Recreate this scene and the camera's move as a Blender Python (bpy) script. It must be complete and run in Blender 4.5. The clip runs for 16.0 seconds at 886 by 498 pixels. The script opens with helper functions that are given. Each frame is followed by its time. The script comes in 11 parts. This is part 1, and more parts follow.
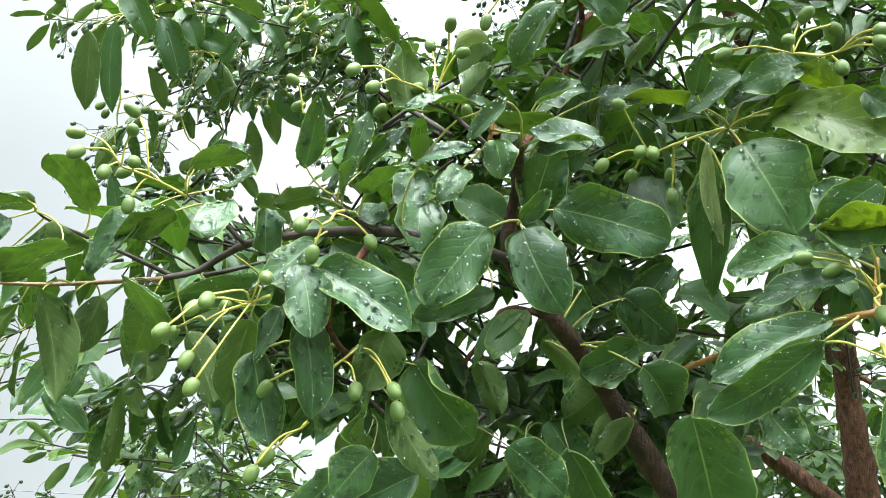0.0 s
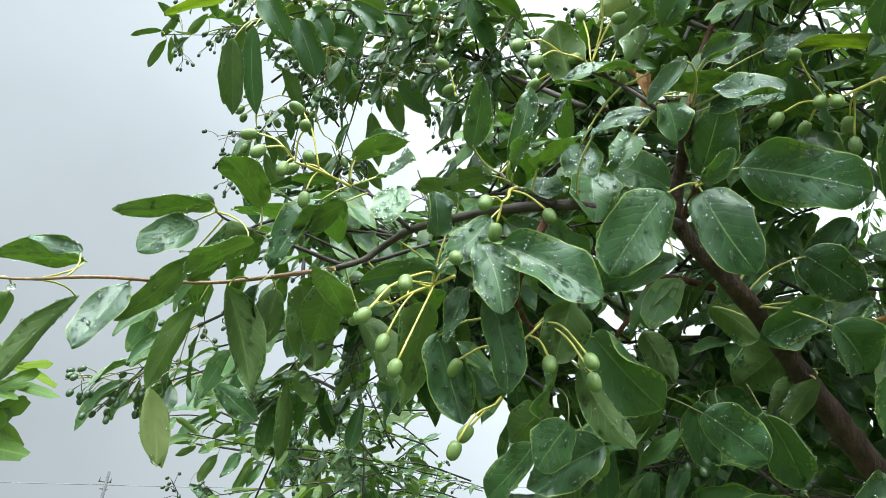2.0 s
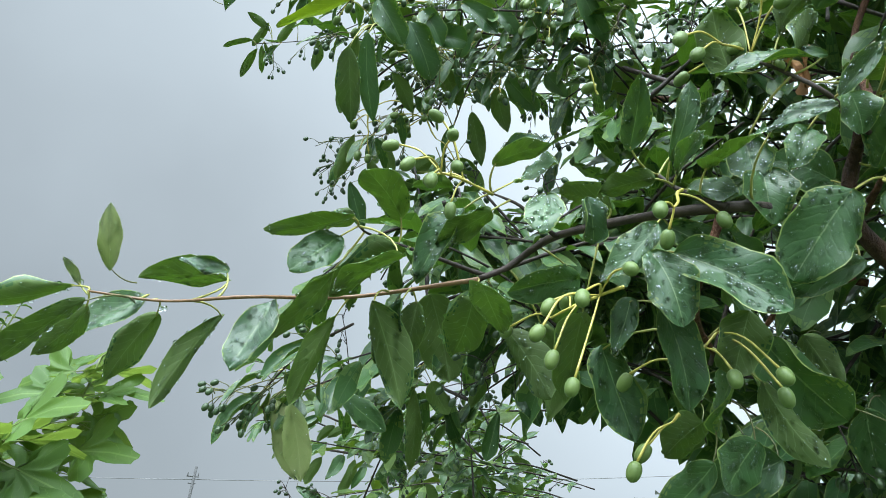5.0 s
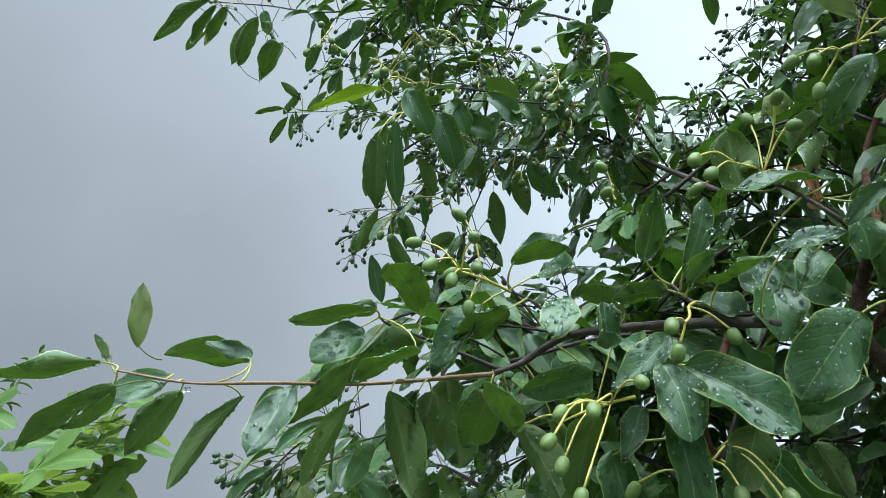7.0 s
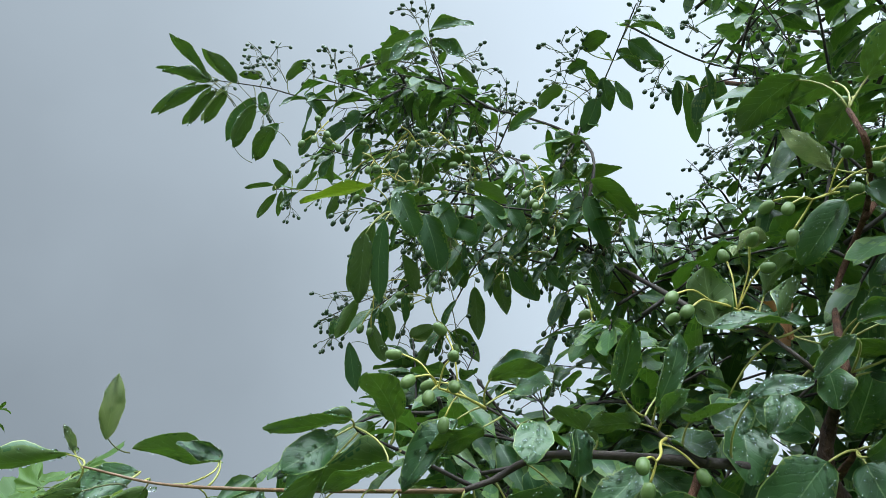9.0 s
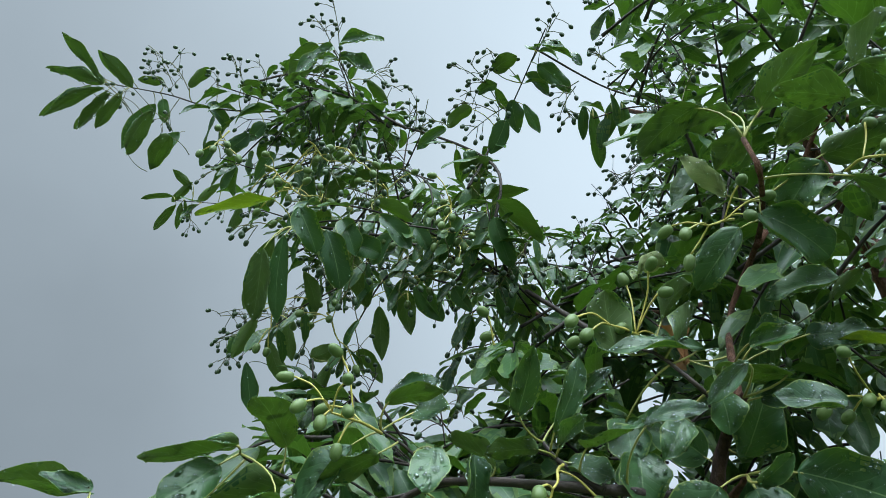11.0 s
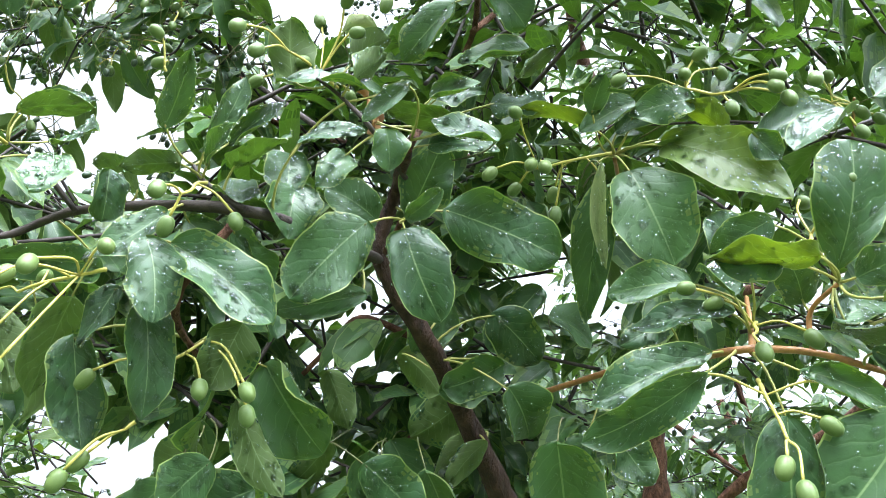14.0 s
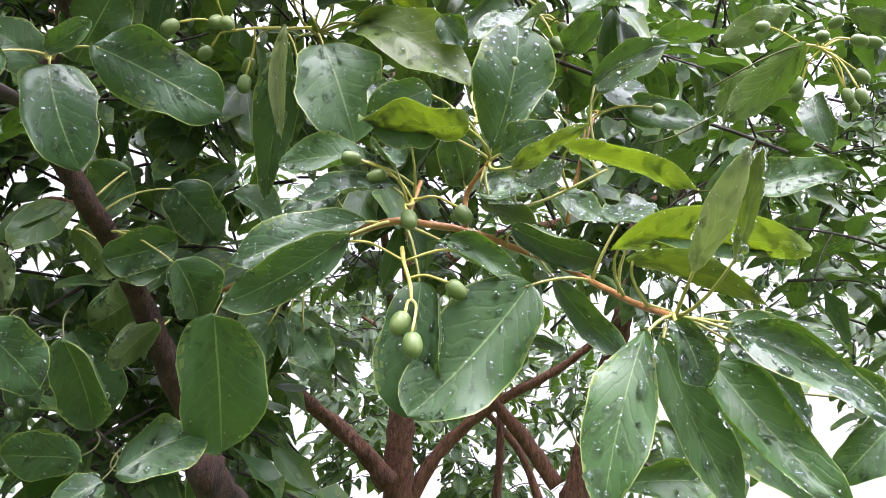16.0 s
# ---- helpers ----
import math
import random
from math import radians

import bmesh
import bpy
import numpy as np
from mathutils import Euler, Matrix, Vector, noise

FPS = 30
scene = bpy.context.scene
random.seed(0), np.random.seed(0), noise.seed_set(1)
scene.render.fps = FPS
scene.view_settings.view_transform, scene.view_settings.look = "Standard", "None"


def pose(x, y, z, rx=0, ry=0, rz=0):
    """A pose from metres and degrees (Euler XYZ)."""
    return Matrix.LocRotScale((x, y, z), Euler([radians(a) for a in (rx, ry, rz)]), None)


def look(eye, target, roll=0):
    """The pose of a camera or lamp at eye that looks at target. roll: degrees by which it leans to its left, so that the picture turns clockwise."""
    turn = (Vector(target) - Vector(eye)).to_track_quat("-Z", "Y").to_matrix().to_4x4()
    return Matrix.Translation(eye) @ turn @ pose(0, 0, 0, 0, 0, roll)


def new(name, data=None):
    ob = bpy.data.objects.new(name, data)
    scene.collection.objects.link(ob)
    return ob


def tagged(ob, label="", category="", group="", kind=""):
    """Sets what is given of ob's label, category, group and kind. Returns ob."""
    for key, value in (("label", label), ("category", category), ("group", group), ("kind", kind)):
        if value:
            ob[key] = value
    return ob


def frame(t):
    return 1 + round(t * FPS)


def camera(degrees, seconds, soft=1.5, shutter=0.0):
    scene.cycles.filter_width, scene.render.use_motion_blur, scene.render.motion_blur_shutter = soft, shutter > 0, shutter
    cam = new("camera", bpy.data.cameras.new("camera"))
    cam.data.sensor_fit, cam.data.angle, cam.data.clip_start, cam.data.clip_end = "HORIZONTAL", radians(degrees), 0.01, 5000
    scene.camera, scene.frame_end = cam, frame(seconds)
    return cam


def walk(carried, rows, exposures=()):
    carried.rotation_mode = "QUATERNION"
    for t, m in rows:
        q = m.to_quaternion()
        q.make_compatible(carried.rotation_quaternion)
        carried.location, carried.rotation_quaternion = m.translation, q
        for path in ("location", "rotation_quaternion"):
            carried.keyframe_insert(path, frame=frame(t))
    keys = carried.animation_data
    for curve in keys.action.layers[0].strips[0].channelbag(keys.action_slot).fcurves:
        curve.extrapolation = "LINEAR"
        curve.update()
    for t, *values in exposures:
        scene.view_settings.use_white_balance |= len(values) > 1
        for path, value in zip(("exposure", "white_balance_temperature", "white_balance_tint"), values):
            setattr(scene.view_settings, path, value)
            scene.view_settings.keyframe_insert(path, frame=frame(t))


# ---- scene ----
cam = camera(60.56, 16.0, soft=0.5)
# seconds, eye in metres, turn in degrees
PATH = [
    (0, 0.0000, 0.0000, 1.6500, 117.50, -7.00, -0.00),
    (0.5, -0.0143, 0.0008, 1.6460, 117.28, -7.13, 0.62),
    (1, -0.0271, -0.0024, 1.6444, 116.71, -6.74, 2.69),
    (1.5, -0.0520, 0.0001, 1.6364, 116.03, -6.48, 5.57),
    (2, -0.0742, -0.0036, 1.6336, 115.41, -6.27, 7.84),
    (2.5, -0.0909, -0.0021, 1.6330, 114.97, -5.91, 9.59),
    (3, -0.1040, 0.0038, 1.6368, 114.72, -5.76, 10.35),
    (3.5, -0.1183, 0.0020, 1.6422, 114.54, -5.86, 10.96),
    (4, -0.1302, 0.0050, 1.6460, 114.35, -6.06, 11.68),
    (4.2, -0.1367, 0.0042, 1.6466, 114.21, -6.08, 12.00),
    (6.3, -0.1610, -0.0199, 1.6623, 115.91, -7.66, 14.74),
    (6.5, -0.1585, -0.0243, 1.6645, 116.61, -8.02, 14.41),
    (7, -0.1507, -0.0407, 1.6732, 118.45, -9.28, 13.42),
    (7.5, -0.1515, -0.0530, 1.6822, 119.84, -10.08, 12.52),
    (8, -0.1517, -0.0603, 1.6886, 121.07, -10.56, 11.80),
    (8.5, -0.1495, -0.0712, 1.6973, 122.83, -11.36, 10.83),
    (8.7, -0.1512, -0.0750, 1.6997, 123.55, -11.56, 10.46),
    (10.8, -0.1533, -0.0641, 1.7155, 126.71, -9.39, 5.76),
    (11, -0.1464, -0.0529, 1.7181, 126.99, -8.92, 3.78),
    (11.5, -0.1259, -0.0158, 1.7100, 127.37, -8.33, -0.83),
    (12, -0.1082, 0.0083, 1.7026, 126.60, -8.07, -3.78),
    (12.5, -0.0974, 0.0255, 1.6892, 125.19, -8.04, -6.44),
    (13, -0.0827, 0.0341, 1.6775, 123.48, -7.96, -8.72),
    (13.5, -0.0610, 0.0477, 1.6673, 121.71, -7.21, -11.51),
    (14, -0.0350, 0.0596, 1.6559, 120.67, -6.37, -14.58),
    (14.5, 0.0017, 0.0647, 1.6424, 120.30, -4.99, -19.13),
    (15, 0.0307, 0.0791, 1.6305, 119.55, -4.14, -23.27),
    (15.5, 0.0551, 0.0796, 1.6251, 118.89, -3.63, -27.31),
    (16, 0.0798, 0.0706, 1.6227, 118.27, -3.06, -30.02),
]
EXPOSURES = [(0.0, 0.70, 6700, 8), (1.5, 0.42, 6550, 8), (3.0, 0.20, 6320, 7), (4.2, 0.10, 6250, 7), (6.5, -0.22, 6050, 8), (8.7, -0.38, 6000, 8), (11.0, -0.58, 5970, 6), (11.8, -0.26, 6100, -3), (12.5, 0.38, 6250, -7), (13.2, 0.78, 6400, -1), (14.0, 0.84, 6250, 15), (15.0, 0.80, 6400, 29), (16.0, 0.62, 6550, 34)]
CLOUDS, ZENITH, EAST, SOUTH, SUN = 0.80, 5.6, 0.5, 15.0, 1.5
walk(cam, [(t, pose(*m)) for t, *m in PATH], EXPOSURES)

# ---- overcast sky and a weak, wide sun ----
world = bpy.data.worlds.new("overcast")
scene.world = world
world.use_nodes = True
wn, wl = world.node_tree.nodes, world.node_tree.links
wn.clear()


def wnode(kind, **values):
    n = wn.new(kind)
    for key, value in values.items():
        n.inputs[key].default_value = value
    return n


sky = wn.new("ShaderNodeTexSky")
sky.sky_type, sky.sun_disc = "NISHITA", False
sky.sun_elevation, sky.sun_rotation = radians(55), radians(200)
where = wn.new("ShaderNodeTexCoord")
split = wn.new("ShaderNodeSeparateXYZ")
wl.new(where.outputs["Generated"], split.inputs[0])
cloud = wnode("ShaderNodeTexNoise", Scale=1.4, Detail=5.0, Roughness=0.5)
wl.new(where.outputs["Generated"], cloud.inputs["Vector"])
# even towards the horizon, brighter at the zenith, to the east and to the south


def ramp(socket, low, high, most):
    n = wn.new("ShaderNodeMapRange")
    n.interpolation_type = "SMOOTHSTEP"
    for key, value in (("From Min", low), ("From Max", high), ("To Min", 0.0), ("To Max", most)):
        n.inputs[key].default_value = value
    wl.new(split.outputs[socket], n.inputs["Value"])
    return n.outputs[0]


def plus(a, b):
    n = wn.new("ShaderNodeMath")
    for i, v in enumerate((a, b)):
        if isinstance(v, float):
            n.inputs[i].default_value = v
        else:
            wl.new(v, n.inputs[i])
    return n.outputs[0]


wave = wn.new("ShaderNodeMapRange")
wave.inputs["From Min"].default_value, wave.inputs["From Max"].default_value = 0.3, 0.7
wave.inputs["To Min"].default_value, wave.inputs["To Max"].default_value = -0.11, 0.11
wl.new(cloud.outputs["Fac"], wave.inputs["Value"])


def times(a, b):
    n = wn.new("ShaderNodeMath")
    n.operation = "MULTIPLY"
    wl.new(a, n.inputs[0])
    wl.new(b, n.inputs[1])
    return n.outputs[0]


high = ramp("Z", -0.05, 0.28, 1.0)
total = plus(ramp("Z", 0.84, 0.98, ZENITH), plus(times(high, ramp("X", -0.6, 0.35, EAST)), times(ramp("Z", 0.35, 0.85, 1.0), ramp("Y", 0.1, -0.5, SOUTH))))
total = plus(total, plus(ramp("X", -0.7, 0.2, 0.24), plus(wave.outputs[0], plus(plus(ramp("Z", 0.1, 0.55, 0.18), ramp("Z", 0.4, 0.85, 0.42)), 0.57))))
tint = wn.new("ShaderNodeVectorMath")
tint.operation = "SCALE"
tint.inputs[0].default_value = (0.90, 1.0, 1.07)
wl.new(total, tint.inputs["Scale"])
clouds = wnode("ShaderNodeBackground", Strength=CLOUDS)
wl.new(tint.outputs[0], clouds.inputs["Color"])
blue = wnode("ShaderNodeBackground", Strength=0.05)
wl.new(sky.outputs[0], blue.inputs["Color"])
both = wnode("ShaderNodeMixShader", Fac=0.93)
wl.new(blue.outputs[0], both.inputs[1])
wl.new(clouds.outputs[0], both.inputs[2])
out = wn.new("ShaderNodeOutputWorld")
wl.new(both.outputs[0], out.inputs["Surface"])

sun = new("sun", bpy.data.lights.new("sun", "SUN"))
sun.data.energy, sun.data.angle, sun.data.color = SUN, radians(40), (1.0, 0.97, 0.92)
sun.matrix_world = look((0, 0, 20), (4, 9, 0))

# ---- materials ----
def material(name):
    m = bpy.data.materials.new(name)
    m.use_nodes = True
    m.node_tree.nodes.clear()
    return m, m.node_tree.nodes, m.node_tree.links


def maths(nodes, links, op, a, b=None, c=None):
    n = nodes.new("ShaderNodeMath")
    n.operation = op
    for i, v in enumerate((a, b, c)):
        if v is None:
            continue
        if isinstance(v, (int, float)):
            n.inputs[i].default_value = v
        else:
            links.new(v, n.inputs[i])
    return n.outputs[0]


def blend(nodes, links, fac, a, b):
    n = nodes.new("ShaderNodeMix")
    n.data_type = "RGBA"
    for socket, v in ((n.inputs[0], fac), (n.inputs[6], a), (n.inputs[7], b)):
        if isinstance(v, (int, float)):
            socket.default_value = v
        elif isinstance(v, tuple):
            socket.default_value = (*v, 1.0)
        else:
            links.new(v, socket)
    return n.outputs[2]


def leaf_material(name, dark, light, vein, rim, rough, coat, glow, through_share, veins, joined):
    """Leaf skin: two greens, pale veins laid out along the blade, a pale rim, and light shining through."""
    m, nodes, links = material(name)
    uv = nodes.new("ShaderNodeUVMap")
    xy = nodes.new("ShaderNodeSeparateXYZ")
    links.new(uv.outputs[0], xy.inputs[0])
    u, v = xy.outputs[0], xy.outputs[1]
    off = maths(nodes, links, "ABSOLUTE", maths(nodes, links, "MULTIPLY_ADD", v, 2.0, -1.0))
    mid = maths(nodes, links, "LESS_THAN", off, 0.02)
    # side veins: run forward from the midrib, curving towards the tip
    wob = nodes.new("ShaderNodeTexNoise")
    wob.inputs["Scale"].default_value = 5.0
    links.new(uv.outputs[0], wob.inputs["Vector"])
    run = maths(nodes, links, "MULTIPLY_ADD", u, 7.5, maths(nodes, links, "MULTIPLY", off, -2.4))
    run = maths(nodes, links, "ADD", run, maths(nodes, links, "MULTIPLY", wob.outputs["Fac"], 1.1))
    tri = maths(nodes, links, "ABSOLUTE", maths(nodes, links, "SUBTRACT", maths(nodes, links, "FRACT", run), 0.5))
    side = maths(nodes, links, "MULTIPLY", maths(nodes, links, "LESS_THAN", tri, 0.028), maths(nodes, links, "LESS_THAN", off, 0.88))
    if joined:
        rnd = nodes.new("ShaderNodeNewGeometry").outputs["Random Per Island"]
    else:
        rnd = nodes.new("ShaderNodeObjectInfo").outputs["Random"]
    place = nodes.new("ShaderNodeTexCoord")
    spots = nodes.new("ShaderNodeTexNoise")
    spots.inputs["Scale"].default_value, spots.inputs["Detail"].default_value = 38.0, 4.0
    links.new(place.outputs["Object"], spots.inputs["Vector"])
    fine = nodes.new("ShaderNodeTexNoise")
    fine.inputs["Scale"].default_value, fine.inputs["Detail"].default_value = 700.0, 3.0
    links.new(place.outputs["Object"], fine.inputs["Vector"])
    share = maths(nodes, links, "ADD", maths(nodes, links, "MULTIPLY", rnd, 0.75), maths(nodes, links, "MULTIPLY", spots.outputs["Fac"], 0.45))
    share = maths(nodes, links, "SUBTRACT", share, 0.12)
    colour = blend(nodes, links, share, dark, light)
    colour = blend(nodes, links, maths(nodes, links, "MULTIPLY", maths(nodes, links, "SUBTRACT", fine.outputs["Fac"], 0.45), 0.8), colour, light)
    colour = blend(nodes, links, maths(nodes, links, "MULTIPLY", side, veins), colour, vein)
    colour = blend(nodes, links, maths(nodes, links, "MULTIPLY", mid, 0.7), colour, vein)
    colour = blend(nodes, links, maths(nodes, links, "MULTIPLY", maths(nodes, links, "GREATER_THAN", off, 0.962), 0.75), colour, rim)
    # a few brown specks
    speck = nodes.new("ShaderNodeTexNoise")
    speck.inputs["Scale"].default_value, speck.inputs["Detail"].default_value = 130.0, 2.0
    links.new(place.outputs["Object"], speck.inputs["Vector"])
    colour = blend(nodes, links, maths(nodes, links, "MULTIPLY", maths(nodes, links, "GREATER_THAN", speck.outputs["Fac"], 0.76), 0.5), colour, (0.09, 0.06, 0.02))
    skin = nodes.new("ShaderNodeBsdfPrincipled")
    links.new(colour, skin.inputs["Base Color"])
    links.new(maths(nodes, links, "MULTIPLY_ADD", spots.outputs["Fac"], 0.25, rough - 0.12), skin.inputs["Roughness"])
    skin.inputs["Specular IOR Level"].default_value = 0.28
    skin.inputs["Coat Weight"].default_value = coat
    skin.inputs["Coat Roughness"].default_value = 0.11
    skin.inputs["Coat IOR"].default_value = 1.36
    bump = nodes.new("ShaderNodeBump")
    bump.inputs["Strength"].default_value, bump.inputs["Distance"].default_value = 0.6, 0.0008
    height = maths(nodes, links, "MULTIPLY_ADD", maths(nodes, links, "MINIMUM", maths(nodes, links, "MULTIPLY", tri, 6.0), 1.0), 0.32, maths(nodes, links, "MULTIPLY", fine.outputs["Fac"], 0.25))
    links.new(height, bump.inputs["Height"])
    links.new(bump.outputs[0], skin.inputs["Normal"])
    shine = nodes.new("ShaderNodeBsdfTranslucent")
    links.new(blend(nodes, links, share, glow, tuple(c * 1.35 for c in glow)), shine.inputs["Color"])
    mix = nodes.new("ShaderNodeMixShader")
    mix.inputs[0].default_value = through_share
    links.new(skin.outputs[0], mix.inputs[1])
    links.new(shine.outputs[0], mix.inputs[2])
    end = nodes.new("ShaderNodeOutputMaterial")
    links.new(mix.outputs[0], end.inputs[0])
    return m


def plain_material(name, dark, light, rough, scale, bump_depth=0.0, stretch=(1, 1, 1), coat=0.0, spec=0.5):
    """Bark, stalk, fruit skin, soil: two tones of noise with a relief."""
    m, nodes, links = material(name)
    place = nodes.new("ShaderNodeTexCoord")
    turn = nodes.new("ShaderNodeMapping")
    turn.inputs["Scale"].default_value = stretch
    links.new(place.outputs["Object"], turn.inputs[0])
    big = nodes.new("ShaderNodeTexNoise")
    big.inputs["Scale"].default_value, big.inputs["Detail"].default_value, big.inputs["Roughness"].default_value = scale, 6.0, 0.65
    links.new(turn.outputs[0], big.inputs["Vector"])
    rnd = nodes.new("ShaderNodeObjectInfo").outputs["Random"]
    ramp = nodes.new("ShaderNodeMapRange")
    ramp.inputs["From Min"].default_value, ramp.inputs["From Max"].default_value = 0.35, 0.65
    links.new(big.outputs["Fac"], ramp.inputs["Value"])
    share = maths(nodes, links, "MULTIPLY_ADD", rnd, 0.35, maths(nodes, links, "MULTIPLY", ramp.outputs[0], 0.65))
    skin = nodes.new("ShaderNodeBsdfPrincipled")
    links.new(blend(nodes, links, share, dark, light), skin.inputs["Base Color"])
    skin.inputs["Roughness"].default_value = rough
    skin.inputs["Coat Weight"].default_value = coat
    skin.inputs["Coat Roughness"].default_value = 0.2
    skin.inputs["Specular IOR Level"].default_value = spec
    if bump_depth:
        bump = nodes.new("ShaderNodeBump")
        bump.inputs["Strength"].default_value, bump.inputs["Distance"].default_value = 0.9, bump_depth
        links.new(big.outputs["Fac"], bump.inputs["Height"])
        links.new(bump.outputs[0], skin.inputs["Normal"])
    end = nodes.new("ShaderNodeOutputMaterial")
    links.new(skin.outputs[0], end.inputs[0])
    return m


def water_material():
    m, nodes, links = material("rain_water")
    skin = nodes.new("ShaderNodeBsdfPrincipled")
    skin.inputs["Base Color"].default_value = (0.95, 1.0, 0.97, 1)
    skin.inputs["Transmission Weight"].default_value = 1.0
    skin.inputs["IOR"].default_value = 1.33
    skin.inputs["Roughness"].default_value = 0.03
    end = nodes.new("ShaderNodeOutputMaterial")
    links.new(skin.outputs[0], end.inputs[0])
    return m


UPPER = dict(dark=(0.015, 0.051, 0.019), light=(0.048, 0.115, 0.033), vein=(0.20, 0.30, 0.11), rim=(0.38, 0.46, 0.13), rough=0.42, coat=0.5, glow=(0.34, 0.56, 0.15), through_share=0.17, veins=0.2)
UNDER = dict(dark=(0.062, 0.104, 0.033), light=(0.122, 0.180, 0.056), vein=(0.27, 0.36, 0.15), rim=(0.24, 0.34, 0.12), rough=0.55, coat=0.05, glow=(0.34, 0.52, 0.16), through_share=0.34, veins=0.68)
leaf_upper = leaf_material("leaf_upper", joined=False, **UPPER)
leaf_under = leaf_material("leaf_under", joined=False, **{**UNDER, "glow": (0.42, 0.54, 0.115), "through_share": 0.38})
leaf_pale = leaf_material("leaf_pale", (0.20, 0.25, 0.10), (0.34, 0.38, 0.17), (0.42, 0.45, 0.24), (0.36, 0.40, 0.16), 0.5, 0.1, (0.5, 0.6, 0.25), 0.3, 0.5, False)
leaf_dry = leaf_material("leaf_dry", (0.16, 0.08, 0.03), (0.36, 0.20, 0.08), (0.4, 0.26, 0.12), (0.3, 0.16, 0.06), 0.7, 0.0, (0.5, 0.3, 0.1), 0.3, 0.5, False)
# one skin for both sides, brighter and yellower than leaf_upper
leaf_vivid = leaf_material("leaf_vivid", (0.060, 0.110, 0.022), (0.125, 0.185, 0.040), (0.28, 0.34, 0.13), (0.28, 0.36, 0.13), 0.42, 0.35, (0.44, 0.55, 0.085), 0.42, 0.6, False)
crown_upper = leaf_material("crown_leaf_upper", joined=True, **{**UPPER, "light": (0.050, 0.115, 0.033), "coat": 0.25, "glow": (0.37, 0.57, 0.13), "through_share": 0.19})
crown_under = leaf_material("crown_leaf_under", joined=True, **{**UNDER, "light": (0.118, 0.188, 0.056), "glow": (0.38, 0.56, 0.135), "through_share": 0.38})
# lit copies of the crown skins: backlight is put into these yellower greens
low_lit_upper = leaf_material("low_leaf_lit_upper", (0.045, 0.092, 0.022), (0.100, 0.165, 0.036), (0.24, 0.32, 0.11), (0.26, 0.34, 0.11), 0.5, 0.12, (0.44, 0.58, 0.10), 0.34, 0.4, True)
low_lit_under = leaf_material("low_leaf_lit_under", (0.075, 0.120, 0.032), (0.140, 0.200, 0.050), (0.27, 0.36, 0.14), (0.26, 0.34, 0.11), 0.55, 0.05, (0.44, 0.58, 0.10), 0.42, 0.5, True)
water = water_material()
stalk_green = plain_material("stalk_green", (0.33, 0.31, 0.055), (0.50, 0.42, 0.095), 0.45, 60.0, 0.0004)
fruit_skin = plain_material("fruit_skin", (0.070, 0.120, 0.032), (0.130, 0.185, 0.052), 0.45, 90.0, 0.0002, spec=0.35)
panicle_stalk = plain_material("panicle_stalk", (0.05, 0.07, 0.02), (0.16, 0.15, 0.04), 0.5, 60.0)
petiole_skin = plain_material("petiole_skin", (0.21, 0.23, 0.05), (0.38, 0.35, 0.09), 0.5, 60.0)
fruit_dark = plain_material("small_fruit_skin", (0.022, 0.046, 0.022), (0.050, 0.085, 0.034), 0.4, 90.0)
bark = plain_material("bark", (0.022, 0.012, 0.008), (0.18, 0.084, 0.05), 0.85, 95.0, 0.012, (1, 1, 0.35), spec=0.2)
# darker copy of bark: the near limb's shade is put into its colour
bark_shaded = plain_material("bark_shaded", (0.014, 0.009, 0.007), (0.085, 0.045, 0.028), 0.75, 95.0, 0.012, (1, 1, 0.35), spec=0.25)
bark_dark = plain_material("bark_dark", (0.012, 0.009, 0.007), (0.050, 0.034, 0.025), 0.75, 90.0, 0.002)
twig_brown = plain_material("twig_brown", (0.11, 0.058, 0.028), (0.27, 0.15, 0.07), 0.5, 160.0, 0.0008)
twig_bark = plain_material("twig_bark", (0.17, 0.075, 0.024), (0.42, 0.20, 0.06), 0.42, 160.0, 0.0006)

# ---- mesh tools ----
def mesh_of(name, verts, faces, mats, slots=None, uvs=None, smooth=True):
    me = bpy.data.meshes.new(name)
    me.from_pydata([tuple(v) for v in verts], [], [tuple(f) for f in faces])
    for m in mats:
        me.materials.append(m)
    if slots is not None:
        me.polygons.foreach_set("material_index", np.asarray(slots, dtype=np.int32))
    if uvs is not None:
        layer = me.uv_layers.new(name="UVMap")
        loops = np.empty(len(me.loops), dtype=np.int32)
        me.loops.foreach_get("vertex_index", loops)
        layer.data.foreach_set("uv", np.asarray(uvs, dtype=np.float32)[loops].ravel())
    me.polygons.foreach_set("use_smooth", np.full(len(me.polygons), smooth))
    me.update()
    return me


def part_of(name, me, parent, m=None, label=""):
    ob = new(name, me)
    ob.parent = parent
    ob.matrix_parent_inverse = parent.matrix_world.inverted() if parent.parent is None else (parent.parent.matrix_basis @ parent.matrix_parent_inverse @ parent.matrix_basis).inverted()
    if m is not None:
        ob.matrix_basis = m
    return tagged(ob, label)


def soft_line(points, steps=6):
    """A smooth line through the points (Catmull-Rom)."""
    p = [np.array(q, float) for q in points]
    if len(p) < 3:
        return [p[0] * (1 - s / steps) + p[-1] * s / steps for s in range(steps + 1)]
    p = [2 * p[0] - p[1], *p, 2 * p[-1] - p[-2]]
    line = []
    for a, b, c, d in zip(p, p[1:], p[2:], p[3:]):
        for s in range(steps):
            t = s / steps
            line.append(0.5 * (2 * b + (c - a) * t + (2 * a - 5 * b + 4 * c - d) * t * t + (3 * b - a - 3 * c + d) * t ** 3))
    return line + [p[-2]]


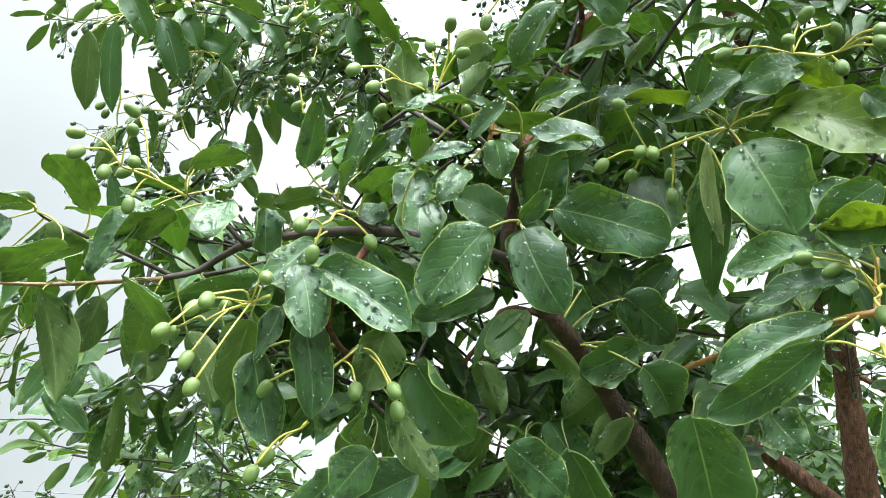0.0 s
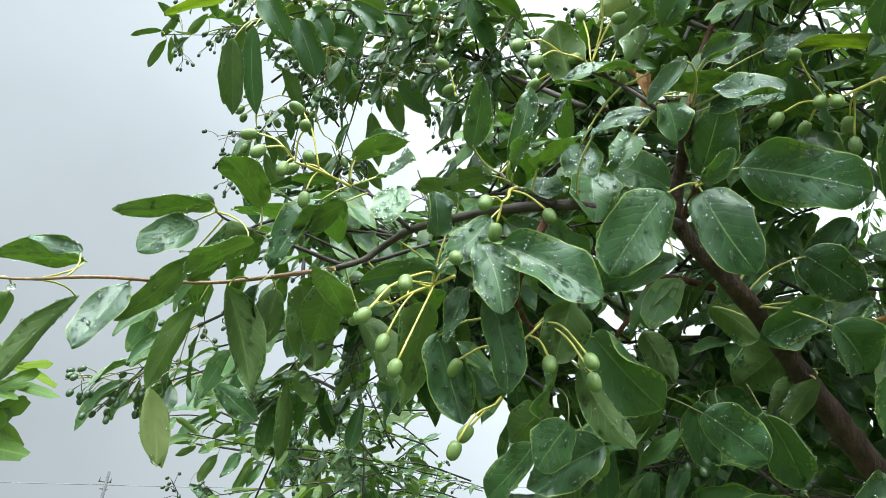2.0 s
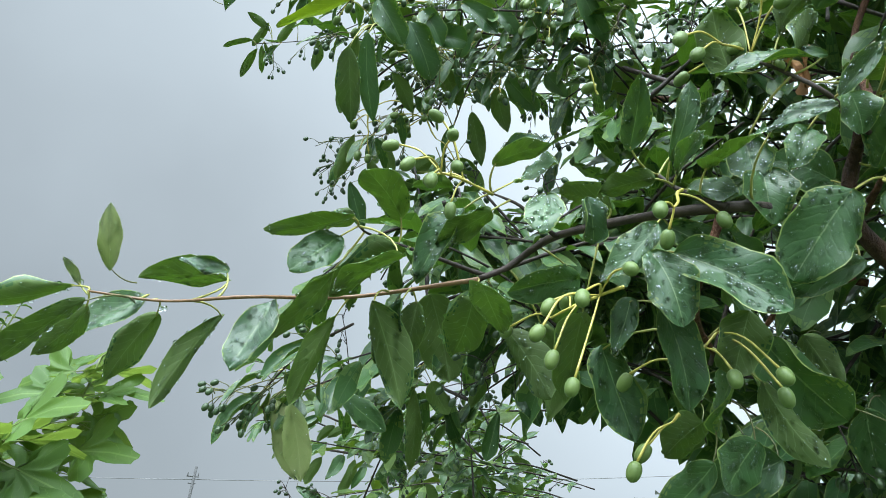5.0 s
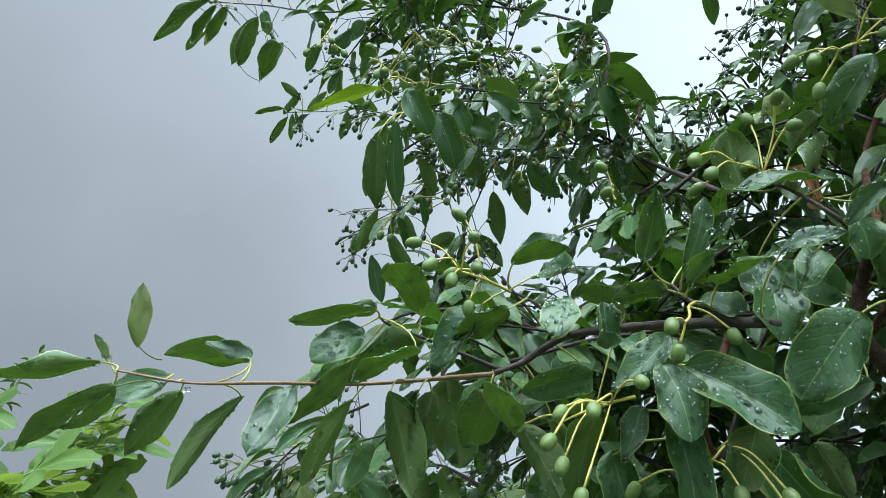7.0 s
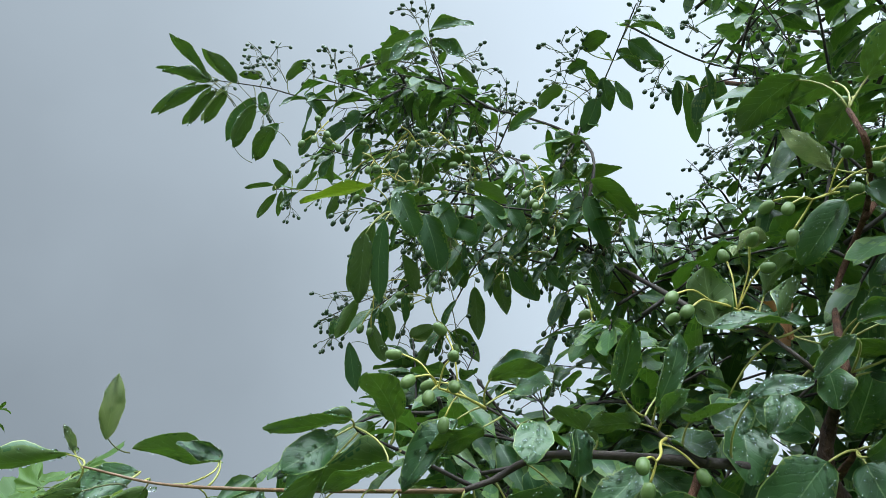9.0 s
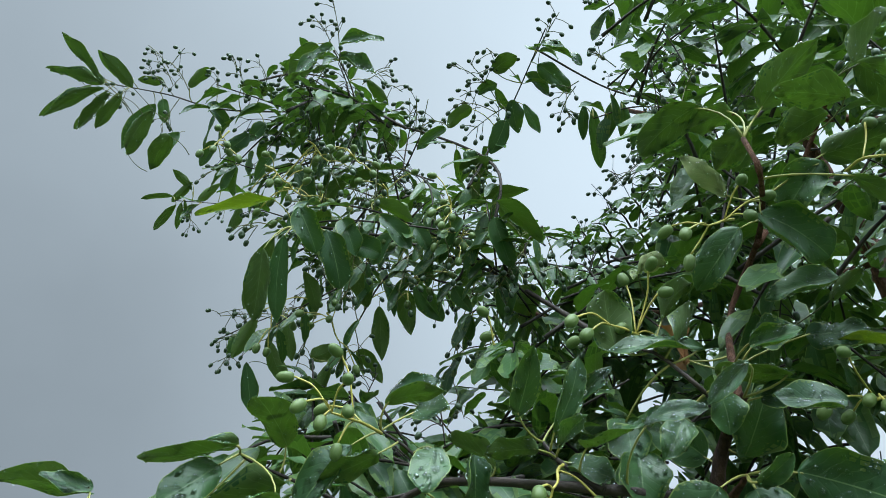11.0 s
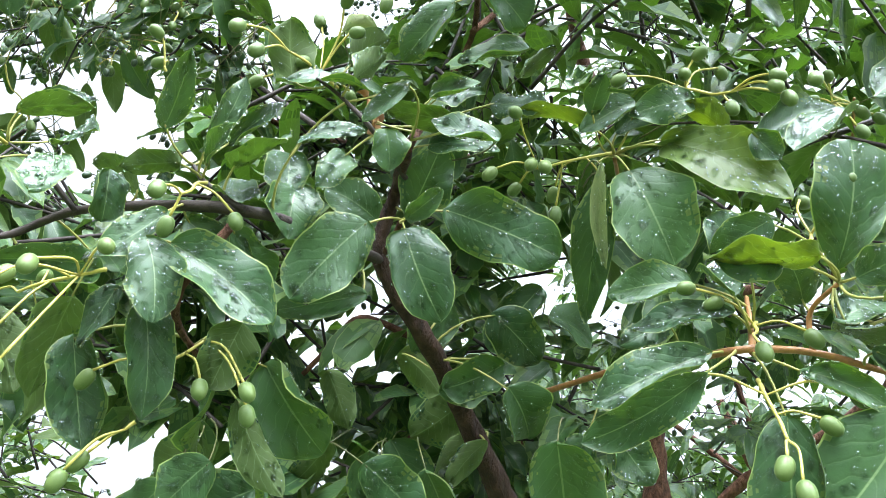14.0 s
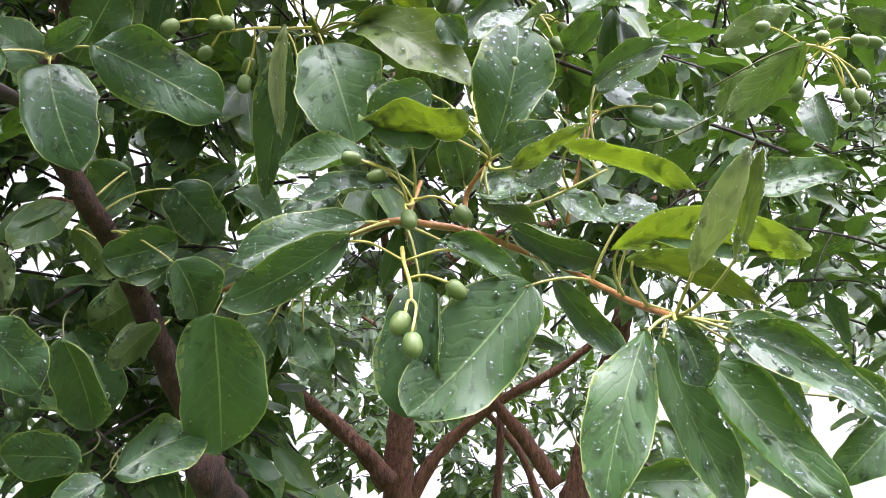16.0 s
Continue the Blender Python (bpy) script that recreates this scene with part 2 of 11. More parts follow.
def tube(line, r0, r1, sides=7, knots=0.0, rng=None):
    """Vertices and faces of a tapered round rod along a line; knots: uneven swellings."""
    line = np.array(line)
    n = len(line)
    verts, faces = [], []
    ahead = np.gradient(line, axis=0)
    ahead /= np.linalg.norm(ahead, axis=1)[:, None] + 1e-9
    side = np.cross(ahead[0], (0.3, 0.5, 0.81))
    for i in range(n):
        side = side - ahead[i] * (side @ ahead[i])
        side /= np.linalg.norm(side) + 1e-9
        up = np.cross(ahead[i], side)
        r = r0 + (r1 - r0) * i / (n - 1)
        for k in range(sides):
            a = 2 * math.pi * k / sides
            q = r * (1 + (knots * (rng.random() - 0.5) if rng else 0))
            verts.append(line[i] + q * (math.cos(a) * side + math.sin(a) * up))
    for i in range(n - 1):
        for k in range(sides):
            a, b = i * sides + k, i * sides + (k + 1) % sides
            faces.append((a, b, b + sides, a + sides))
    faces.append(tuple(range(sides))[::-1])
    faces.append(tuple(range((n - 1) * sides, n * sides)))
    return verts, faces


FORMS = {"blunt": (0.55, 0.48), "broad": (0.50, 0.55), "heart": (0.40, 0.62), "obovate": (0.85, 0.46)}


def blade(length, width, rng, narrow=False, nu=16, nv=10, fold=None, arch=None, form=None):
    """A leaf blade along x, upper side +z: two skins, so that each has its own look. Gives verts, faces, slots, uvs and a height function."""
    fold = rng.uniform(0.04, 0.30) if fold is None else fold
    arch = rng.uniform(-0.03, 0.10) if arch is None else arch
    wave, phase, turn = rng.uniform(0.04, 0.13), rng.uniform(0, 6.28), rng.uniform(-0.5, 0.5)
    bow = rng.uniform(-0.05, 0.05)
    curl = (rng.choice((-0.35, 0.0, 0.3, 0.9)), rng.choice((-0.35, 0.0, 0.3, 0.9)))
    a, b = (rng.uniform(0.7, 0.9), rng.uniform(0.78, 1.0)) if narrow else (rng.uniform(0.46, 0.64), rng.choice((0.64, 0.74, 0.84, 0.95)))
    a, b = FORMS.get(form, (a, b))
    top = (a / (a + b)) ** a * (b / (a + b)) ** b

    def shape(u, v):
        u = min(max(u, 0.0), 1.0)
        half = 0.5 * width * (u ** a * (1 - u) ** b) / top if 0 < u < 1 else 0.0
        half *= 1 + 0.07 * math.sin(8 * u + phase + (2 if v > 0 else 0)) + 0.035 * math.sin(19 * u + 2 * phase * (1 if v > 0 else 1.7))
        roll = curl[0 if v > 0 else 1] * math.sin(math.pi * min(1.0, 0.15 + u)) * abs(v) ** 3
        y = v * half * (1 - 0.45 * abs(roll))
        z = fold * abs(y) + 0.6 * half * roll + arch * length * 4 * u * (1 - u) + wave * width * math.sin(10 * u + phase) * v * v * (1 if v > 0 else -0.8)
        z += turn * y * (u - 0.3) - 0.012 * width * math.exp(-(v * 7) ** 2)
        return (u * length, y + bow * length * 4 * u * (1 - u), z)

    verts, faces, slots, uvs = [], [], [], []
    thick = 0.0005 + 0.003 * width
    for layer in (0, 1):
        first = len(verts)
        for i in range(nu + 1):
            u = (1 - math.cos(math.pi * i / nu)) / 2 * 0.9 + 0.1 * i / nu
            for j in range(nv + 1):
                v = 2 * j / nv - 1
                x, y, z = shape(u, v)
                verts.append((x, y, z - layer * thick * (1 - abs(v)) - layer * 0.00006))
                uvs.append((u, 0.5 + 0.5 * v))
        for i in range(nu):
            for j in range(nv):
                q = first + i * (nv + 1) + j
                f = (q, q + nv + 1, q + nv + 2, q + 1)
                faces.append(f if layer == 0 else f[::-1])
                slots.append(layer)
    return verts, faces, slots, uvs, shape


def add_drops(verts, faces, slots, uvs, shape, length, width, rng, count, slot=2, both=False):
    """Rain beads: flat domes that sit on the upper skin."""
    for _ in range(count):
        u, v = rng.uniform(0.06, 0.95), rng.uniform(-0.9, 0.9)
        r = 0.0008 + 0.0021 * rng.random() ** 1.9
        x, y, z = shape(u, v)
        e = 0.02
        tx = np.subtract(shape(u + e, v), shape(u - e, v))
        ty = np.subtract(shape(u, v + e), shape(u, v - e))
        up = np.cross(tx, ty)
        if np.linalg.norm(up) < 1e-12:
            continue
        up /= np.linalg.norm(up)
        if both and rng.random() < 0.32:
            up = -up
        tx = tx / np.linalg.norm(tx)
        ty = np.cross(up, tx)
        c, first, n = np.array((x, y, z)) + (up * (0.0005 + 0.003 * width) * (1 - abs(v)) if up[2] < 0 else 0.0), len(verts), 7
        long = rng.uniform(0.9, 1.45)
        for h, s in ((-0.05, 0.92), (0.36, 1.0), (0.76, 0.66)):
            for k in range(n):
                g = 2 * math.pi * k / n
                verts.append(c + r * (s * (long * math.cos(g) * tx + math.sin(g) * ty) + h * up))
                uvs.append((u, 0.5 + 0.5 * v))
        verts.append(c + 0.92 * r * up)
        uvs.append((u, 0.5 + 0.5 * v))
        for ring in (0, 1):
            for k in range(n):
                p, q = first + ring * n + k, first + ring * n + (k + 1) % n
                faces.append((p, q, q + n, p + n))
                slots.append(slot)
        for k in range(n):
            faces.append((first + 2 * n + k, first + 2 * n + (k + 1) % n, first + 3 * n))
            slots.append(slot)


# ---- the tree: one thing, its trunks, limbs, twigs, leaves and fruit are parts ----
tree = tagged(new("fringe_tree"), "rain-wet leafy tree with glossy leaves and green drupes", "tree")
tree.location = (1.25, 2.3, 0.0)
bpy.context.view_layer.update()
rng = random.Random(7)
LINES = {}


def wood_part(name, points, r0, r1, material=None, sides=8):
    line = soft_line(points)
    verts, faces = tube(line, r0, r1, sides, 0.4 if r0 > 0.0035 else 0.25, rng)
    skin = material or (bark if r0 > 0.0035 else twig_bark)
    ob = part_of(name, mesh_of(name, verts, faces, [skin]), tree, Matrix())
    LINES[ob.name] = [np.array(p) for p in line]
    return ob


def frame_of(base, tip, normal):
    x = (Vector(tip) - Vector(base)).normalized()
    z = Vector(normal)
    z = (z - x * z.dot(x)).normalized()
    y = z.cross(x)
    m = Matrix((x, y, z)).transposed().to_4x4()
    m.translation = Vector(base)
    return m


def stalk_to(verts, faces, slots, uvs, m, target, r, slot):
    """A petiole from the blade's base, bowed, to a point of the wood."""
    end = m.inverted() @ Vector(target)
    d = end.length
    mid = Vector((-0.35 * d, 0, 0.0)) * 0.6 + end * 0.45
    line = [(Vector((0.004, 0, 0)) * (1 - s) ** 2 + mid * 2 * s * (1 - s) + end * s * s) for s in (0, 0.2, 0.4, 0.6, 0.8, 1)]
    tv, tf = tube(line, r * 0.8, r * 1.25, 5)
    first = len(verts)
    verts.extend(tv)
    uvs.extend([(0, 0)] * len(tv))
    faces.extend(tuple(first + i for i in f) for f in tf)
    slots.extend([slot] * len(tf))


def leaf(twig, base, tip, width, normal, form=None, pale=False, dry=False, vivid=False, fold=None, arch=None, drops=None):
    length = (Vector(tip) - Vector(base)).length
    narrow = width < 0.46 * length
    verts, faces, slots, uvs, shape = blade(length, width, rng, narrow, fold=fold, arch=arch, form=form)
    n = int((rng.uniform(110, 210) if drops is None else drops) * (length * width / 0.0045) ** 0.5)
    add_drops(verts, faces, slots, uvs, shape, length, width, rng, n, both=True)
    m = frame_of(base, tip, normal)
    near = min((p for line in LINES.values() for p in line), key=lambda p: (Vector(p) - Vector(base)).length)
    gap = Vector(near) - Vector(base)
    tied = gap.length < 0.085
    stalk_to(verts, faces, slots, uvs, m, near if tied else Vector(base) + gap.normalized() * 0.03 + Vector((0, 0.05, 0.015)), 0.0010 if tied else 0.0007, 3)
    skins = [leaf_dry, leaf_dry] if dry else [leaf_pale, leaf_pale] if pale else [leaf_vivid, leaf_vivid] if vivid else [leaf_upper, leaf_under]
    me = mesh_of("leaf", verts, faces, [*skins, water, petiole_skin if tied else panicle_stalk], slots, uvs)
    return part_of("leaf", me, twig, m, "small withered brown leaf" if dry else "pale yellowish leaf underside" if pale else "vivid yellow-green leaf" if vivid else "")


def leaf_on(*place, **look_of):
    """A leaf on whichever twig is nearest to its base."""
    base = np.array(place[0])
    name = min(LINES, key=lambda n: min(float(((p - base) ** 2).sum()) for p in LINES[n]))
    return leaf(bpy.data.objects[name], *place, **look_of)


def egg(length, radius, rings=8, sides=10):
    """A drupe along -z from its stalk end: plump, with a small point."""
    verts, faces = [(0, 0, 0)], []
    for i in range(1, rings):
        s = i / rings
        r = radius * math.sin(math.pi * s) ** 0.72 * (1.06 - 0.12 * s)
        for k in range(sides):
            g = 2 * math.pi * k / sides
            verts.append((r * math.cos(g), r * math.sin(g), -length * (1 - math.cos(math.pi * s)) / 2))
    verts.append((0, 0, -length * 1.03))
    for k in range(sides):
        faces.append((0, 1 + k, 1 + (k + 1) % sides))
        faces.append((len(verts) - 1, (rings - 2) * sides + 1 + (k + 1) % sides, (rings - 2) * sides + 1 + k))
    for i in range(rings - 2):
        for k in range(sides):
            a, b = 1 + i * sides + k, 1 + i * sides + (k + 1) % sides
            faces.append((a, a + sides, b + sides, b))
    return verts, faces


FRUIT = [mesh_of("fruit", *egg(0.0158 * s, 0.0058 * s * w, 10, 14), [fruit_skin]) for s, w in ((1.0, 1.0), (1.05, 0.93), (0.93, 1.04))]
SMALL_FRUIT = mesh_of("small_fruit", *egg(0.0115, 0.0043, 6, 8), [fruit_dark])


def fruit_cluster(root, fruits, r=0.0011):
    """Yellow-green stalks from one root, a drupe at the end of each."""
    root = np.array(root)
    ends = [np.array(f) for f in fruits]
    centre = np.mean(ends, axis=0)
    far = max(ends, key=lambda f: np.linalg.norm(f - root))
    tip = root + (0.6 * (far - root) + 0.4 * (centre - root)) * (0.72 if len(fruits) > 2 else 0.15)
    reach = tip - root
    side = np.cross(reach, (0, 0, 1))
    axis = soft_line([root, root + 0.35 * reach + 0.05 * side + (0, 0, 0.05 * np.linalg.norm(reach)), root + 0.7 * reach - 0.04 * side, tip], 4)
    verts, faces = tube(axis, r * 1.5, r * 0.95, 6, 0.35, rng)
    hang = []
    for k, f in enumerate(ends):
        share = float((f - root) @ reach / (reach @ reach + 1e-9)) - 0.22
        start = axis[int(round(min(max(share, 0.3), 1.0) * (len(axis) - 1)))]
        d = f - start
        way = Vector(d).normalized() * 0.75 + Vector((rng.uniform(-0.25, 0.25), rng.uniform(-0.25, 0.25), -0.55))
        way.normalize()
        end = f - 0.0075 * np.array(way)
        bend = start * 0.5 + end * 0.5 + np.array((rng.uniform(-0.08, 0.08), rng.uniform(-0.08, 0.08), 0.12)) * np.linalg.norm(d)
        tv, tf = tube(soft_line([start, bend, end], 4), r * 0.75, r * 0.95, 5, 0.25, rng)
        first = len(verts)
        verts.extend(tv)
        faces.extend(tuple(first + i for i in g) for g in tf)
        hang.append((end, way))
    cluster = part_of("fruit_stalk", mesh_of("fruit_stalk", verts, faces, [stalk_green]), tree, Matrix(), "yellow-green branching fruit stalk")
    for end, way in hang:
        m = way.to_track_quat("-Z", "Y").to_matrix().to_4x4()
        m.translation = Vector(end)
        part_of("fruit", FRUIT[rng.randrange(3)], cluster, m)
    return cluster


# ---- sprays: twigs with pairs of leaves, for the crown farther off ----
def low_blade(narrow, fold, arch):
    return blade(1.0, 0.33 if narrow else 0.52, rng, narrow, 7, 4, fold, arch)[:4]


LOW = [low_blade(k % 2 == 1, 0.05 + 0.05 * k, 0.02 * k - 0.02) for k in range(8)]
MID = []
for k in range(10):
    v, f, s, t, shape = blade(1.0, 0.33 if k % 2 else 0.50, rng, k % 2 == 1, 10, 6)
    stalk_to(v, f, s, t, Matrix(), (-0.16, rng.uniform(-0.04, 0.04), -0.03), 0.010, 2)
    MID.append(mesh_of("leaf", v, f, [leaf_upper, leaf_under, stalk_green], s, t))


class Joined:
    """Gathers many small leaves or fruits into one mesh."""

    def __init__(self):
        self.v, self.f, self.s, self.t, self.n = [], [], [], [], 0

    def add(self, verts, faces, slots, uvs, m):
        a = np.array(m)
        self.v.append(np.array(verts) @ a[:3, :3].T + a[:3, 3])
        self.f.extend(tuple(self.n + i for i in f) for f in faces)
        self.s.extend(slots)
        self.t.extend(uvs)
        self.n += len(verts)

    def mesh(self, name, mats):
        return mesh_of(name, np.concatenate(self.v), self.f, mats, self.s, self.t)


EGG = egg(0.0115, 0.0043, 5, 6)


def spray(points, r0, size, pairs, near=False, narrow=0.5, fruit=0, joined=None, droop=0.35, tail=True, stop=1.0):
    """A twig with opposite leaves, and panicles of small dark fruit."""
    line = soft_line(points, 8 if near else 5)
    verts, faces = tube(line, r0, 0.0012, 6 if near else 4, 0.25, rng)
    wood = None
    if near:
        wood = part_of("twig", mesh_of("twig", verts, faces, [bark_dark]), tree, Matrix())
        LINES[wood.name] = [np.array(p) for p in line]
    else:
        joined["wood"].add(verts, faces, [0] * len(faces), [(0, 0)] * len(verts), Matrix())
    for p in range(pairs):
        s = ((p + 0.6) / pairs * 0.86 + 0.14) * stop
        i = min(int(s * (len(line) - 1)), len(line) - 2)
        at, ahead = Vector(line[i]), Vector(line[i + 1] - line[i]).normalized()
        flat = ahead.cross(Vector((0, 0, 1)))
        flat = flat.normalized() if flat.length > 0.1 else Vector((1, 0, 0))
        sides = (1, -1) if p < pairs - 1 or not tail else (1, -1, 0)
        for side in sides:
            if rng.random() < 0.08:
                continue
            way = ahead * rng.uniform(0.4, 1.0) + flat * side * rng.uniform(0.5, 1.1) + Vector((0, 0, rng.uniform(-0.5, 0.6))) - Vector((0, 0, droop * rng.uniform(0.6, 1.8)))
            way.normalize()
            length = size * rng.uniform(0.75, 1.15)
            up = Vector((rng.uniform(-0.5, 0.5), rng.uniform(-0.7, 0.3) - 0.9 * droop, 1.0))
            base = at + way * 0.14 * length
            m = frame_of(base, base + way * length, up) @ Matrix.Diagonal((length, length, length, 1))
            kind = 1 if rng.random() < narrow else 0
            if near:
                part_of("leaf", MID[kind + 2 * rng.randrange(5)], wood, m)
            else:
                joined["leaves"].add(*LOW[kind + 2 * rng.randrange(4)], m)
    for _ in range(fruit):
        i = rng.randrange(len(line) // 3, len(line))
        panicle(line[i], rng.randint(4, 8), near, joined)


def panicle(at, count, near, joined, up=None):
    at = np.array(at, float)
    way = np.array(up if up is not None else (rng.uniform(-0.6, 0.3), rng.uniform(-0.4, 0.4), rng.uniform(-0.9, 0.8)), float)
    reach = np.linalg.norm(way) if up is not None else rng.uniform(0.06, 0.11)
    way /= np.linalg.norm(way)
    verts, faces = tube(soft_line([at, at + way * reach * 0.5 + (0, 0, 0.006), at + way * reach], 4), 0.0011, 0.0008, 5)
    ends = []
    for k in range(count):
        s = rng.uniform(0.35, 1.0)
        start = at + way * reach * s
        d = way * 0.5 + np.array((rng.uniform(-1, 1), rng.uniform(-1, 1), rng.uniform(-0.9, 0.6)))
        d /= np.linalg.norm(d)
        end = start + d * rng.uniform(0.018, 0.035)
        tv, tf = tube([start, (start + end) / 2 + (0, 0, 0.003), end], 0.0008, 0.0007, 4 if near else 3)
        first = len(verts)
        verts.extend(tv)
        faces.extend(tuple(first + i for i in g) for g in tf)
        ends.append((end, Vector(d * 0.6 + np.array((0, 0, -0.6)))))
    cluster = None
    if near:
        cluster = part_of("fruit_stalk", mesh_of("fruit_stalk", verts, faces, [panicle_stalk]), tree, Matrix(), "thin green stalks with small dark fruit")
    else:
        joined["wood"].add(verts, faces, [0] * len(faces), [(0, 0)] * len(verts), Matrix())
    for end, way in ends:
        m = way.to_track_quat("-Z", "Y").to_matrix().to_4x4()
        m.translation = Vector(end)
        if near:
            part_of("fruit", SMALL_FRUIT, cluster, m)
        else:
            joined["fruit"].add(*EGG, [0] * len(EGG[1]), [(0, 0)] * len(EGG[0]), m)


def crown(label, build, skins):
    """The far part of the crown: leaves, twigs and fruit joined, each one part."""
    joined = {"leaves": Joined(), "wood": Joined(), "fruit": Joined()}
    build(joined)
    for key, name, mats in (("leaves", "foliage", list(skins)), ("wood", "twig_wood", [bark_dark]), ("fruit", "small_fruit", [fruit_dark])):
        if joined[key].n:
            tagged(part_of(name, joined[key].mesh(name, mats), tree, Matrix(), label if key == "leaves" else ""), kind="stuff")

# ---- limbs and twigs of the near branch ----
twigs = {}
twigs["limb"] = wood_part("limb", [(0.2675, 0.8445, 1.7503), (0.2280, 0.8163, 1.8000), (0.1804, 0.7855, 1.8539), (0.1311, 0.7546, 1.9075), (0.0786, 0.6875, 1.9363), (0.0239, 0.6547, 1.9865), (0.0225, 0.6200, 2.0373), (0.0194, 0.5402, 2.0360)], 0.015, 0.004, bark_shaded, 12)
twigs["hub_centre"] = wood_part("twig", [(0.0242, 0.6268, 1.9801), (0.0276, 0.5783, 1.9844)], 0.004, 0.002)
twigs["left_branch"] = wood_part("twig", [(0.0235, 0.6515, 1.9849), (-0.0919, 0.5610, 1.9503), (-0.2318, 0.6667, 1.9776), (-0.2876, 0.6929, 1.9534), (-0.3117, 0.6741, 1.9320)], 0.0048, 0.003, bark_dark)
twigs["left_twig"] = wood_part("twig", [(-0.3107, 0.6707, 1.9306), (-0.4470, 0.6863, 1.9150), (-0.5073, 0.5886, 1.8752), (-0.5857, 0.5795, 1.8656), (-0.6452, 0.5479, 1.8616)], 0.0025, 0.0011, twig_brown)
twigs["hub_left"] = wood_part("twig", [(-0.0922, 0.5551, 1.9474), (-0.1268, 0.5744, 1.9741), (-0.1425, 0.5874, 1.9956)], 0.003, 0.0015, bark_dark)
twigs["side_a"] = wood_part("twig", [(-0.2364, 0.6641, 1.9734), (-0.2704, 0.6412, 1.9957), (-0.2999, 0.6420, 2.0109)], 0.0026, 0.0009, bark_dark)
twigs["side_b"] = wood_part("twig", [(-0.3076, 0.6906, 1.9423), (-0.3635, 0.6658, 1.9542), (-0.4125, 0.6311, 1.9589), (-0.4201, 0.6097, 1.9586)], 0.0026, 0.0009, bark_dark)
twigs["upper_centre"] = wood_part("twig", [(0.0265, 0.5929, 2.0361), (-0.0154, 0.5438, 2.0428), (-0.0460, 0.5546, 2.0759), (-0.0639, 0.5330, 2.0674)], 0.0026, 0.0012, bark_dark)
twigs["upper_stem"] = wood_part("twig", [(0.0174, 0.5480, 2.0314), (0.0564, 0.7012, 2.2221), (0.0816, 0.6508, 2.2983), (0.0299, 0.4647, 2.2155), (0.0197, 0.4676, 2.2691)], 0.0042, 0.0022)
twigs["upper_right"] = wood_part("twig", [(0.0783, 0.6444, 2.2851), (0.1368, 0.6668, 2.4064), (0.1614, 0.6244, 2.4709), (0.1612, 0.5562, 2.4773)], 0.0038, 0.002)
twigs["hub_right"] = wood_part("twig", [(0.2726, 0.6621, 2.1040), (0.2536, 0.6473, 2.1302), (0.2155, 0.5817, 2.1087)], 0.0026, 0.0018)
twigs["near_right"] = wood_part("twig", [(0.2288, 0.8353, 1.9547), (0.2750, 0.7000, 1.9500), (0.2500, 0.5800, 1.9050), (0.2638, 0.4914, 1.8872), (0.2926, 0.4871, 1.8926), (0.3205, 0.4786, 1.8923), (0.3470, 0.4672, 1.8841), (0.3736, 0.4495, 1.8711), (0.3781, 0.4086, 1.8389), (0.3739, 0.3705, 1.8101), (0.3633, 0.3335, 1.7868)], 0.0034, 0.0019)
twigs["near_shoot"] = wood_part("twig", [(0.3171, 0.4794, 1.8939), (0.3155, 0.4743, 1.9219), (0.3113, 0.4379, 1.9267)], 0.0022, 0.0016)
twigs["near_spur"] = wood_part("twig", [(0.2716, 0.4836, 1.8839), (0.2880, 0.5060, 1.9230), (0.3039, 0.5294, 1.9564)], 0.0026, 0.0018)
twigs["near_back"] = wood_part("twig", [(0.3437, 0.4592, 1.9088), (0.3716, 0.4490, 1.9242), (0.4051, 0.4238, 1.9480)], 0.0014, 0.0010, petiole_skin)
twigs["far_right"] = wood_part("twig", [(0.5110, 0.6033, 2.0232), (0.5154, 0.5758, 2.1097), (0.5463, 0.5881, 2.1750)], 0.0026, 0.0016)
twigs["far_spray"] = wood_part("twig", [(0.5977, 0.7037, 2.2717), (0.4708, 0.5487, 2.2393)], 0.0026, 0.0016)
twigs["under_fruit"] = wood_part("twig", [(-0.0957, 0.5643, 1.9443), (-0.1176, 0.5534, 1.8648), (-0.0979, 0.6426, 1.8544)], 0.004, 0.002)
twigs["far_limb"] = wood_part("twig", [(-0.0669, 0.8731, 2.2824), (-0.2186, 1.0373, 2.4794), (-0.2744, 0.9498, 2.4438), (-0.4169, 0.9462, 2.4816), (-0.4937, 0.7806, 2.3653), (-0.5395, 0.7830, 2.3566)], 0.0042, 0.0015, bark_dark)

# ---- the leaves that stand nearest: base, tip, width, upper side ----


twig = twigs["hub_left"]
leaf(twig, (-0.0278, 0.5569, 2.0199), (-0.0444, 0.5524, 1.9769), 0.0319, (0.01, -0.99, 0.10))
leaf(twig, (-0.0992, 0.5759, 1.9398), (-0.0595, 0.6097, 1.9221), 0.0308, (0.67, -0.73, 0.10))
leaf(twig, (-0.1671, 0.5615, 2.0045), (-0.1581, 0.5193, 2.0539), 0.0252, (0.06, -0.75, -0.65))
leaf(twig, (-0.1463, 0.5579, 1.9770), (-0.1927, 0.5808, 1.9754), 0.0290, (0.24, 0.55, 0.80))
leaf(twig, (-0.1291, 0.5643, 1.9835), (-0.1102, 0.5113, 1.9896), 0.0193, (-0.75, -0.33, -0.57))
leaf(twig, (-0.1086, 0.5520, 1.9802), (-0.0691, 0.4988, 1.9831), 0.0372, (-0.49, -0.32, 0.82))
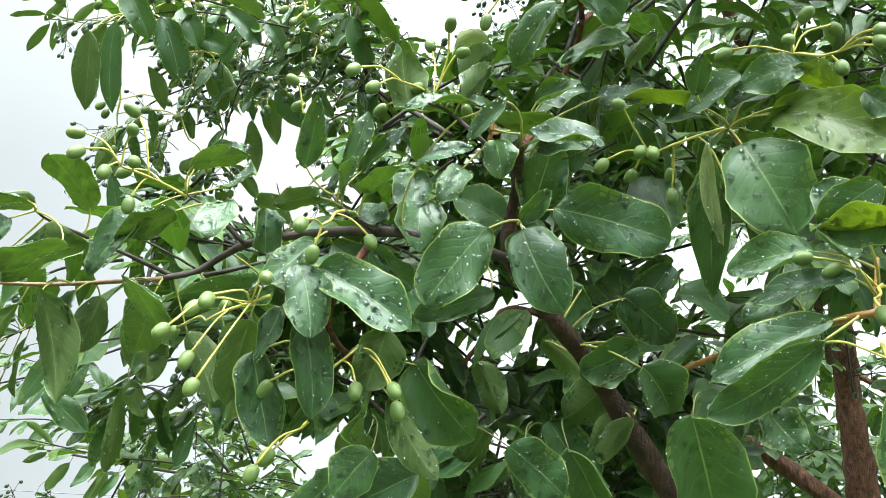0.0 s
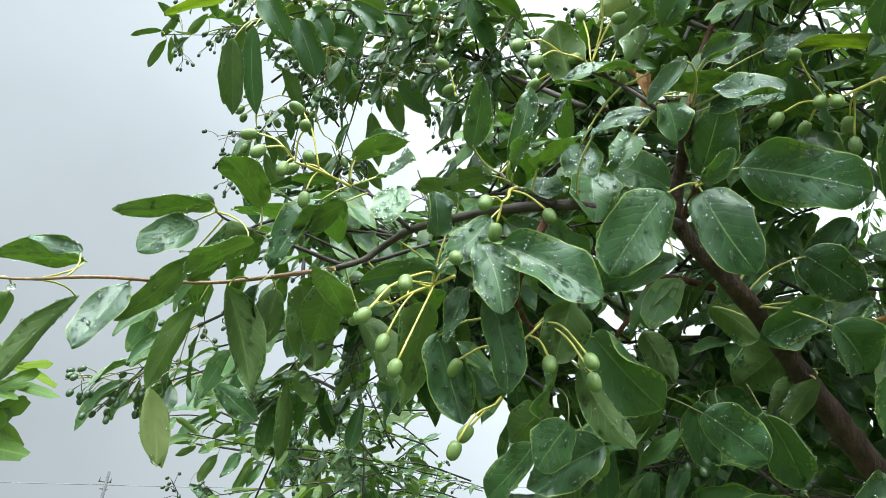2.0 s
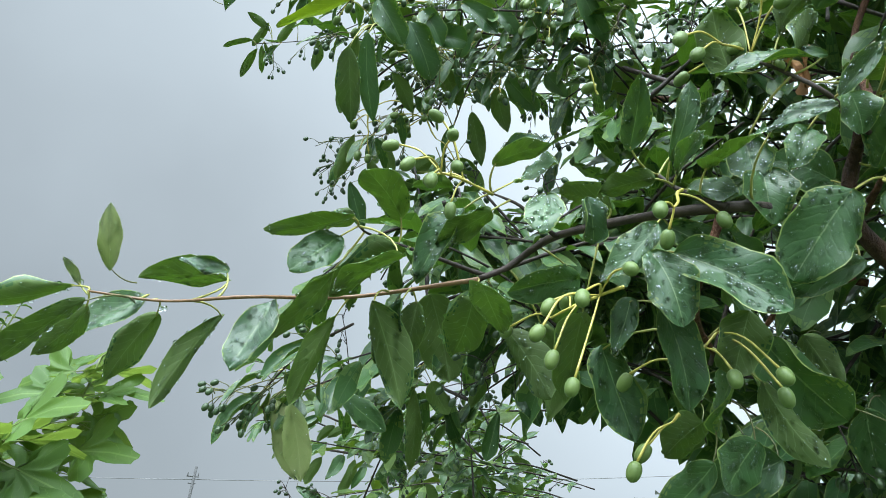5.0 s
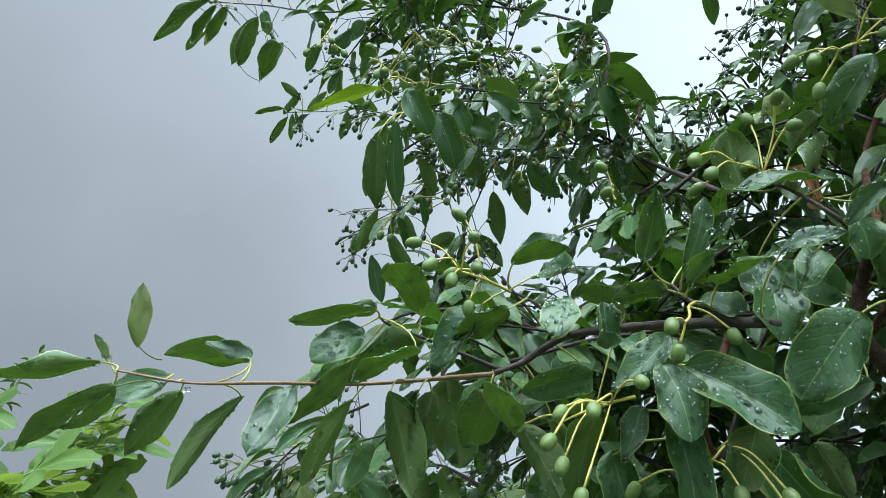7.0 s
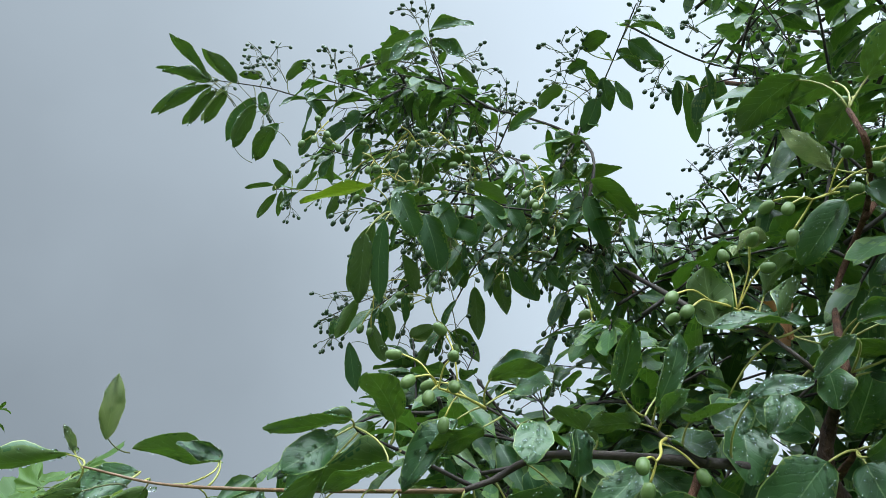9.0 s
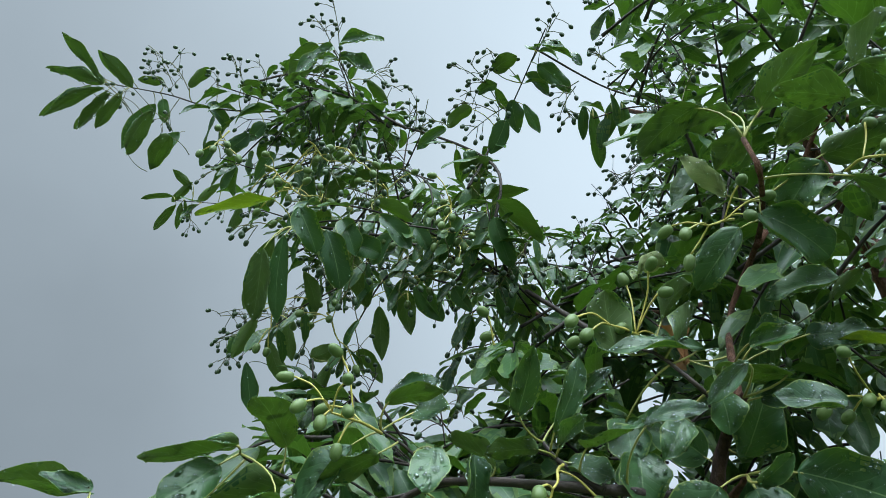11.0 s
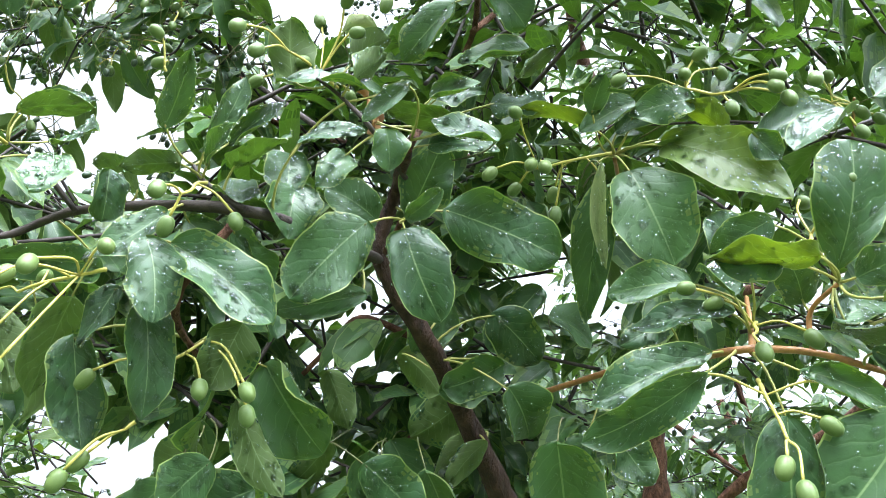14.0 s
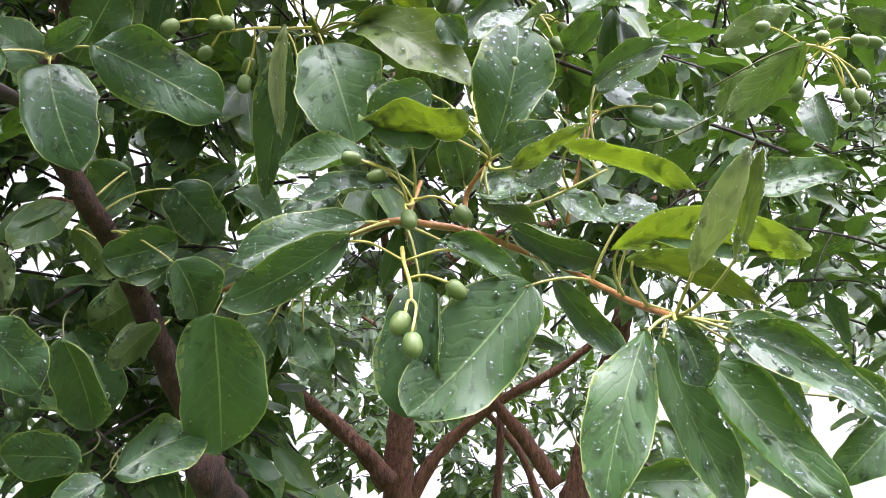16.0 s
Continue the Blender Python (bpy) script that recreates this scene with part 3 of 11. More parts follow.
leaf(twig, (-0.1199, 0.5823, 1.9781), (-0.0843, 0.5475, 1.9549), 0.0308, (-0.52, -0.77, 0.36))

twig = twigs["upper_centre"]
leaf(twig, (-0.0430, 0.5686, 2.1211), (-0.0121, 0.5762, 2.1755), 0.0353, (-0.82, 0.40, 0.41))
leaf(twig, (-0.0360, 0.5381, 2.0817), (-0.0138, 0.5567, 2.1373), 0.0351, (-0.90, 0.37, 0.23))
leaf(twig, (-0.0085, 0.6402, 2.1222), (-0.0218, 0.6761, 2.1856), 0.0415, (0.71, -0.54, 0.45), dry=True, drops=3)
leaf(twig, (-0.0065, 0.6285, 2.1167), (0.0001, 0.6717, 2.1748), 0.0407, (-0.99, 0.01, 0.10), dry=True, drops=3)

twig = twigs["upper_right"]
leaf(twig, (0.1084, 0.4217, 2.3294), (0.1455, 0.4013, 2.3864), 0.0398, (-0.68, 0.42, 0.60))
leaf(twig, (0.1634, 0.5112, 2.2969), (0.2257, 0.5094, 2.3458), 0.0444, (-0.61, 0.13, 0.78))

twig = twigs["hub_right"]
leaf(twig, (0.2224, 0.5622, 2.0978), (0.2572, 0.6142, 2.0969), 0.0350, (0.48, -0.31, 0.82))
leaf(twig, (0.1940, 0.5727, 2.0904), (0.1995, 0.6249, 2.0804), 0.0299, (-0.88, 0.00, -0.48))

twig = twigs["near_right"]
leaf(twig, (0.5125, 0.4438, 1.8208), (0.5954, 0.4099, 1.7292), 0.0570, (-0.56, -0.80, -0.21))
leaf(twig, (0.3061, 0.4427, 1.9001), (0.3596, 0.4571, 1.9345), 0.0365, (-0.08, -0.86, 0.50))
leaf(twig, (0.3123, 0.4403, 1.8955), (0.3689, 0.4712, 1.9030), 0.0364, (0.04, -0.31, 0.95))
leaf(twig, (0.2586, 0.4789, 1.9242), (0.2622, 0.5224, 1.9675), 0.0344, (-0.27, -0.67, 0.69))
leaf(twig, (0.3783, 0.3878, 1.8758), (0.4271, 0.4031, 1.9150), 0.0361, (-0.44, -0.51, 0.74))

twig = twigs["far_right"]
leaf(twig, (0.7061, 0.5309, 2.0949), (0.7737, 0.4529, 2.1072), 0.0582, (-0.76, -0.64, 0.14))
leaf(twig, (0.3267, 0.5206, 2.1183), (0.4021, 0.5089, 2.1751), 0.0533, (-0.27, -0.95, 0.17))
leaf(twig, (0.4961, 0.5304, 2.1395), (0.5406, 0.4711, 2.1832), 0.0482, (-0.84, -0.53, 0.14))
leaf(twig, (0.6274, 0.3886, 2.2106), (0.5734, 0.4390, 2.1702), 0.0336, (0.36, 0.79, 0.51))
leaf(twig, (0.5089, 0.5427, 2.1588), (0.5872, 0.5480, 2.1877), 0.0468, (0.07, -1.00, 0.00))
leaf(twig, (0.3705, 0.4597, 2.1185), (0.3098, 0.4607, 2.0569), 0.0484, (-0.41, -0.82, 0.39))
leaf(twig, (0.4244, 0.4823, 2.1699), (0.4966, 0.4882, 2.2256), 0.0511, (-0.14, -0.95, 0.28))
leaf(twig, (0.7748, 0.4716, 2.2218), (0.7773, 0.4671, 2.1468), 0.0452, (-0.88, -0.48, -0.00))
leaf(twig, (0.6727, 0.3605, 2.2041), (0.7513, 0.3513, 2.2084), 0.0284, (0.02, 0.55, 0.84))

twig = twigs["left_twig"]
leaf(twig, (-0.5334, 0.7697, 1.8200), (-0.5198, 0.8063, 1.7410), 0.0363, (-0.49, 0.82, 0.30), pale=True)
leaf(twig, (-0.5655, 0.4580, 1.8210), (-0.6299, 0.4521, 1.7611), 0.0300, (-0.68, 0.14, 0.72))
leaf(twig, (-0.6478, 0.5569, 1.8511), (-0.7127, 0.5783, 1.8073), 0.0276, (-0.29, 0.61, 0.73))
leaf(twig, (-0.3143, 0.6696, 1.9088), (-0.3443, 0.7312, 1.8717), 0.0513, (-0.02, 0.51, 0.86))
leaf(twig, (-0.2785, 0.5455, 1.8748), (-0.2722, 0.6226, 1.8605), 0.0441, (0.13, 0.17, 0.98))
leaf(twig, (-0.3743, 0.6335, 1.9471), (-0.4614, 0.6618, 1.9071), 0.0560, (-0.41, 0.03, 0.91))
leaf(twig, (-0.3607, 0.5793, 1.9157), (-0.4256, 0.5908, 1.8841), 0.0410, (-0.43, 0.05, 0.90))
leaf(twig, (-0.2913, 0.6108, 1.9754), (-0.3473, 0.6269, 1.9470), 0.0363, (-0.34, 0.35, 0.87))
leaf(twig, (-0.2791, 0.6964, 2.0609), (-0.2368, 0.6351, 2.0392), 0.0434, (-0.71, -0.61, 0.35))
leaf(twig, (-0.1808, 0.6155, 1.9782), (-0.2354, 0.6525, 2.0165), 0.0427, (0.64, 0.16, 0.75))

twig = twigs["under_fruit"]
leaf(twig, (-0.1000, 0.6354, 1.7639), (-0.1386, 0.6677, 1.7222), 0.0413, (-0.45, -0.86, -0.24))
leaf(twig, (-0.0827, 0.6239, 1.8361), (-0.0895, 0.6972, 1.7967), 0.0468, (-0.95, -0.21, -0.22))
leaf(twig, (-0.2844, 0.7041, 1.8904), (-0.2366, 0.6975, 1.8230), 0.0464, (0.31, 0.94, 0.13))
leaf(twig, (-0.2531, 0.7229, 1.9050), (-0.2512, 0.7875, 1.8172), 0.0610, (0.70, 0.57, 0.44))
leaf(twig, (-0.2070, 0.6407, 1.8883), (-0.2229, 0.6876, 1.8187), 0.0478, (-0.76, 0.45, 0.48))
leaf(twig, (-0.0981, 0.7660, 1.8261), (-0.1325, 0.8302, 1.8008), 0.0462, (0.50, 0.54, 0.68))

twig = twigs["limb"]
leaf(twig, (0.0728, 0.8993, 1.7694), (0.1360, 0.8459, 1.7625), 0.0495, (-0.62, -0.76, 0.22))
leaf(twig, (0.2574, 0.6827, 1.8810), (0.3060, 0.7475, 1.8506), 0.0485, (0.67, -0.66, -0.34))
leaf(twig, (0.1505, 0.8184, 1.9282), (0.1134, 0.8816, 1.9008), 0.0611, (0.51, 0.58, 0.63))
leaf(twig, (0.1866, 0.6608, 1.9710), (0.2474, 0.6986, 1.9716), 0.0401, (0.53, -0.85, 0.06))
leaf(twig, (0.0214, 0.8090, 1.8600), (-0.0046, 0.8754, 1.8275), 0.0446, (0.35, 0.52, 0.78))
leaf(twig, (-0.0560, 0.7634, 1.8022), (-0.0378, 0.8327, 1.7716), 0.0436, (-0.00, 0.40, 0.91))
leaf(twig, (-0.0396, 0.7060, 1.7836), (-0.1090, 0.7420, 1.7448), 0.0527, (-0.41, -0.91, -0.10))
leaf(twig, (0.1015, 0.9489, 1.9139), (0.1573, 0.9817, 1.8236), 0.0742, (0.17, -0.96, -0.24))
leaf(twig, (0.0636, 0.8369, 1.8658), (0.0823, 0.8731, 1.7922), 0.0471, (0.19, -0.90, -0.39))
leaf(twig, (0.1015, 0.6966, 1.9848), (0.0789, 0.7490, 1.9450), 0.0600, (-0.61, -0.63, -0.49))

twig = twigs["far_limb"]
leaf(twig, (-0.2431, 0.8506, 2.5013), (-0.1663, 0.8883, 2.4553), 0.0544, (0.46, 0.14, 0.88))
leaf(twig, (-0.5210, 1.0433, 2.5149), (-0.4737, 1.0907, 2.4529), 0.0511, (0.24, 0.67, 0.70))
leaf(twig, (-0.9555, 0.9303, 2.6135), (-0.9155, 0.8742, 2.6430), 0.0315, (-0.28, 0.28, 0.92))
leaf(twig, (-0.8731, 0.8303, 2.6354), (-0.9146, 0.8698, 2.5723), 0.0362, (-0.47, 0.58, 0.67))
leaf(twig, (-0.8403, 0.8609, 2.6062), (-0.8796, 0.9119, 2.5665), 0.0365, (-0.32, 0.42, 0.85))
leaf(twig, (-0.9001, 0.7912, 2.6480), (-0.9616, 0.7500, 2.6892), 0.0288, (0.07, 0.65, 0.75))
leaf(twig, (-0.9580, 0.7725, 2.6516), (-1.0180, 0.7187, 2.6909), 0.0305, (0.20, 0.42, 0.89))
leaf(twig, (-0.9225, 0.7594, 2.6080), (-1.0070, 0.7698, 2.5414), 0.0367, (-0.62, -0.16, 0.77))
leaf(twig, (-0.9368, 0.7929, 2.6321), (-0.9886, 0.8269, 2.5712), 0.0295, (-0.77, -0.02, 0.64))
leaf(twig, (-0.9209, 0.8004, 2.6381), (-0.9686, 0.8408, 2.5899), 0.0268, (-0.72, -0.03, 0.69))
leaf(twig, (-0.9461, 0.7797, 2.6415), (-1.0325, 0.7510, 2.6359), 0.0310, (-0.02, -0.15, 0.99))
leaf(twig, (-1.0112, 0.7923, 2.6635), (-0.9405, 0.7734, 2.6372), 0.0264, (0.41, 0.38, 0.83))
leaf(twig, (-0.5705, 0.7893, 2.7859), (-0.6439, 0.8242, 2.7236), 0.0573, (-0.47, -0.88, 0.07))
leaf(twig, (-0.5716, 0.8135, 2.8187), (-0.4899, 0.8124, 2.8396), 0.0472, (-0.08, -0.97, 0.25))
leaf(twig, (-0.5741, 0.8344, 2.8125), (-0.5002, 0.8505, 2.7888), 0.0472, (0.19, -0.98, -0.06))
leaf(twig, (-0.2031, 0.8693, 2.9176), (-0.1253, 0.8972, 2.8995), 0.0474, (0.37, -0.91, 0.20))
leaf(twig, (-0.0569, 0.6268, 2.2166), (-0.0188, 0.6666, 2.2625), 0.0402, (-0.66, -0.20, 0.72), pale=True)
# leaves on whichever twig is nearest
leaf_on((-0.0727, 0.5796, 2.0238), (-0.0668, 0.5726, 1.9788), 0.0426, (0.08, -0.98, 0.16), form="heart")
leaf_on((-0.0610, 0.5747, 1.9913), (-0.0569, 0.5698, 1.9392), 0.0484, (0.12, -0.99, 0.10), form="heart")
leaf_on((-0.0009, 0.5571, 1.9630), (-0.0453, 0.5733, 1.8926), 0.0563, (-0.09, -0.98, -0.17), form="broad")
leaf_on((0.0284, 0.5614, 1.9667), (0.0679, 0.5659, 1.8969), 0.0610, (-0.25, -0.95, -0.20), form="heart")
leaf_on((0.0516, 0.5303, 1.9720), (0.1413, 0.5183, 1.9460), 0.0584, (-0.21, -0.94, -0.28), form="broad")
leaf_on((0.0386, 0.6219, 2.0195), (0.0508, 0.5766, 2.0682), 0.0629, (0.33, -0.65, -0.69), form="broad")
leaf_on((0.0258, 0.5433, 1.9638), (0.0467, 0.5186, 1.9811), 0.0207, (-0.30, -0.70, -0.64))
leaf_on((0.0189, 0.6826, 2.0409), (-0.0387, 0.6681, 2.0570), 0.0456, (0.17, -0.95, -0.25), form="broad")
leaf_on((0.0117, 0.5917, 1.9195), (-0.0549, 0.5993, 1.8929), 0.0281, (-0.03, -0.98, -0.21), form="broad")
leaf_on((-0.1322, 0.5497, 1.9051), (-0.0517, 0.5423, 1.8577), 0.0484, (-0.06, -1.00, 0.05), form="broad")
leaf_on((-0.1495, 0.5505, 1.9065), (-0.1262, 0.5471, 1.8442), 0.0415, (0.14, -0.98, 0.11), form="broad")
leaf_on((-0.2021, 0.5929, 1.9786), (-0.1965, 0.6061, 1.9386), 0.0404, (0.59, -0.79, -0.18), form="broad")
leaf_on((-0.1439, 0.5614, 1.9363), (-0.1896, 0.5674, 1.8846), 0.0355, (-0.31, -0.93, 0.17))
leaf_on((-0.1344, 0.5644, 1.9954), (-0.1181, 0.5443, 2.0613), 0.0289, (0.18, -0.93, -0.33))
leaf_on((-0.0825, 0.5644, 2.0809), (-0.0981, 0.5435, 2.1344), 0.0421, (0.05, 0.93, 0.38), form="broad")
leaf_on((-0.1272, 0.6097, 2.0374), (-0.0855, 0.5768, 2.0746), 0.0266, (-0.39, -0.86, -0.32))
leaf_on((-0.0658, 0.5211, 1.9918), (-0.0187, 0.5017, 2.0026), 0.0238, (-0.41, -0.89, 0.18))
leaf_on((-0.0085, 0.5527, 2.0881), (-0.0970, 0.5559, 2.0734), 0.0323, (-0.08, -0.96, 0.27))
leaf_on((0.0564, 0.5252, 2.0543), (-0.0045, 0.5344, 2.0565), 0.0362, (0.04, 0.02, 1.00))
leaf_on((0.0042, 0.4640, 2.0269), (-0.0232, 0.4823, 1.9956), 0.0189, (-0.39, -0.90, -0.19))
leaf_on((0.0293, 0.5437, 2.0893), (0.0662, 0.5186, 2.0961), 0.0310, (-0.56, -0.83, 0.01))
leaf_on((-0.0027, 0.5287, 2.0319), (0.0062, 0.5399, 2.0009), 0.0310, (-0.00, -0.94, -0.34), form="heart")
leaf_on((0.0349, 0.5481, 2.0427), (0.0908, 0.5277, 2.0374), 0.0321, (-0.31, -0.92, 0.24))
leaf_on((0.1826, 0.5435, 2.1014), (0.1092, 0.5624, 2.1143), 0.0328, (0.14, -0.12, 0.98), vivid=True)
leaf_on((0.2031, 0.5540, 2.1136), (0.2491, 0.5001, 2.1288), 0.0393, (-0.74, -0.66, -0.12))
leaf_on((0.2345, 0.5271, 2.0914), (0.3069, 0.4660, 2.0119), 0.0548, (-0.65, -0.76, -0.01), form="broad", vivid=True)
leaf_on((0.2101, 0.5405, 2.0626), (0.2483, 0.5384, 1.9768), 0.0778, (-0.39, -0.91, -0.15), form="broad")
leaf_on((0.1791, 0.5270, 2.0381), (0.2027, 0.6116, 1.9456), 0.0391, (-0.57, -0.53, -0.63))
leaf_on((0.1696, 0.5090, 2.0378), (0.1925, 0.5487, 1.9640), 0.0151, (-0.38, -0.76, -0.53), pale=True)
leaf_on((0.2527, 0.5220, 1.9541), (0.1944, 0.5514, 1.9427), 0.0416, (-0.45, -0.89, -0.01))
leaf_on((0.2636, 0.4888, 1.9171), (0.2073, 0.5329, 1.9068), 0.0305, (-0.62, -0.71, 0.35))
leaf_on((0.2455, 0.4916, 1.8823), (0.1671, 0.5199, 1.8354), 0.0391, (-0.43, -0.89, 0.18))
leaf_on((0.2297, 0.4737, 1.8583), (0.1727, 0.5451, 1.8186), 0.0373, (-0.37, -0.66, -0.65))
leaf_on((0.2366, 0.5325, 1.9237), (0.2049, 0.5516, 1.9014), 0.0295, (-0.51, -0.86, -0.01))
leaf_on((0.2667, 0.5380, 2.1144), (0.3212, 0.5471, 2.0573), 0.0336, (0.71, 0.13, 0.70))
leaf_on((0.3144, 0.4432, 1.9382), (0.3109, 0.4045, 2.0250), 0.0580, (-0.45, -0.81, -0.38), form="obovate")
leaf_on((0.2544, 0.4248, 1.9544), (0.2223, 0.4495, 1.9292), 0.0310, (-0.32, -0.85, -0.42), form="broad")
leaf_on((0.2797, 0.4154, 1.9293), (0.2147, 0.4468, 1.9278), 0.0385, (-0.00, 0.05, 1.00), vivid=True)
leaf_on((0.3173, 0.4826, 1.9319), (0.2919, 0.4637, 1.9593), 0.0327, (-0.29, -0.64, -0.71), form="broad")
leaf_on((0.3063, 0.4177, 1.9189), (0.3253, 0.3859, 1.9256), 0.0288, (-0.77, -0.53, -0.35), form="broad")
leaf_on((0.2974, 0.3917, 1.8881), (0.3252, 0.3508, 1.9094), 0.0208, (-0.15, 0.38, 0.92), vivid=True)
leaf_on((0.3567, 0.4138, 1.9437), (0.4283, 0.3623, 1.9059), 0.0326, (0.46, -0.01, 0.89), vivid=True)
leaf_on((0.3571, 0.3723, 1.8425), (0.4084, 0.2793, 1.8168), 0.0394, (0.47, 0.02, 0.88), vivid=True)
leaf_on((0.3696, 0.3620, 1.8590), (0.4302, 0.2942, 1.8334), 0.0356, (-0.74, -0.67, 0.03))
leaf_on((0.3359, 0.2946, 1.7895), (0.3288, 0.2468, 1.8339), 0.0179, (-0.45, -0.57, -0.69), pale=True)
leaf_on((0.3518, 0.2832, 1.7932), (0.3425, 0.2513, 1.8384), 0.0110, (0.42, 0.70, 0.58), vivid=True)
leaf_on((0.3496, 0.3527, 1.8257), (0.4068, 0.3086, 1.7960), 0.0248, (0.51, 0.09, 0.86), vivid=True)
leaf_on((0.3349, 0.3274, 1.7706), (0.3129, 0.3399, 1.6814), 0.0354, (-0.78, -0.61, 0.11))
leaf_on((0.3427, 0.3147, 1.7731), (0.3517, 0.3102, 1.7402), 0.0256, (-0.67, -0.74, -0.08), form="broad")
leaf_on((0.3494, 0.3321, 1.7715), (0.3811, 0.3198, 1.6857), 0.0301, (-0.51, -0.86, -0.07))
leaf_on((0.3664, 0.3151, 1.7571), (0.3942, 0.2745, 1.6860), 0.0415, (-0.75, -0.66, 0.08))
leaf_on((0.3908, 0.3241, 1.7881), (0.4222, 0.2791, 1.7668), 0.0236, (-0.65, -0.64, 0.40))
leaf_on((0.3704, 0.3069, 1.7740), (0.4131, 0.2599, 1.7222), 0.0305, (-0.60, -0.77, 0.21))
leaf_on((0.4442, 0.3672, 1.8050), (0.4752, 0.3421, 1.7491), 0.0238, (-0.65, -0.76, -0.02))
leaf_on((0.2778, 0.4643, 1.8347), (0.2865, 0.4855, 1.7512), 0.0550, (-0.58, -0.77, -0.26), form="broad")
leaf_on((0.3350, 0.4244, 1.8347), (0.2794, 0.4714, 1.7482), 0.0685, (-0.64, -0.77, -0.01), form="broad")
leaf_on((0.2856, 0.4570, 1.8647), (0.3354, 0.4331, 1.8362), 0.0283, (-0.48, -0.87, -0.11))
leaf_on((0.3347, 0.4457, 1.8853), (0.3857, 0.4116, 1.8602), 0.0313, (-0.62, -0.46, -0.64))
leaf_on((0.3838, 0.4576, 1.9401), (0.4172, 0.4384, 1.9133), 0.0254, (-0.47, -0.88, 0.05))
leaf_on((0.3479, 0.4656, 1.9232), (0.3670, 0.4244, 1.9414), 0.0283, (-0.91, -0.40, 0.05))
leaf_on((0.4040, 0.4905, 1.8853), (0.4566, 0.4680, 1.8255), 0.0290, (-0.74, -0.47, -0.47))
leaf_on((0.1834, 0.6194, 1.8409), (0.2264, 0.6943, 1.7571), 0.0835, (-0.20, -0.68, -0.71), form="heart")
leaf_on((0.1527, 0.6600, 1.8938), (0.1861, 0.6955, 1.8640), 0.0543, (0.21, -0.74, -0.64), form="heart")
leaf_on((0.1553, 0.7106, 1.9221), (0.1048, 0.7209, 1.9000), 0.0398, (0.06, -0.84, -0.53), form="broad")
leaf_on((0.1367, 0.6760, 1.9696), (0.1857, 0.6745, 1.9287), 0.0498, (-0.46, -0.72, -0.52), form="broad")
leaf_on((0.1805, 0.8060, 1.9015), (0.1320, 0.8285, 1.8497), 0.0226, (-0.17, 0.84, 0.52))
leaf_on((0.1252, 0.6914, 1.7359), (0.0748, 0.7237, 1.7350), 0.0399, (-0.47, -0.75, -0.46), form="broad")
leaf_on((0.1487, 0.6638, 1.7239), (0.2069, 0.6868, 1.7677), 0.0482, (0.12, -0.94, 0.33), form="broad")
leaf_on((0.1414, 0.6638, 1.7182), (0.1143, 0.6611, 1.6961), 0.0285, (-0.12, -0.96, 0.27), form="broad")
leaf_on((0.0528, 0.6454, 1.8014), (0.0874, 0.6885, 1.7794), 0.0287, (0.25, -0.59, -0.77), form="broad")
leaf_on((0.0895, 0.6636, 1.8119), (0.1301, 0.7111, 1.7624), 0.0469, (-0.03, -0.71, -0.70), form="broad")
leaf_on((0.5480, 0.5442, 2.1546), (0.6059, 0.4963, 2.1276), 0.0463, (-0.65, -0.76, -0.05))
leaf_on((0.3852, 0.4153, 2.0135), (0.4124, 0.3576, 2.0255), 0.0247, (-0.83, -0.46, -0.33))
leaf_on((0.4905, 0.3045, 2.0240), (0.4766, 0.3733, 1.9906), 0.0314, (0.65, 0.43, 0.62))
leaf_on((0.3721, 0.4407, 2.0001), (0.3331, 0.4457, 2.0105), 0.0285, (-0.23, -0.87, -0.43))
leaf_on((0.3693, 0.4248, 2.0471), (0.3743, 0.3881, 2.0608), 0.0281, (-0.65, -0.34, -0.68))
leaf_on((0.4979, 0.3929, 2.0188), (0.5042, 0.3525, 2.0423), 0.0246, (0.64, 0.46, 0.62))
leaf_on((-0.6832, 0.6107, 1.9080), (-0.6789, 0.5773, 1.9702), 0.0262, (0.65, -0.65, -0.39), pale=True)
leaf_on((-0.5602, 0.6390, 1.9119), (-0.6611, 0.6276, 1.9099), 0.0415, (-0.05, 0.30, 0.95))
leaf_on((-0.5386, 0.5983, 1.9058), (-0.5719, 0.5634, 1.9016), 0.0226, (0.59, -0.63, 0.51))
leaf_on((-0.6351, 0.6165, 1.8842), (-0.7080, 0.5816, 1.8095), 0.0433, (0.10, -0.94, 0.34))
leaf_on((-0.6923, 0.5808, 1.8803), (-0.7646, 0.5229, 1.8405), 0.0394, (-0.55, 0.12, 0.83))
leaf_on((-0.6974, 0.5941, 1.8846), (-0.7055, 0.5685, 1.9052), 0.0098, (0.82, -0.49, -0.29), pale=True)
leaf_on((-0.6326, 0.6374, 1.8739), (-0.6753, 0.6410, 1.8015), 0.0411, (-0.75, 0.46, 0.47))
leaf_on((-0.5658, 0.6502, 1.8792), (-0.5835, 0.5952, 1.7683), 0.0342, (-0.95, 0.32, -0.01))
leaf_on((-0.5023, 0.6286, 1.8890), (-0.5051, 0.5809, 1.8047), 0.0409, (0.08, -0.87, 0.49))
leaf_on((-0.4173, 0.5909, 1.9603), (-0.4725, 0.5307, 1.9156), 0.0350, (-0.60, -0.05, 0.80))
leaf_on((-0.4248, 0.6117, 1.9692), (-0.4581, 0.5985, 1.9516), 0.0300, (-0.49, 0.07, 0.87))
leaf_on((-0.4295, 0.5938, 1.9402), (-0.4543, 0.5569, 1.8892), 0.0384, (0.47, -0.81, 0.36), form="broad")
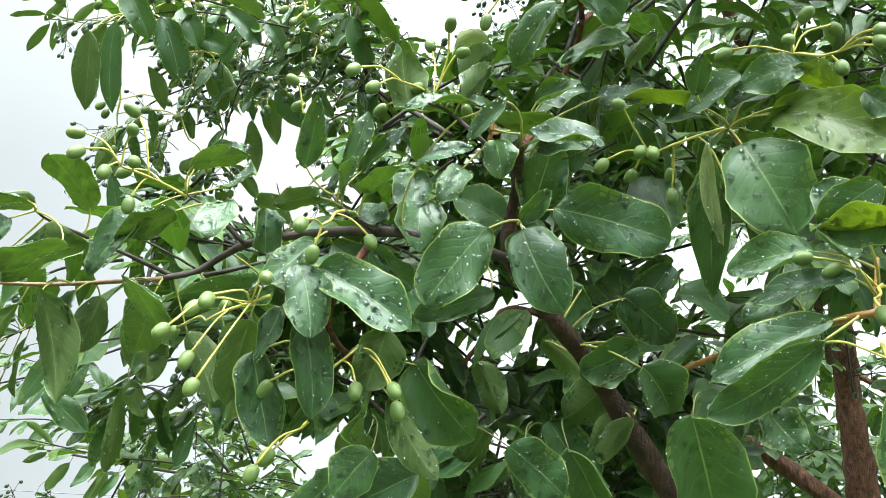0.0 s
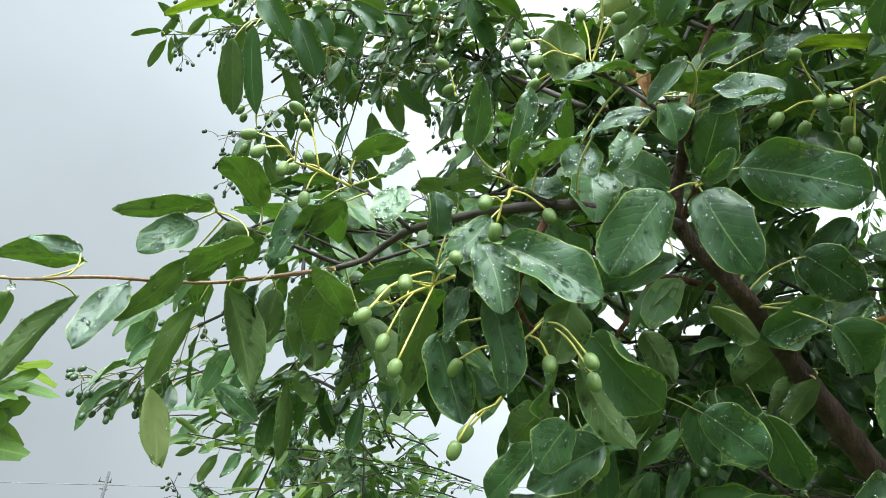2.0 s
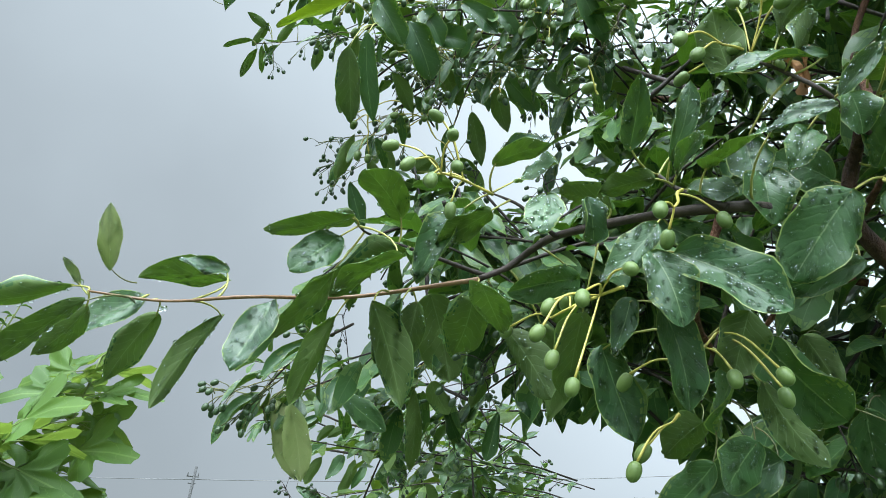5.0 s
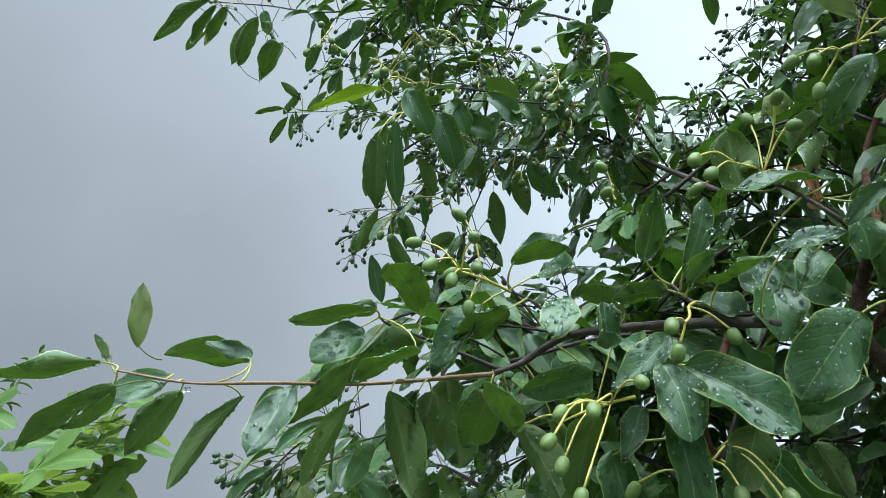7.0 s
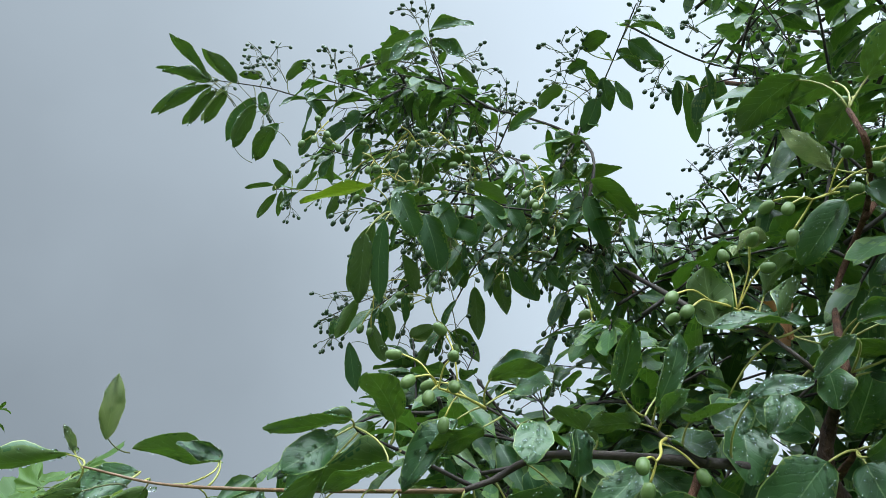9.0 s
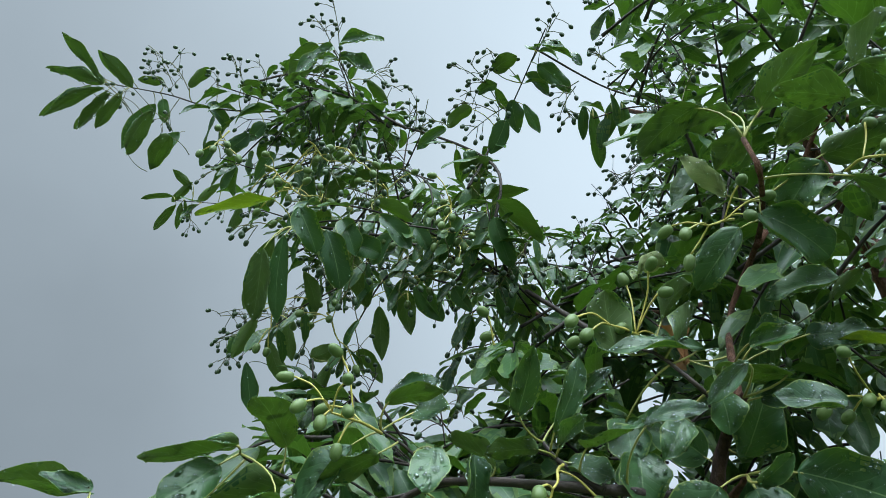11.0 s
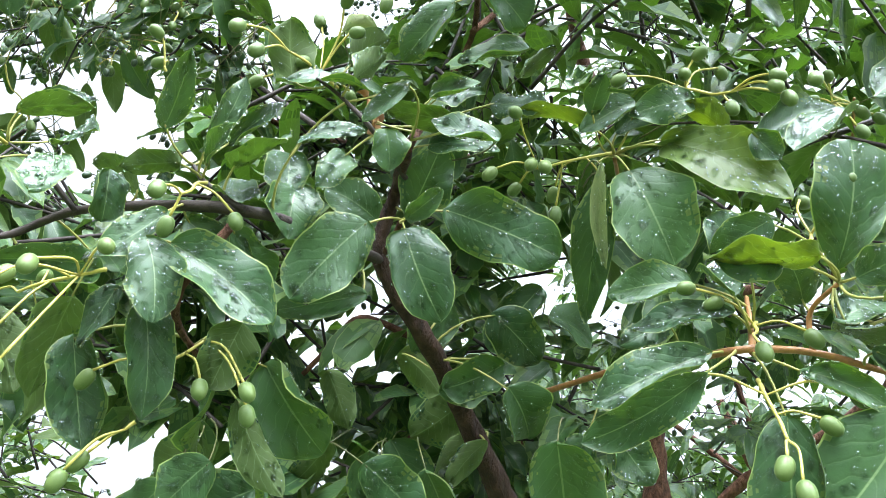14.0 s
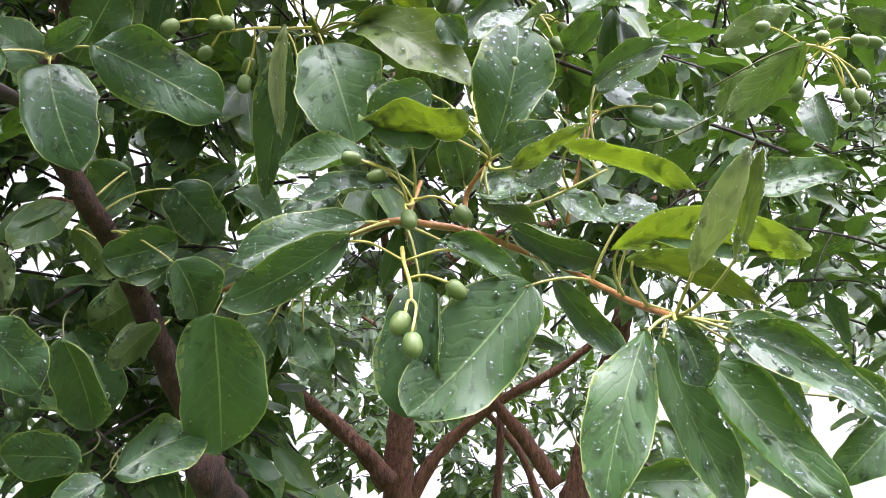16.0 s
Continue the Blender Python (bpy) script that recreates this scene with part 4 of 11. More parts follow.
leaf_on((-0.3249, 0.6324, 1.9893), (-0.3621, 0.6297, 1.9096), 0.0459, (0.00, -1.00, 0.03))
leaf_on((-0.3897, 0.6459, 1.9846), (-0.4102, 0.5812, 2.0046), 0.0464, (-0.46, 0.39, 0.80), form="broad")
leaf_on((-0.2984, 0.6237, 2.0333), (-0.2396, 0.6185, 2.0501), 0.0279, (-0.24, 0.25, 0.94))
leaf_on((-0.3005, 0.6416, 2.0481), (-0.2451, 0.6329, 2.0686), 0.0271, (-0.22, -0.96, 0.18))
leaf_on((-0.4436, 0.6290, 1.9230), (-0.5025, 0.6245, 1.8466), 0.0343, (-0.73, 0.42, 0.54))
leaf_on((-0.3780, 0.6481, 1.8997), (-0.4160, 0.7079, 1.8518), 0.0372, (-0.32, -0.71, -0.63))
leaf_on((-0.4047, 0.6373, 1.8933), (-0.3747, 0.6801, 1.8007), 0.0474, (-0.23, 0.91, 0.35))
leaf_on((-0.4048, 0.8252, 1.9755), (-0.3791, 0.8674, 1.8785), 0.0653, (-0.14, 0.92, 0.36), form="broad")
leaf_on((-0.3797, 0.7005, 1.9172), (-0.3906, 0.7165, 1.8604), 0.0363, (-0.51, 0.80, 0.32))
leaf_on((-0.4817, 0.7347, 1.9123), (-0.5211, 0.7441, 1.8121), 0.0399, (-0.71, 0.62, 0.34))
leaf_on((-0.5579, 0.9739, 1.8803), (-0.4965, 1.0007, 1.8390), 0.0434, (0.48, -0.87, 0.14))
leaf_on((-0.6440, 0.9526, 1.8627), (-0.6078, 0.9813, 1.7623), 0.0496, (0.45, -0.89, -0.09), pale=True)
leaf_on((-0.4517, 0.9610, 1.8924), (-0.4499, 0.9839, 1.7858), 0.0297, (-0.33, 0.92, 0.19))
leaf_on((-0.1881, 0.6138, 1.8501), (-0.1594, 0.6301, 1.7746), 0.0452, (0.39, -0.92, -0.05))
leaf_on((-0.1407, 0.5673, 1.8677), (-0.1205, 0.5855, 1.7913), 0.0398, (0.43, -0.90, -0.10))
leaf_on((-0.0745, 0.5951, 1.8763), (-0.0862, 0.6109, 1.8276), 0.0461, (-0.20, 0.92, 0.35), form="broad")
leaf_on((-0.0546, 0.6713, 1.8766), (0.0077, 0.6753, 1.8123), 0.0784, (-0.45, -0.75, -0.49), form="broad")
leaf_on((-0.1644, 0.5852, 1.8815), (-0.1781, 0.5927, 1.8347), 0.0269, (-0.26, -0.96, -0.08))
leaf_on((-0.1352, 0.5897, 1.9476), (-0.0745, 0.5988, 1.9115), 0.0366, (0.09, -0.99, -0.10), form="broad")
leaf_on((0.0370, 0.4642, 2.3072), (0.0757, 0.4047, 2.3394), 0.0379, (0.08, 0.52, 0.85))
leaf_on((0.0973, 0.4159, 2.2748), (0.0320, 0.4131, 2.2730), 0.0392, (-0.03, 0.12, 0.99))
leaf_on((0.1384, 0.4683, 2.4032), (0.2153, 0.4895, 2.3526), 0.0520, (0.48, 0.25, 0.84))
leaf_on((0.1090, 0.4115, 2.3188), (0.1948, 0.4017, 2.2855), 0.0302, (0.37, 0.05, 0.93))
leaf_on((0.0165, 0.4870, 2.3310), (-0.0241, 0.5092, 2.3206), 0.0360, (-0.03, 0.38, 0.92))
leaf_on((-0.0157, 0.4839, 2.3307), (-0.0675, 0.5292, 2.2988), 0.0446, (-0.15, 0.45, 0.88))
leaf_on((0.1025, 0.4744, 2.3216), (0.0633, 0.5073, 2.3074), 0.0369, (-0.03, 0.36, 0.93))
leaf_on((0.0939, 0.4830, 2.2704), (0.1645, 0.4370, 2.2772), 0.0398, (0.11, 0.31, 0.94))
leaf_on((0.0930, 0.4828, 2.2624), (0.0674, 0.5197, 2.2250), 0.0477, (-0.50, -0.76, -0.41), form="broad")
leaf_on((0.0424, 0.5197, 2.2232), (0.1030, 0.5246, 2.1811), 0.0560, (-0.13, -0.95, -0.30), form="broad")
leaf_on((0.0190, 0.5340, 2.2537), (-0.0317, 0.5065, 2.2797), 0.0237, (0.05, -0.74, -0.67), pale=True)
leaf_on((0.0340, 0.5037, 2.3239), (0.0113, 0.5410, 2.2962), 0.0405, (-0.05, 0.58, 0.82))
leaf_on((0.0456, 0.5945, 2.2672), (0.0083, 0.6394, 2.2116), 0.0559, (-0.43, -0.82, -0.38))
leaf_on((0.1121, 0.5349, 2.1667), (0.0515, 0.5588, 2.1514), 0.0394, (-0.38, -0.92, 0.06))
leaf_on((0.1152, 0.5705, 2.1644), (0.1395, 0.5422, 2.1860), 0.0185, (0.05, 0.63, 0.78))
leaf_on((0.0996, 0.4482, 2.2123), (0.1890, 0.4410, 2.1689), 0.0260, (0.44, 0.17, 0.88))
leaf_on((0.0362, 0.5662, 2.1090), (0.0766, 0.5430, 2.1093), 0.0350, (-0.50, -0.86, 0.10))
leaf_on((0.0896, 0.5744, 2.1269), (0.1365, 0.5481, 2.1220), 0.0365, (-0.48, -0.87, 0.12))
leaf_on((0.4796, 0.3986, 1.8215), (0.5146, 0.3744, 1.7520), 0.0374, (-0.72, -0.68, -0.13))
leaf_on((0.5209, 0.3184, 1.7591), (0.5002, 0.3529, 1.7220), 0.0354, (-0.86, -0.52, -0.00))
leaf_on((0.4120, 0.4363, 1.7224), (0.4517, 0.3837, 1.7213), 0.0301, (-0.80, -0.60, 0.06))
leaf_on((0.5732, 0.5638, 1.8161), (0.5902, 0.5481, 1.7783), 0.0409, (-0.43, -0.89, 0.18), form="broad")
leaf_on((0.5659, 0.3752, 1.8119), (0.5755, 0.3585, 1.7858), 0.0309, (-0.78, -0.62, 0.11))
leaf_on((0.5395, 0.3881, 1.8523), (0.5237, 0.4148, 1.8220), 0.0285, (-0.87, -0.50, 0.01))
leaf_on((0.2561, 0.7242, 1.8874), (0.2314, 0.7380, 1.8383), 0.0423, (-0.39, -0.92, -0.06))
leaf_on((0.2776, 0.6972, 1.8770), (0.3039, 0.6879, 1.8414), 0.0430, (-0.36, -0.93, -0.02))
leaf_on((0.1524, 0.6759, 1.9210), (0.1013, 0.6881, 1.8909), 0.0456, (0.08, -0.87, -0.49), form="broad")
leaf_on((0.0369, 0.6449, 1.8037), (0.0855, 0.6398, 1.7672), 0.0458, (-0.34, -0.88, -0.33), form="broad")
leaf_on((-0.0715, 0.6067, 1.7771), (-0.0953, 0.6021, 1.7387), 0.0432, (0.43, -0.89, -0.16), form="broad")
leaf_on((-0.0658, 0.6119, 1.8255), (-0.0184, 0.6291, 1.7659), 0.0334, (-0.07, 0.97, 0.23))
leaf_on((0.1640, 0.7509, 1.8721), (0.1346, 0.7684, 1.8274), 0.0317, (-0.11, 0.90, 0.42))
leaf_on((0.0725, 0.7882, 1.9597), (0.1215, 0.7949, 1.9256), 0.0570, (0.21, 0.86, 0.47), form="broad")
leaf_on((0.0041, 0.8025, 1.9300), (0.0379, 0.8180, 1.8778), 0.0386, (0.17, 0.91, 0.38))
leaf_on((0.1894, 0.6902, 2.0164), (0.1513, 0.7216, 1.9501), 0.0544, (-0.32, -0.91, -0.25), form="broad")
leaf_on((-0.5296, 0.7281, 2.2820), (-0.5345, 0.7878, 2.2010), 0.0416, (-0.33, 0.75, 0.57))
leaf_on((0.2286, 0.5250, 2.0865), (0.2892, 0.5203, 2.0550), 0.0372, (0.46, 0.29, 0.84))
leaf_on((0.2026, 0.5140, 2.1178), (0.1632, 0.5404, 2.0905), 0.0342, (-0.37, -0.88, -0.31))
leaf_on((0.1651, 0.5209, 2.0939), (0.1641, 0.4912, 2.1150), 0.0209, (-0.24, -0.56, -0.80))
leaf_on((0.2473, 0.4938, 2.1182), (0.1984, 0.5184, 2.1022), 0.0372, (-0.40, -0.90, -0.15))
leaf_on((0.2776, 0.4953, 2.0928), (0.2387, 0.4966, 2.1134), 0.0310, (0.46, 0.23, 0.86), vivid=True)
leaf_on((0.2779, 0.4649, 2.0677), (0.2980, 0.4607, 2.0450), 0.0291, (-0.43, -0.88, -0.21))
leaf_on((0.0770, 0.4788, 2.0101), (0.0225, 0.4771, 2.0065), 0.0316, (0.02, -0.99, 0.15))
leaf_on((0.2596, 0.4607, 1.9418), (0.2241, 0.4533, 1.9654), 0.0411, (-0.07, -0.92, -0.39), form="broad")
leaf_on((0.2679, 0.4351, 1.9327), (0.2268, 0.4508, 1.9278), 0.0368, (-0.34, -0.93, -0.14), form="broad")
leaf_on((-0.2385, 0.5931, 1.9810), (-0.2390, 0.5663, 1.9304), 0.0351, (0.02, -0.88, 0.47), form="broad")
leaf_on((-0.2184, 0.7313, 1.9575), (-0.2775, 0.6496, 1.9088), 0.0380, (0.85, -0.46, -0.26), form="broad")

# ---- the fruit clusters: root of the stalk, and each fruit ----
fruit_cluster((-0.1247, 0.5633, 1.9677), [(-0.1372, 0.5393, 1.9114), (-0.0946, 0.5502, 1.9330), (-0.1430, 0.5070, 1.9198)])
fruit_cluster((-0.1696, 0.5621, 1.8811), [(-0.1636, 0.5219, 1.8788), (-0.1961, 0.5029, 1.8481), (-0.2261, 0.5556, 1.8605), (-0.2283, 0.5169, 1.8252), (-0.2754, 0.6494, 1.8702), (-0.2223, 0.5642, 1.8210), (-0.2039, 0.5400, 1.7931), (-0.2179, 0.6045, 1.8835)])
fruit_cluster((-0.0786, 0.6085, 1.8790), [(-0.0892, 0.5757, 1.8155), (-0.0574, 0.5593, 1.8141), (-0.0547, 0.5786, 1.8043), (-0.1684, 0.6086, 1.8181)])
fruit_cluster((-0.1272, 0.6060, 1.7943), [(-0.1539, 0.6062, 1.7630), (-0.1606, 0.5970, 1.7470)])
fruit_cluster((-0.2969, 0.6347, 2.0053), [(-0.3815, 0.5641, 2.0192), (-0.3482, 0.5249, 1.9751), (-0.3334, 0.5482, 1.9720), (-0.3122, 0.5499, 1.9863), (-0.3156, 0.5363, 2.0101), (-0.3455, 0.5760, 2.0580), (-0.3250, 0.5896, 1.9646), (-0.3579, 0.6218, 2.0174)])
fruit_cluster((0.2034, 0.5615, 2.0949), [(0.1005, 0.5282, 2.0821), (0.1257, 0.5548, 2.0536), (0.1322, 0.5362, 2.0402), (0.1633, 0.5911, 2.0352), (0.2049, 0.5598, 2.0312), (0.0959, 0.5751, 2.0492), (0.1664, 0.6080, 2.0689), (0.1288, 0.6083, 2.0637)])
fruit_cluster((0.2680, 0.4760, 1.8610), [(0.2312, 0.5057, 1.8639), (0.2553, 0.4426, 1.7926), (0.2584, 0.4304, 1.7762), (0.2929, 0.4440, 1.8248), (0.3207, 0.4462, 1.8482)])
fruit_cluster((0.2850, 0.4950, 1.9150), [(0.3070, 0.4645, 1.8949), (0.2640, 0.4611, 1.8749), (0.2320, 0.4988, 1.9324), (0.2532, 0.4971, 1.9236)])
fruit_cluster((0.3060, 0.4519, 1.9658), [(0.3130, 0.4161, 1.9975), (0.3218, 0.4719, 2.0167)])
fruit_cluster((0.6336, 0.3625, 2.1339), [(0.6130, 0.3915, 2.1046), (0.5711, 0.3866, 2.1497), (0.6055, 0.3543, 2.1299), (0.6286, 0.3511, 2.1570), (0.6513, 0.3471, 2.1434), (0.6796, 0.3490, 2.1576), (0.6626, 0.3585, 2.1147), (0.6564, 0.3721, 2.0979), (0.6509, 0.3572, 2.0850), (0.6622, 0.3730, 2.0913), (0.6314, 0.4032, 2.1113)])
fruit_cluster((0.4414, 0.5375, 2.2034), [(0.4425, 0.5156, 2.1839), (0.4606, 0.5140, 2.1803), (0.4004, 0.5299, 2.1961), (0.3984, 0.5030, 2.2036), (0.2967, 0.4105, 2.0835), (0.4189, 0.4971, 2.1382)])
fruit_cluster((0.5186, 0.5661, 2.1471), [(0.5467, 0.4984, 2.1179), (0.5112, 0.5772, 2.1027)])
fruit_cluster((0.2356, 0.5183, 2.1391), [(0.1928, 0.5239, 2.1468), (0.2311, 0.4802, 2.1276), (0.2523, 0.4881, 2.1666), (0.2877, 0.5097, 2.1753), (0.2649, 0.4677, 2.0909), (0.2704, 0.4218, 2.0776), (0.2707, 0.4177, 2.0841), (0.2817, 0.4231, 2.0699)])
fruit_cluster((-0.0469, 0.5856, 2.1088), [(-0.0801, 0.5582, 2.1032), (-0.0559, 0.5360, 2.1634), (-0.0411, 0.5447, 2.1391), (-0.1275, 0.4993, 2.0689), (-0.1131, 0.5221, 2.0705), (-0.1203, 0.6149, 2.1175), (-0.0770, 0.5761, 2.1720), (-0.0344, 0.6147, 2.1257)])
fruit_cluster((-0.1993, 0.6230, 2.1093), [(-0.2148, 0.6075, 2.1385), (-0.2078, 0.6278, 2.1215)])
fruit_cluster((0.0204, 0.5247, 2.2175), [(-0.0227, 0.5248, 2.1611), (-0.0434, 0.5256, 2.1962), (-0.0305, 0.4999, 2.1741), (0.0277, 0.4967, 2.1995), (0.0186, 0.4819, 2.2293), (0.0478, 0.5030, 2.2314)])
fruit_cluster((0.1057, 0.4682, 2.2358), [(0.1155, 0.4010, 2.1608), (0.1253, 0.4479, 2.2787), (0.1014, 0.3846, 2.1848), (0.1390, 0.3741, 2.1991), (0.1491, 0.3754, 2.1970)])
fruit_cluster((-0.5287, 0.8700, 2.4842), [(-0.5410, 0.8834, 2.5159), (-0.5221, 0.8261, 2.4804), (-0.6028, 0.8823, 2.4426), (-0.5123, 0.8765, 2.4618), (-0.5254, 0.9008, 2.4339), (-0.5002, 0.8749, 2.4509), (-0.4754, 0.8616, 2.4669), (-0.5265, 0.8862, 2.4785), (-0.5355, 0.9076, 2.4780)])
fruit_cluster((-0.3189, 0.8457, 2.4992), [(-0.3011, 0.9205, 2.4440), (-0.3335, 0.8849, 2.4248), (-0.3314, 0.8730, 2.5073), (-0.3523, 0.8466, 2.5403), (-0.3212, 0.8450, 2.4380), (-0.3081, 0.8493, 2.4584), (-0.3210, 0.8663, 2.4836), (-0.3330, 0.8808, 2.4729), (-0.3408, 0.8478, 2.4631)])
fruit_cluster((-0.6266, 0.8283, 2.5205), [(-0.5330, 0.8437, 2.4650), (-0.6124, 0.7910, 2.5098), (-0.6228, 0.8398, 2.5236), (-0.6045, 0.8240, 2.4789), (-0.6128, 0.8591, 2.5169), (-0.5569, 0.8374, 2.5235), (-0.6550, 0.8644, 2.4844), (-0.5912, 0.8796, 2.4944)])
fruit_cluster((-0.5765, 0.8380, 2.5932), [(-0.4896, 0.8480, 2.5430), (-0.6077, 0.8841, 2.5591), (-0.6115, 0.8697, 2.5201), (-0.5747, 0.8403, 2.5292), (-0.5624, 0.8671, 2.5723), (-0.5442, 0.8292, 2.5444), (-0.5334, 0.8532, 2.5711), (-0.5767, 0.8857, 2.5533)])
fruit_cluster((-0.4306, 0.8477, 2.5153), [(-0.4451, 0.8842, 2.5067), (-0.3989, 0.8875, 2.5065), (-0.4008, 0.9070, 2.4929), (-0.4591, 0.8165, 2.4908), (-0.4523, 0.8836, 2.5038), (-0.4466, 0.9029, 2.4946), (-0.3804, 0.8385, 2.5383)])
fruit_cluster((-0.3928, 0.8888, 2.4669), [(-0.3951, 0.8806, 2.4589), (-0.4034, 0.8959, 2.4285), (-0.3175, 0.9254, 2.4675), (-0.4124, 0.8738, 2.4200), (-0.4030, 0.9467, 2.4246), (-0.4283, 0.9279, 2.4218), (-0.4121, 0.8978, 2.4817)])
fruit_cluster((-0.4798, 0.7982, 2.5307), [(-0.4864, 0.8013, 2.5218), (-0.4723, 0.7876, 2.5323), (-0.4417, 0.8221, 2.5319), (-0.4366, 0.8069, 2.4992), (-0.5038, 0.8176, 2.5457), (-0.5092, 0.7808, 2.5233), (-0.5183, 0.8111, 2.5486)])
fruit_cluster((-0.5726, 0.8097, 2.4595), [(-0.5434, 0.8176, 2.4828), (-0.4991, 0.8352, 2.4574), (-0.5998, 0.8401, 2.4543), (-0.5439, 0.8328, 2.4569), (-0.5710, 0.7815, 2.4470), (-0.5683, 0.8167, 2.4705), (-0.6148, 0.8381, 2.4289)])
fruit_cluster((-0.6836, 0.7816, 2.5473), [(-0.6709, 0.7729, 2.5078), (-0.7143, 0.7803, 2.4915), (-0.6834, 0.7495, 2.5200), (-0.6864, 0.7660, 2.4905), (-0.6516, 0.7879, 2.4932), (-0.6795, 0.8002, 2.5182)])
fruit_cluster((-0.2936, 0.8946, 2.4715), [(-0.3208, 0.8760, 2.4470), (-0.2917, 0.9084, 2.4493), (-0.2931, 0.8955, 2.4090), (-0.2763, 0.8778, 2.4484), (-0.3035, 0.9107, 2.4592), (-0.3175, 0.9497, 2.4468), (-0.2836, 0.9235, 2.4895)])
fruit_cluster((-0.4689, 0.9201, 2.4328), [(-0.4817, 0.9453, 2.4035), (-0.5523, 0.9372, 2.4391), (-0.4990, 0.9456, 2.4342), (-0.4534, 0.9379, 2.4114), (-0.4834, 0.9353, 2.4195), (-0.4426, 0.9243, 2.4200)])
fruit_cluster((-0.5592, 0.8782, 2.3104), [(-0.5717, 0.9103, 2.2288), (-0.4993, 0.9074, 2.3149), (-0.5606, 0.9244, 2.2315), (-0.5942, 0.9244, 2.2945), (-0.5819, 0.8872, 2.2826), (-0.5251, 0.9018, 2.2691)])
fruit_cluster((-0.4842, 0.9171, 2.3069), [(-0.4629, 0.8791, 2.3013), (-0.5153, 0.9484, 2.2978), (-0.4740, 0.9069, 2.2890), (-0.4272, 0.9545, 2.2347), (-0.5126, 0.9246, 2.2989), (-0.5134, 0.8863, 2.2814)])
fruit_cluster((-0.3720, 0.9727, 2.4387), [(-0.3798, 0.9915, 2.3821), (-0.3807, 1.0004, 2.3870), (-0.4045, 1.0047, 2.3868), (-0.3478, 0.9946, 2.4152), (-0.3151, 0.9868, 2.4466)])

# ---- the branches behind, over open sky ----
spray([(-0.216, 0.983, 2.441), (-0.245, 0.909, 2.491), (-0.282, 0.920, 2.659), (-0.618, 1.085, 2.922), (-0.859, 1.015, 2.841), (-1.083, 1.103, 2.974), (-1.233, 1.089, 2.985)], 0.0035, 0.072, 12, near=True, narrow=.75, fruit=7, droop=1.05, tail=False, stop=0.72)
spray([(-0.540, 1.110, 2.919), (-0.570, 1.171, 2.826), (-0.599, 1.021, 2.914), (-0.627, 0.906, 2.926)], 0.0021, 0.072, 5, near=True, narrow=.75, fruit=4, droop=0.75)
spray([(-0.430, 1.001, 2.782), (-0.456, 1.038, 2.728), (-0.467, 1.047, 2.833), (-0.444, 0.973, 2.830)], 0.0017, 0.057, 3, near=True, narrow=.75, fruit=3, droop=0.75)
spray([(-0.282, 0.920, 2.659), (-0.302, 0.913, 2.582), (-0.257, 0.947, 2.809), (-0.198, 0.820, 2.903)], 0.0024, 0.060, 7, near=True, narrow=.75, fruit=4, droop=0.90)
spray([(-0.216, 0.983, 2.441), (-0.219, 0.976, 2.445), (-0.349, 0.893, 2.461), (-0.438, 0.825, 2.442), (-0.519, 0.821, 2.441)], 0.0028, 0.066, 7, near=True, narrow=.75, fruit=3, droop=1.20)
spray([(-0.288, 0.957, 2.470), (-0.270, 0.930, 2.487), (-0.435, 0.806, 2.403), (-0.535, 0.806, 2.383)], 0.0021, 0.067, 4, near=True, narrow=.75, fruit=3, droop=1.20)
spray([(-0.253, 0.963, 2.455), (-0.239, 0.968, 2.448), (-0.253, 0.912, 2.498), (-0.270, 0.923, 2.563)], 0.0021, 0.063, 4, near=True, narrow=.75, fruit=3, droop=1.05)
spray([(-0.288, 0.957, 2.470), (-0.312, 0.981, 2.427), (-0.400, 0.937, 2.408), (-0.482, 1.097, 2.414), (-0.536, 1.212, 2.380)], 0.0021, 0.065, 5, near=True, narrow=.75, fruit=3, droop=1.35)
spray([(-0.417, 0.844, 2.448), (-0.449, 0.917, 2.389), (-0.515, 0.896, 2.301), (-0.602, 0.990, 2.299)], 0.0014, 0.056, 4, near=True, narrow=.75, fruit=2, droop=1.50)
spray([(-0.389, 0.838, 2.435), (-0.538, 1.216, 2.592), (-0.637, 1.403, 2.656), (-0.796, 1.439, 2.598), (-0.922, 1.474, 2.541)], 0.0014, 0.061, 4, near=True, narrow=.75, fruit=3, droop=1.35)
spray([(-0.618, 1.085, 2.922), (-0.657, 1.144, 2.818), (-0.770, 1.382, 2.964), (-1.009, 1.495, 2.981), (-1.171, 1.441, 2.927)], 0.0014, 0.068, 4, near=True, narrow=.75, fruit=2, droop=1.20)
spray([(-0.618, 1.085, 2.922), (-0.584, 1.042, 2.800), (-0.769, 1.122, 2.777), (-0.868, 1.079, 2.761)], 0.0014, 0.070, 4, near=True, narrow=.75, fruit=2, droop=1.05)
spray([(-0.213, 0.858, 2.889), (-0.072, 0.894, 2.830), (0.061, 0.900, 2.799), (-0.026, 0.919, 2.813), (-0.096, 0.943, 2.802)], 0.0021, 0.068, 4, near=True, narrow=.75, fruit=2, droop=1.35)
spray([(-0.219, 0.976, 2.445), (-0.119, 1.064, 2.412), (-0.194, 0.948, 2.473), (-0.172, 0.969, 2.554)], 0.0021, 0.063, 4, near=True, narrow=.75, fruit=4, droop=1.20)
spray([(-0.216, 0.983, 2.441), (-0.177, 1.035, 2.410), (-0.243, 1.012, 2.410), (-0.288, 1.021, 2.388)], 0.0021, 0.068, 4, near=True, narrow=.75, fruit=2, droop=1.20)
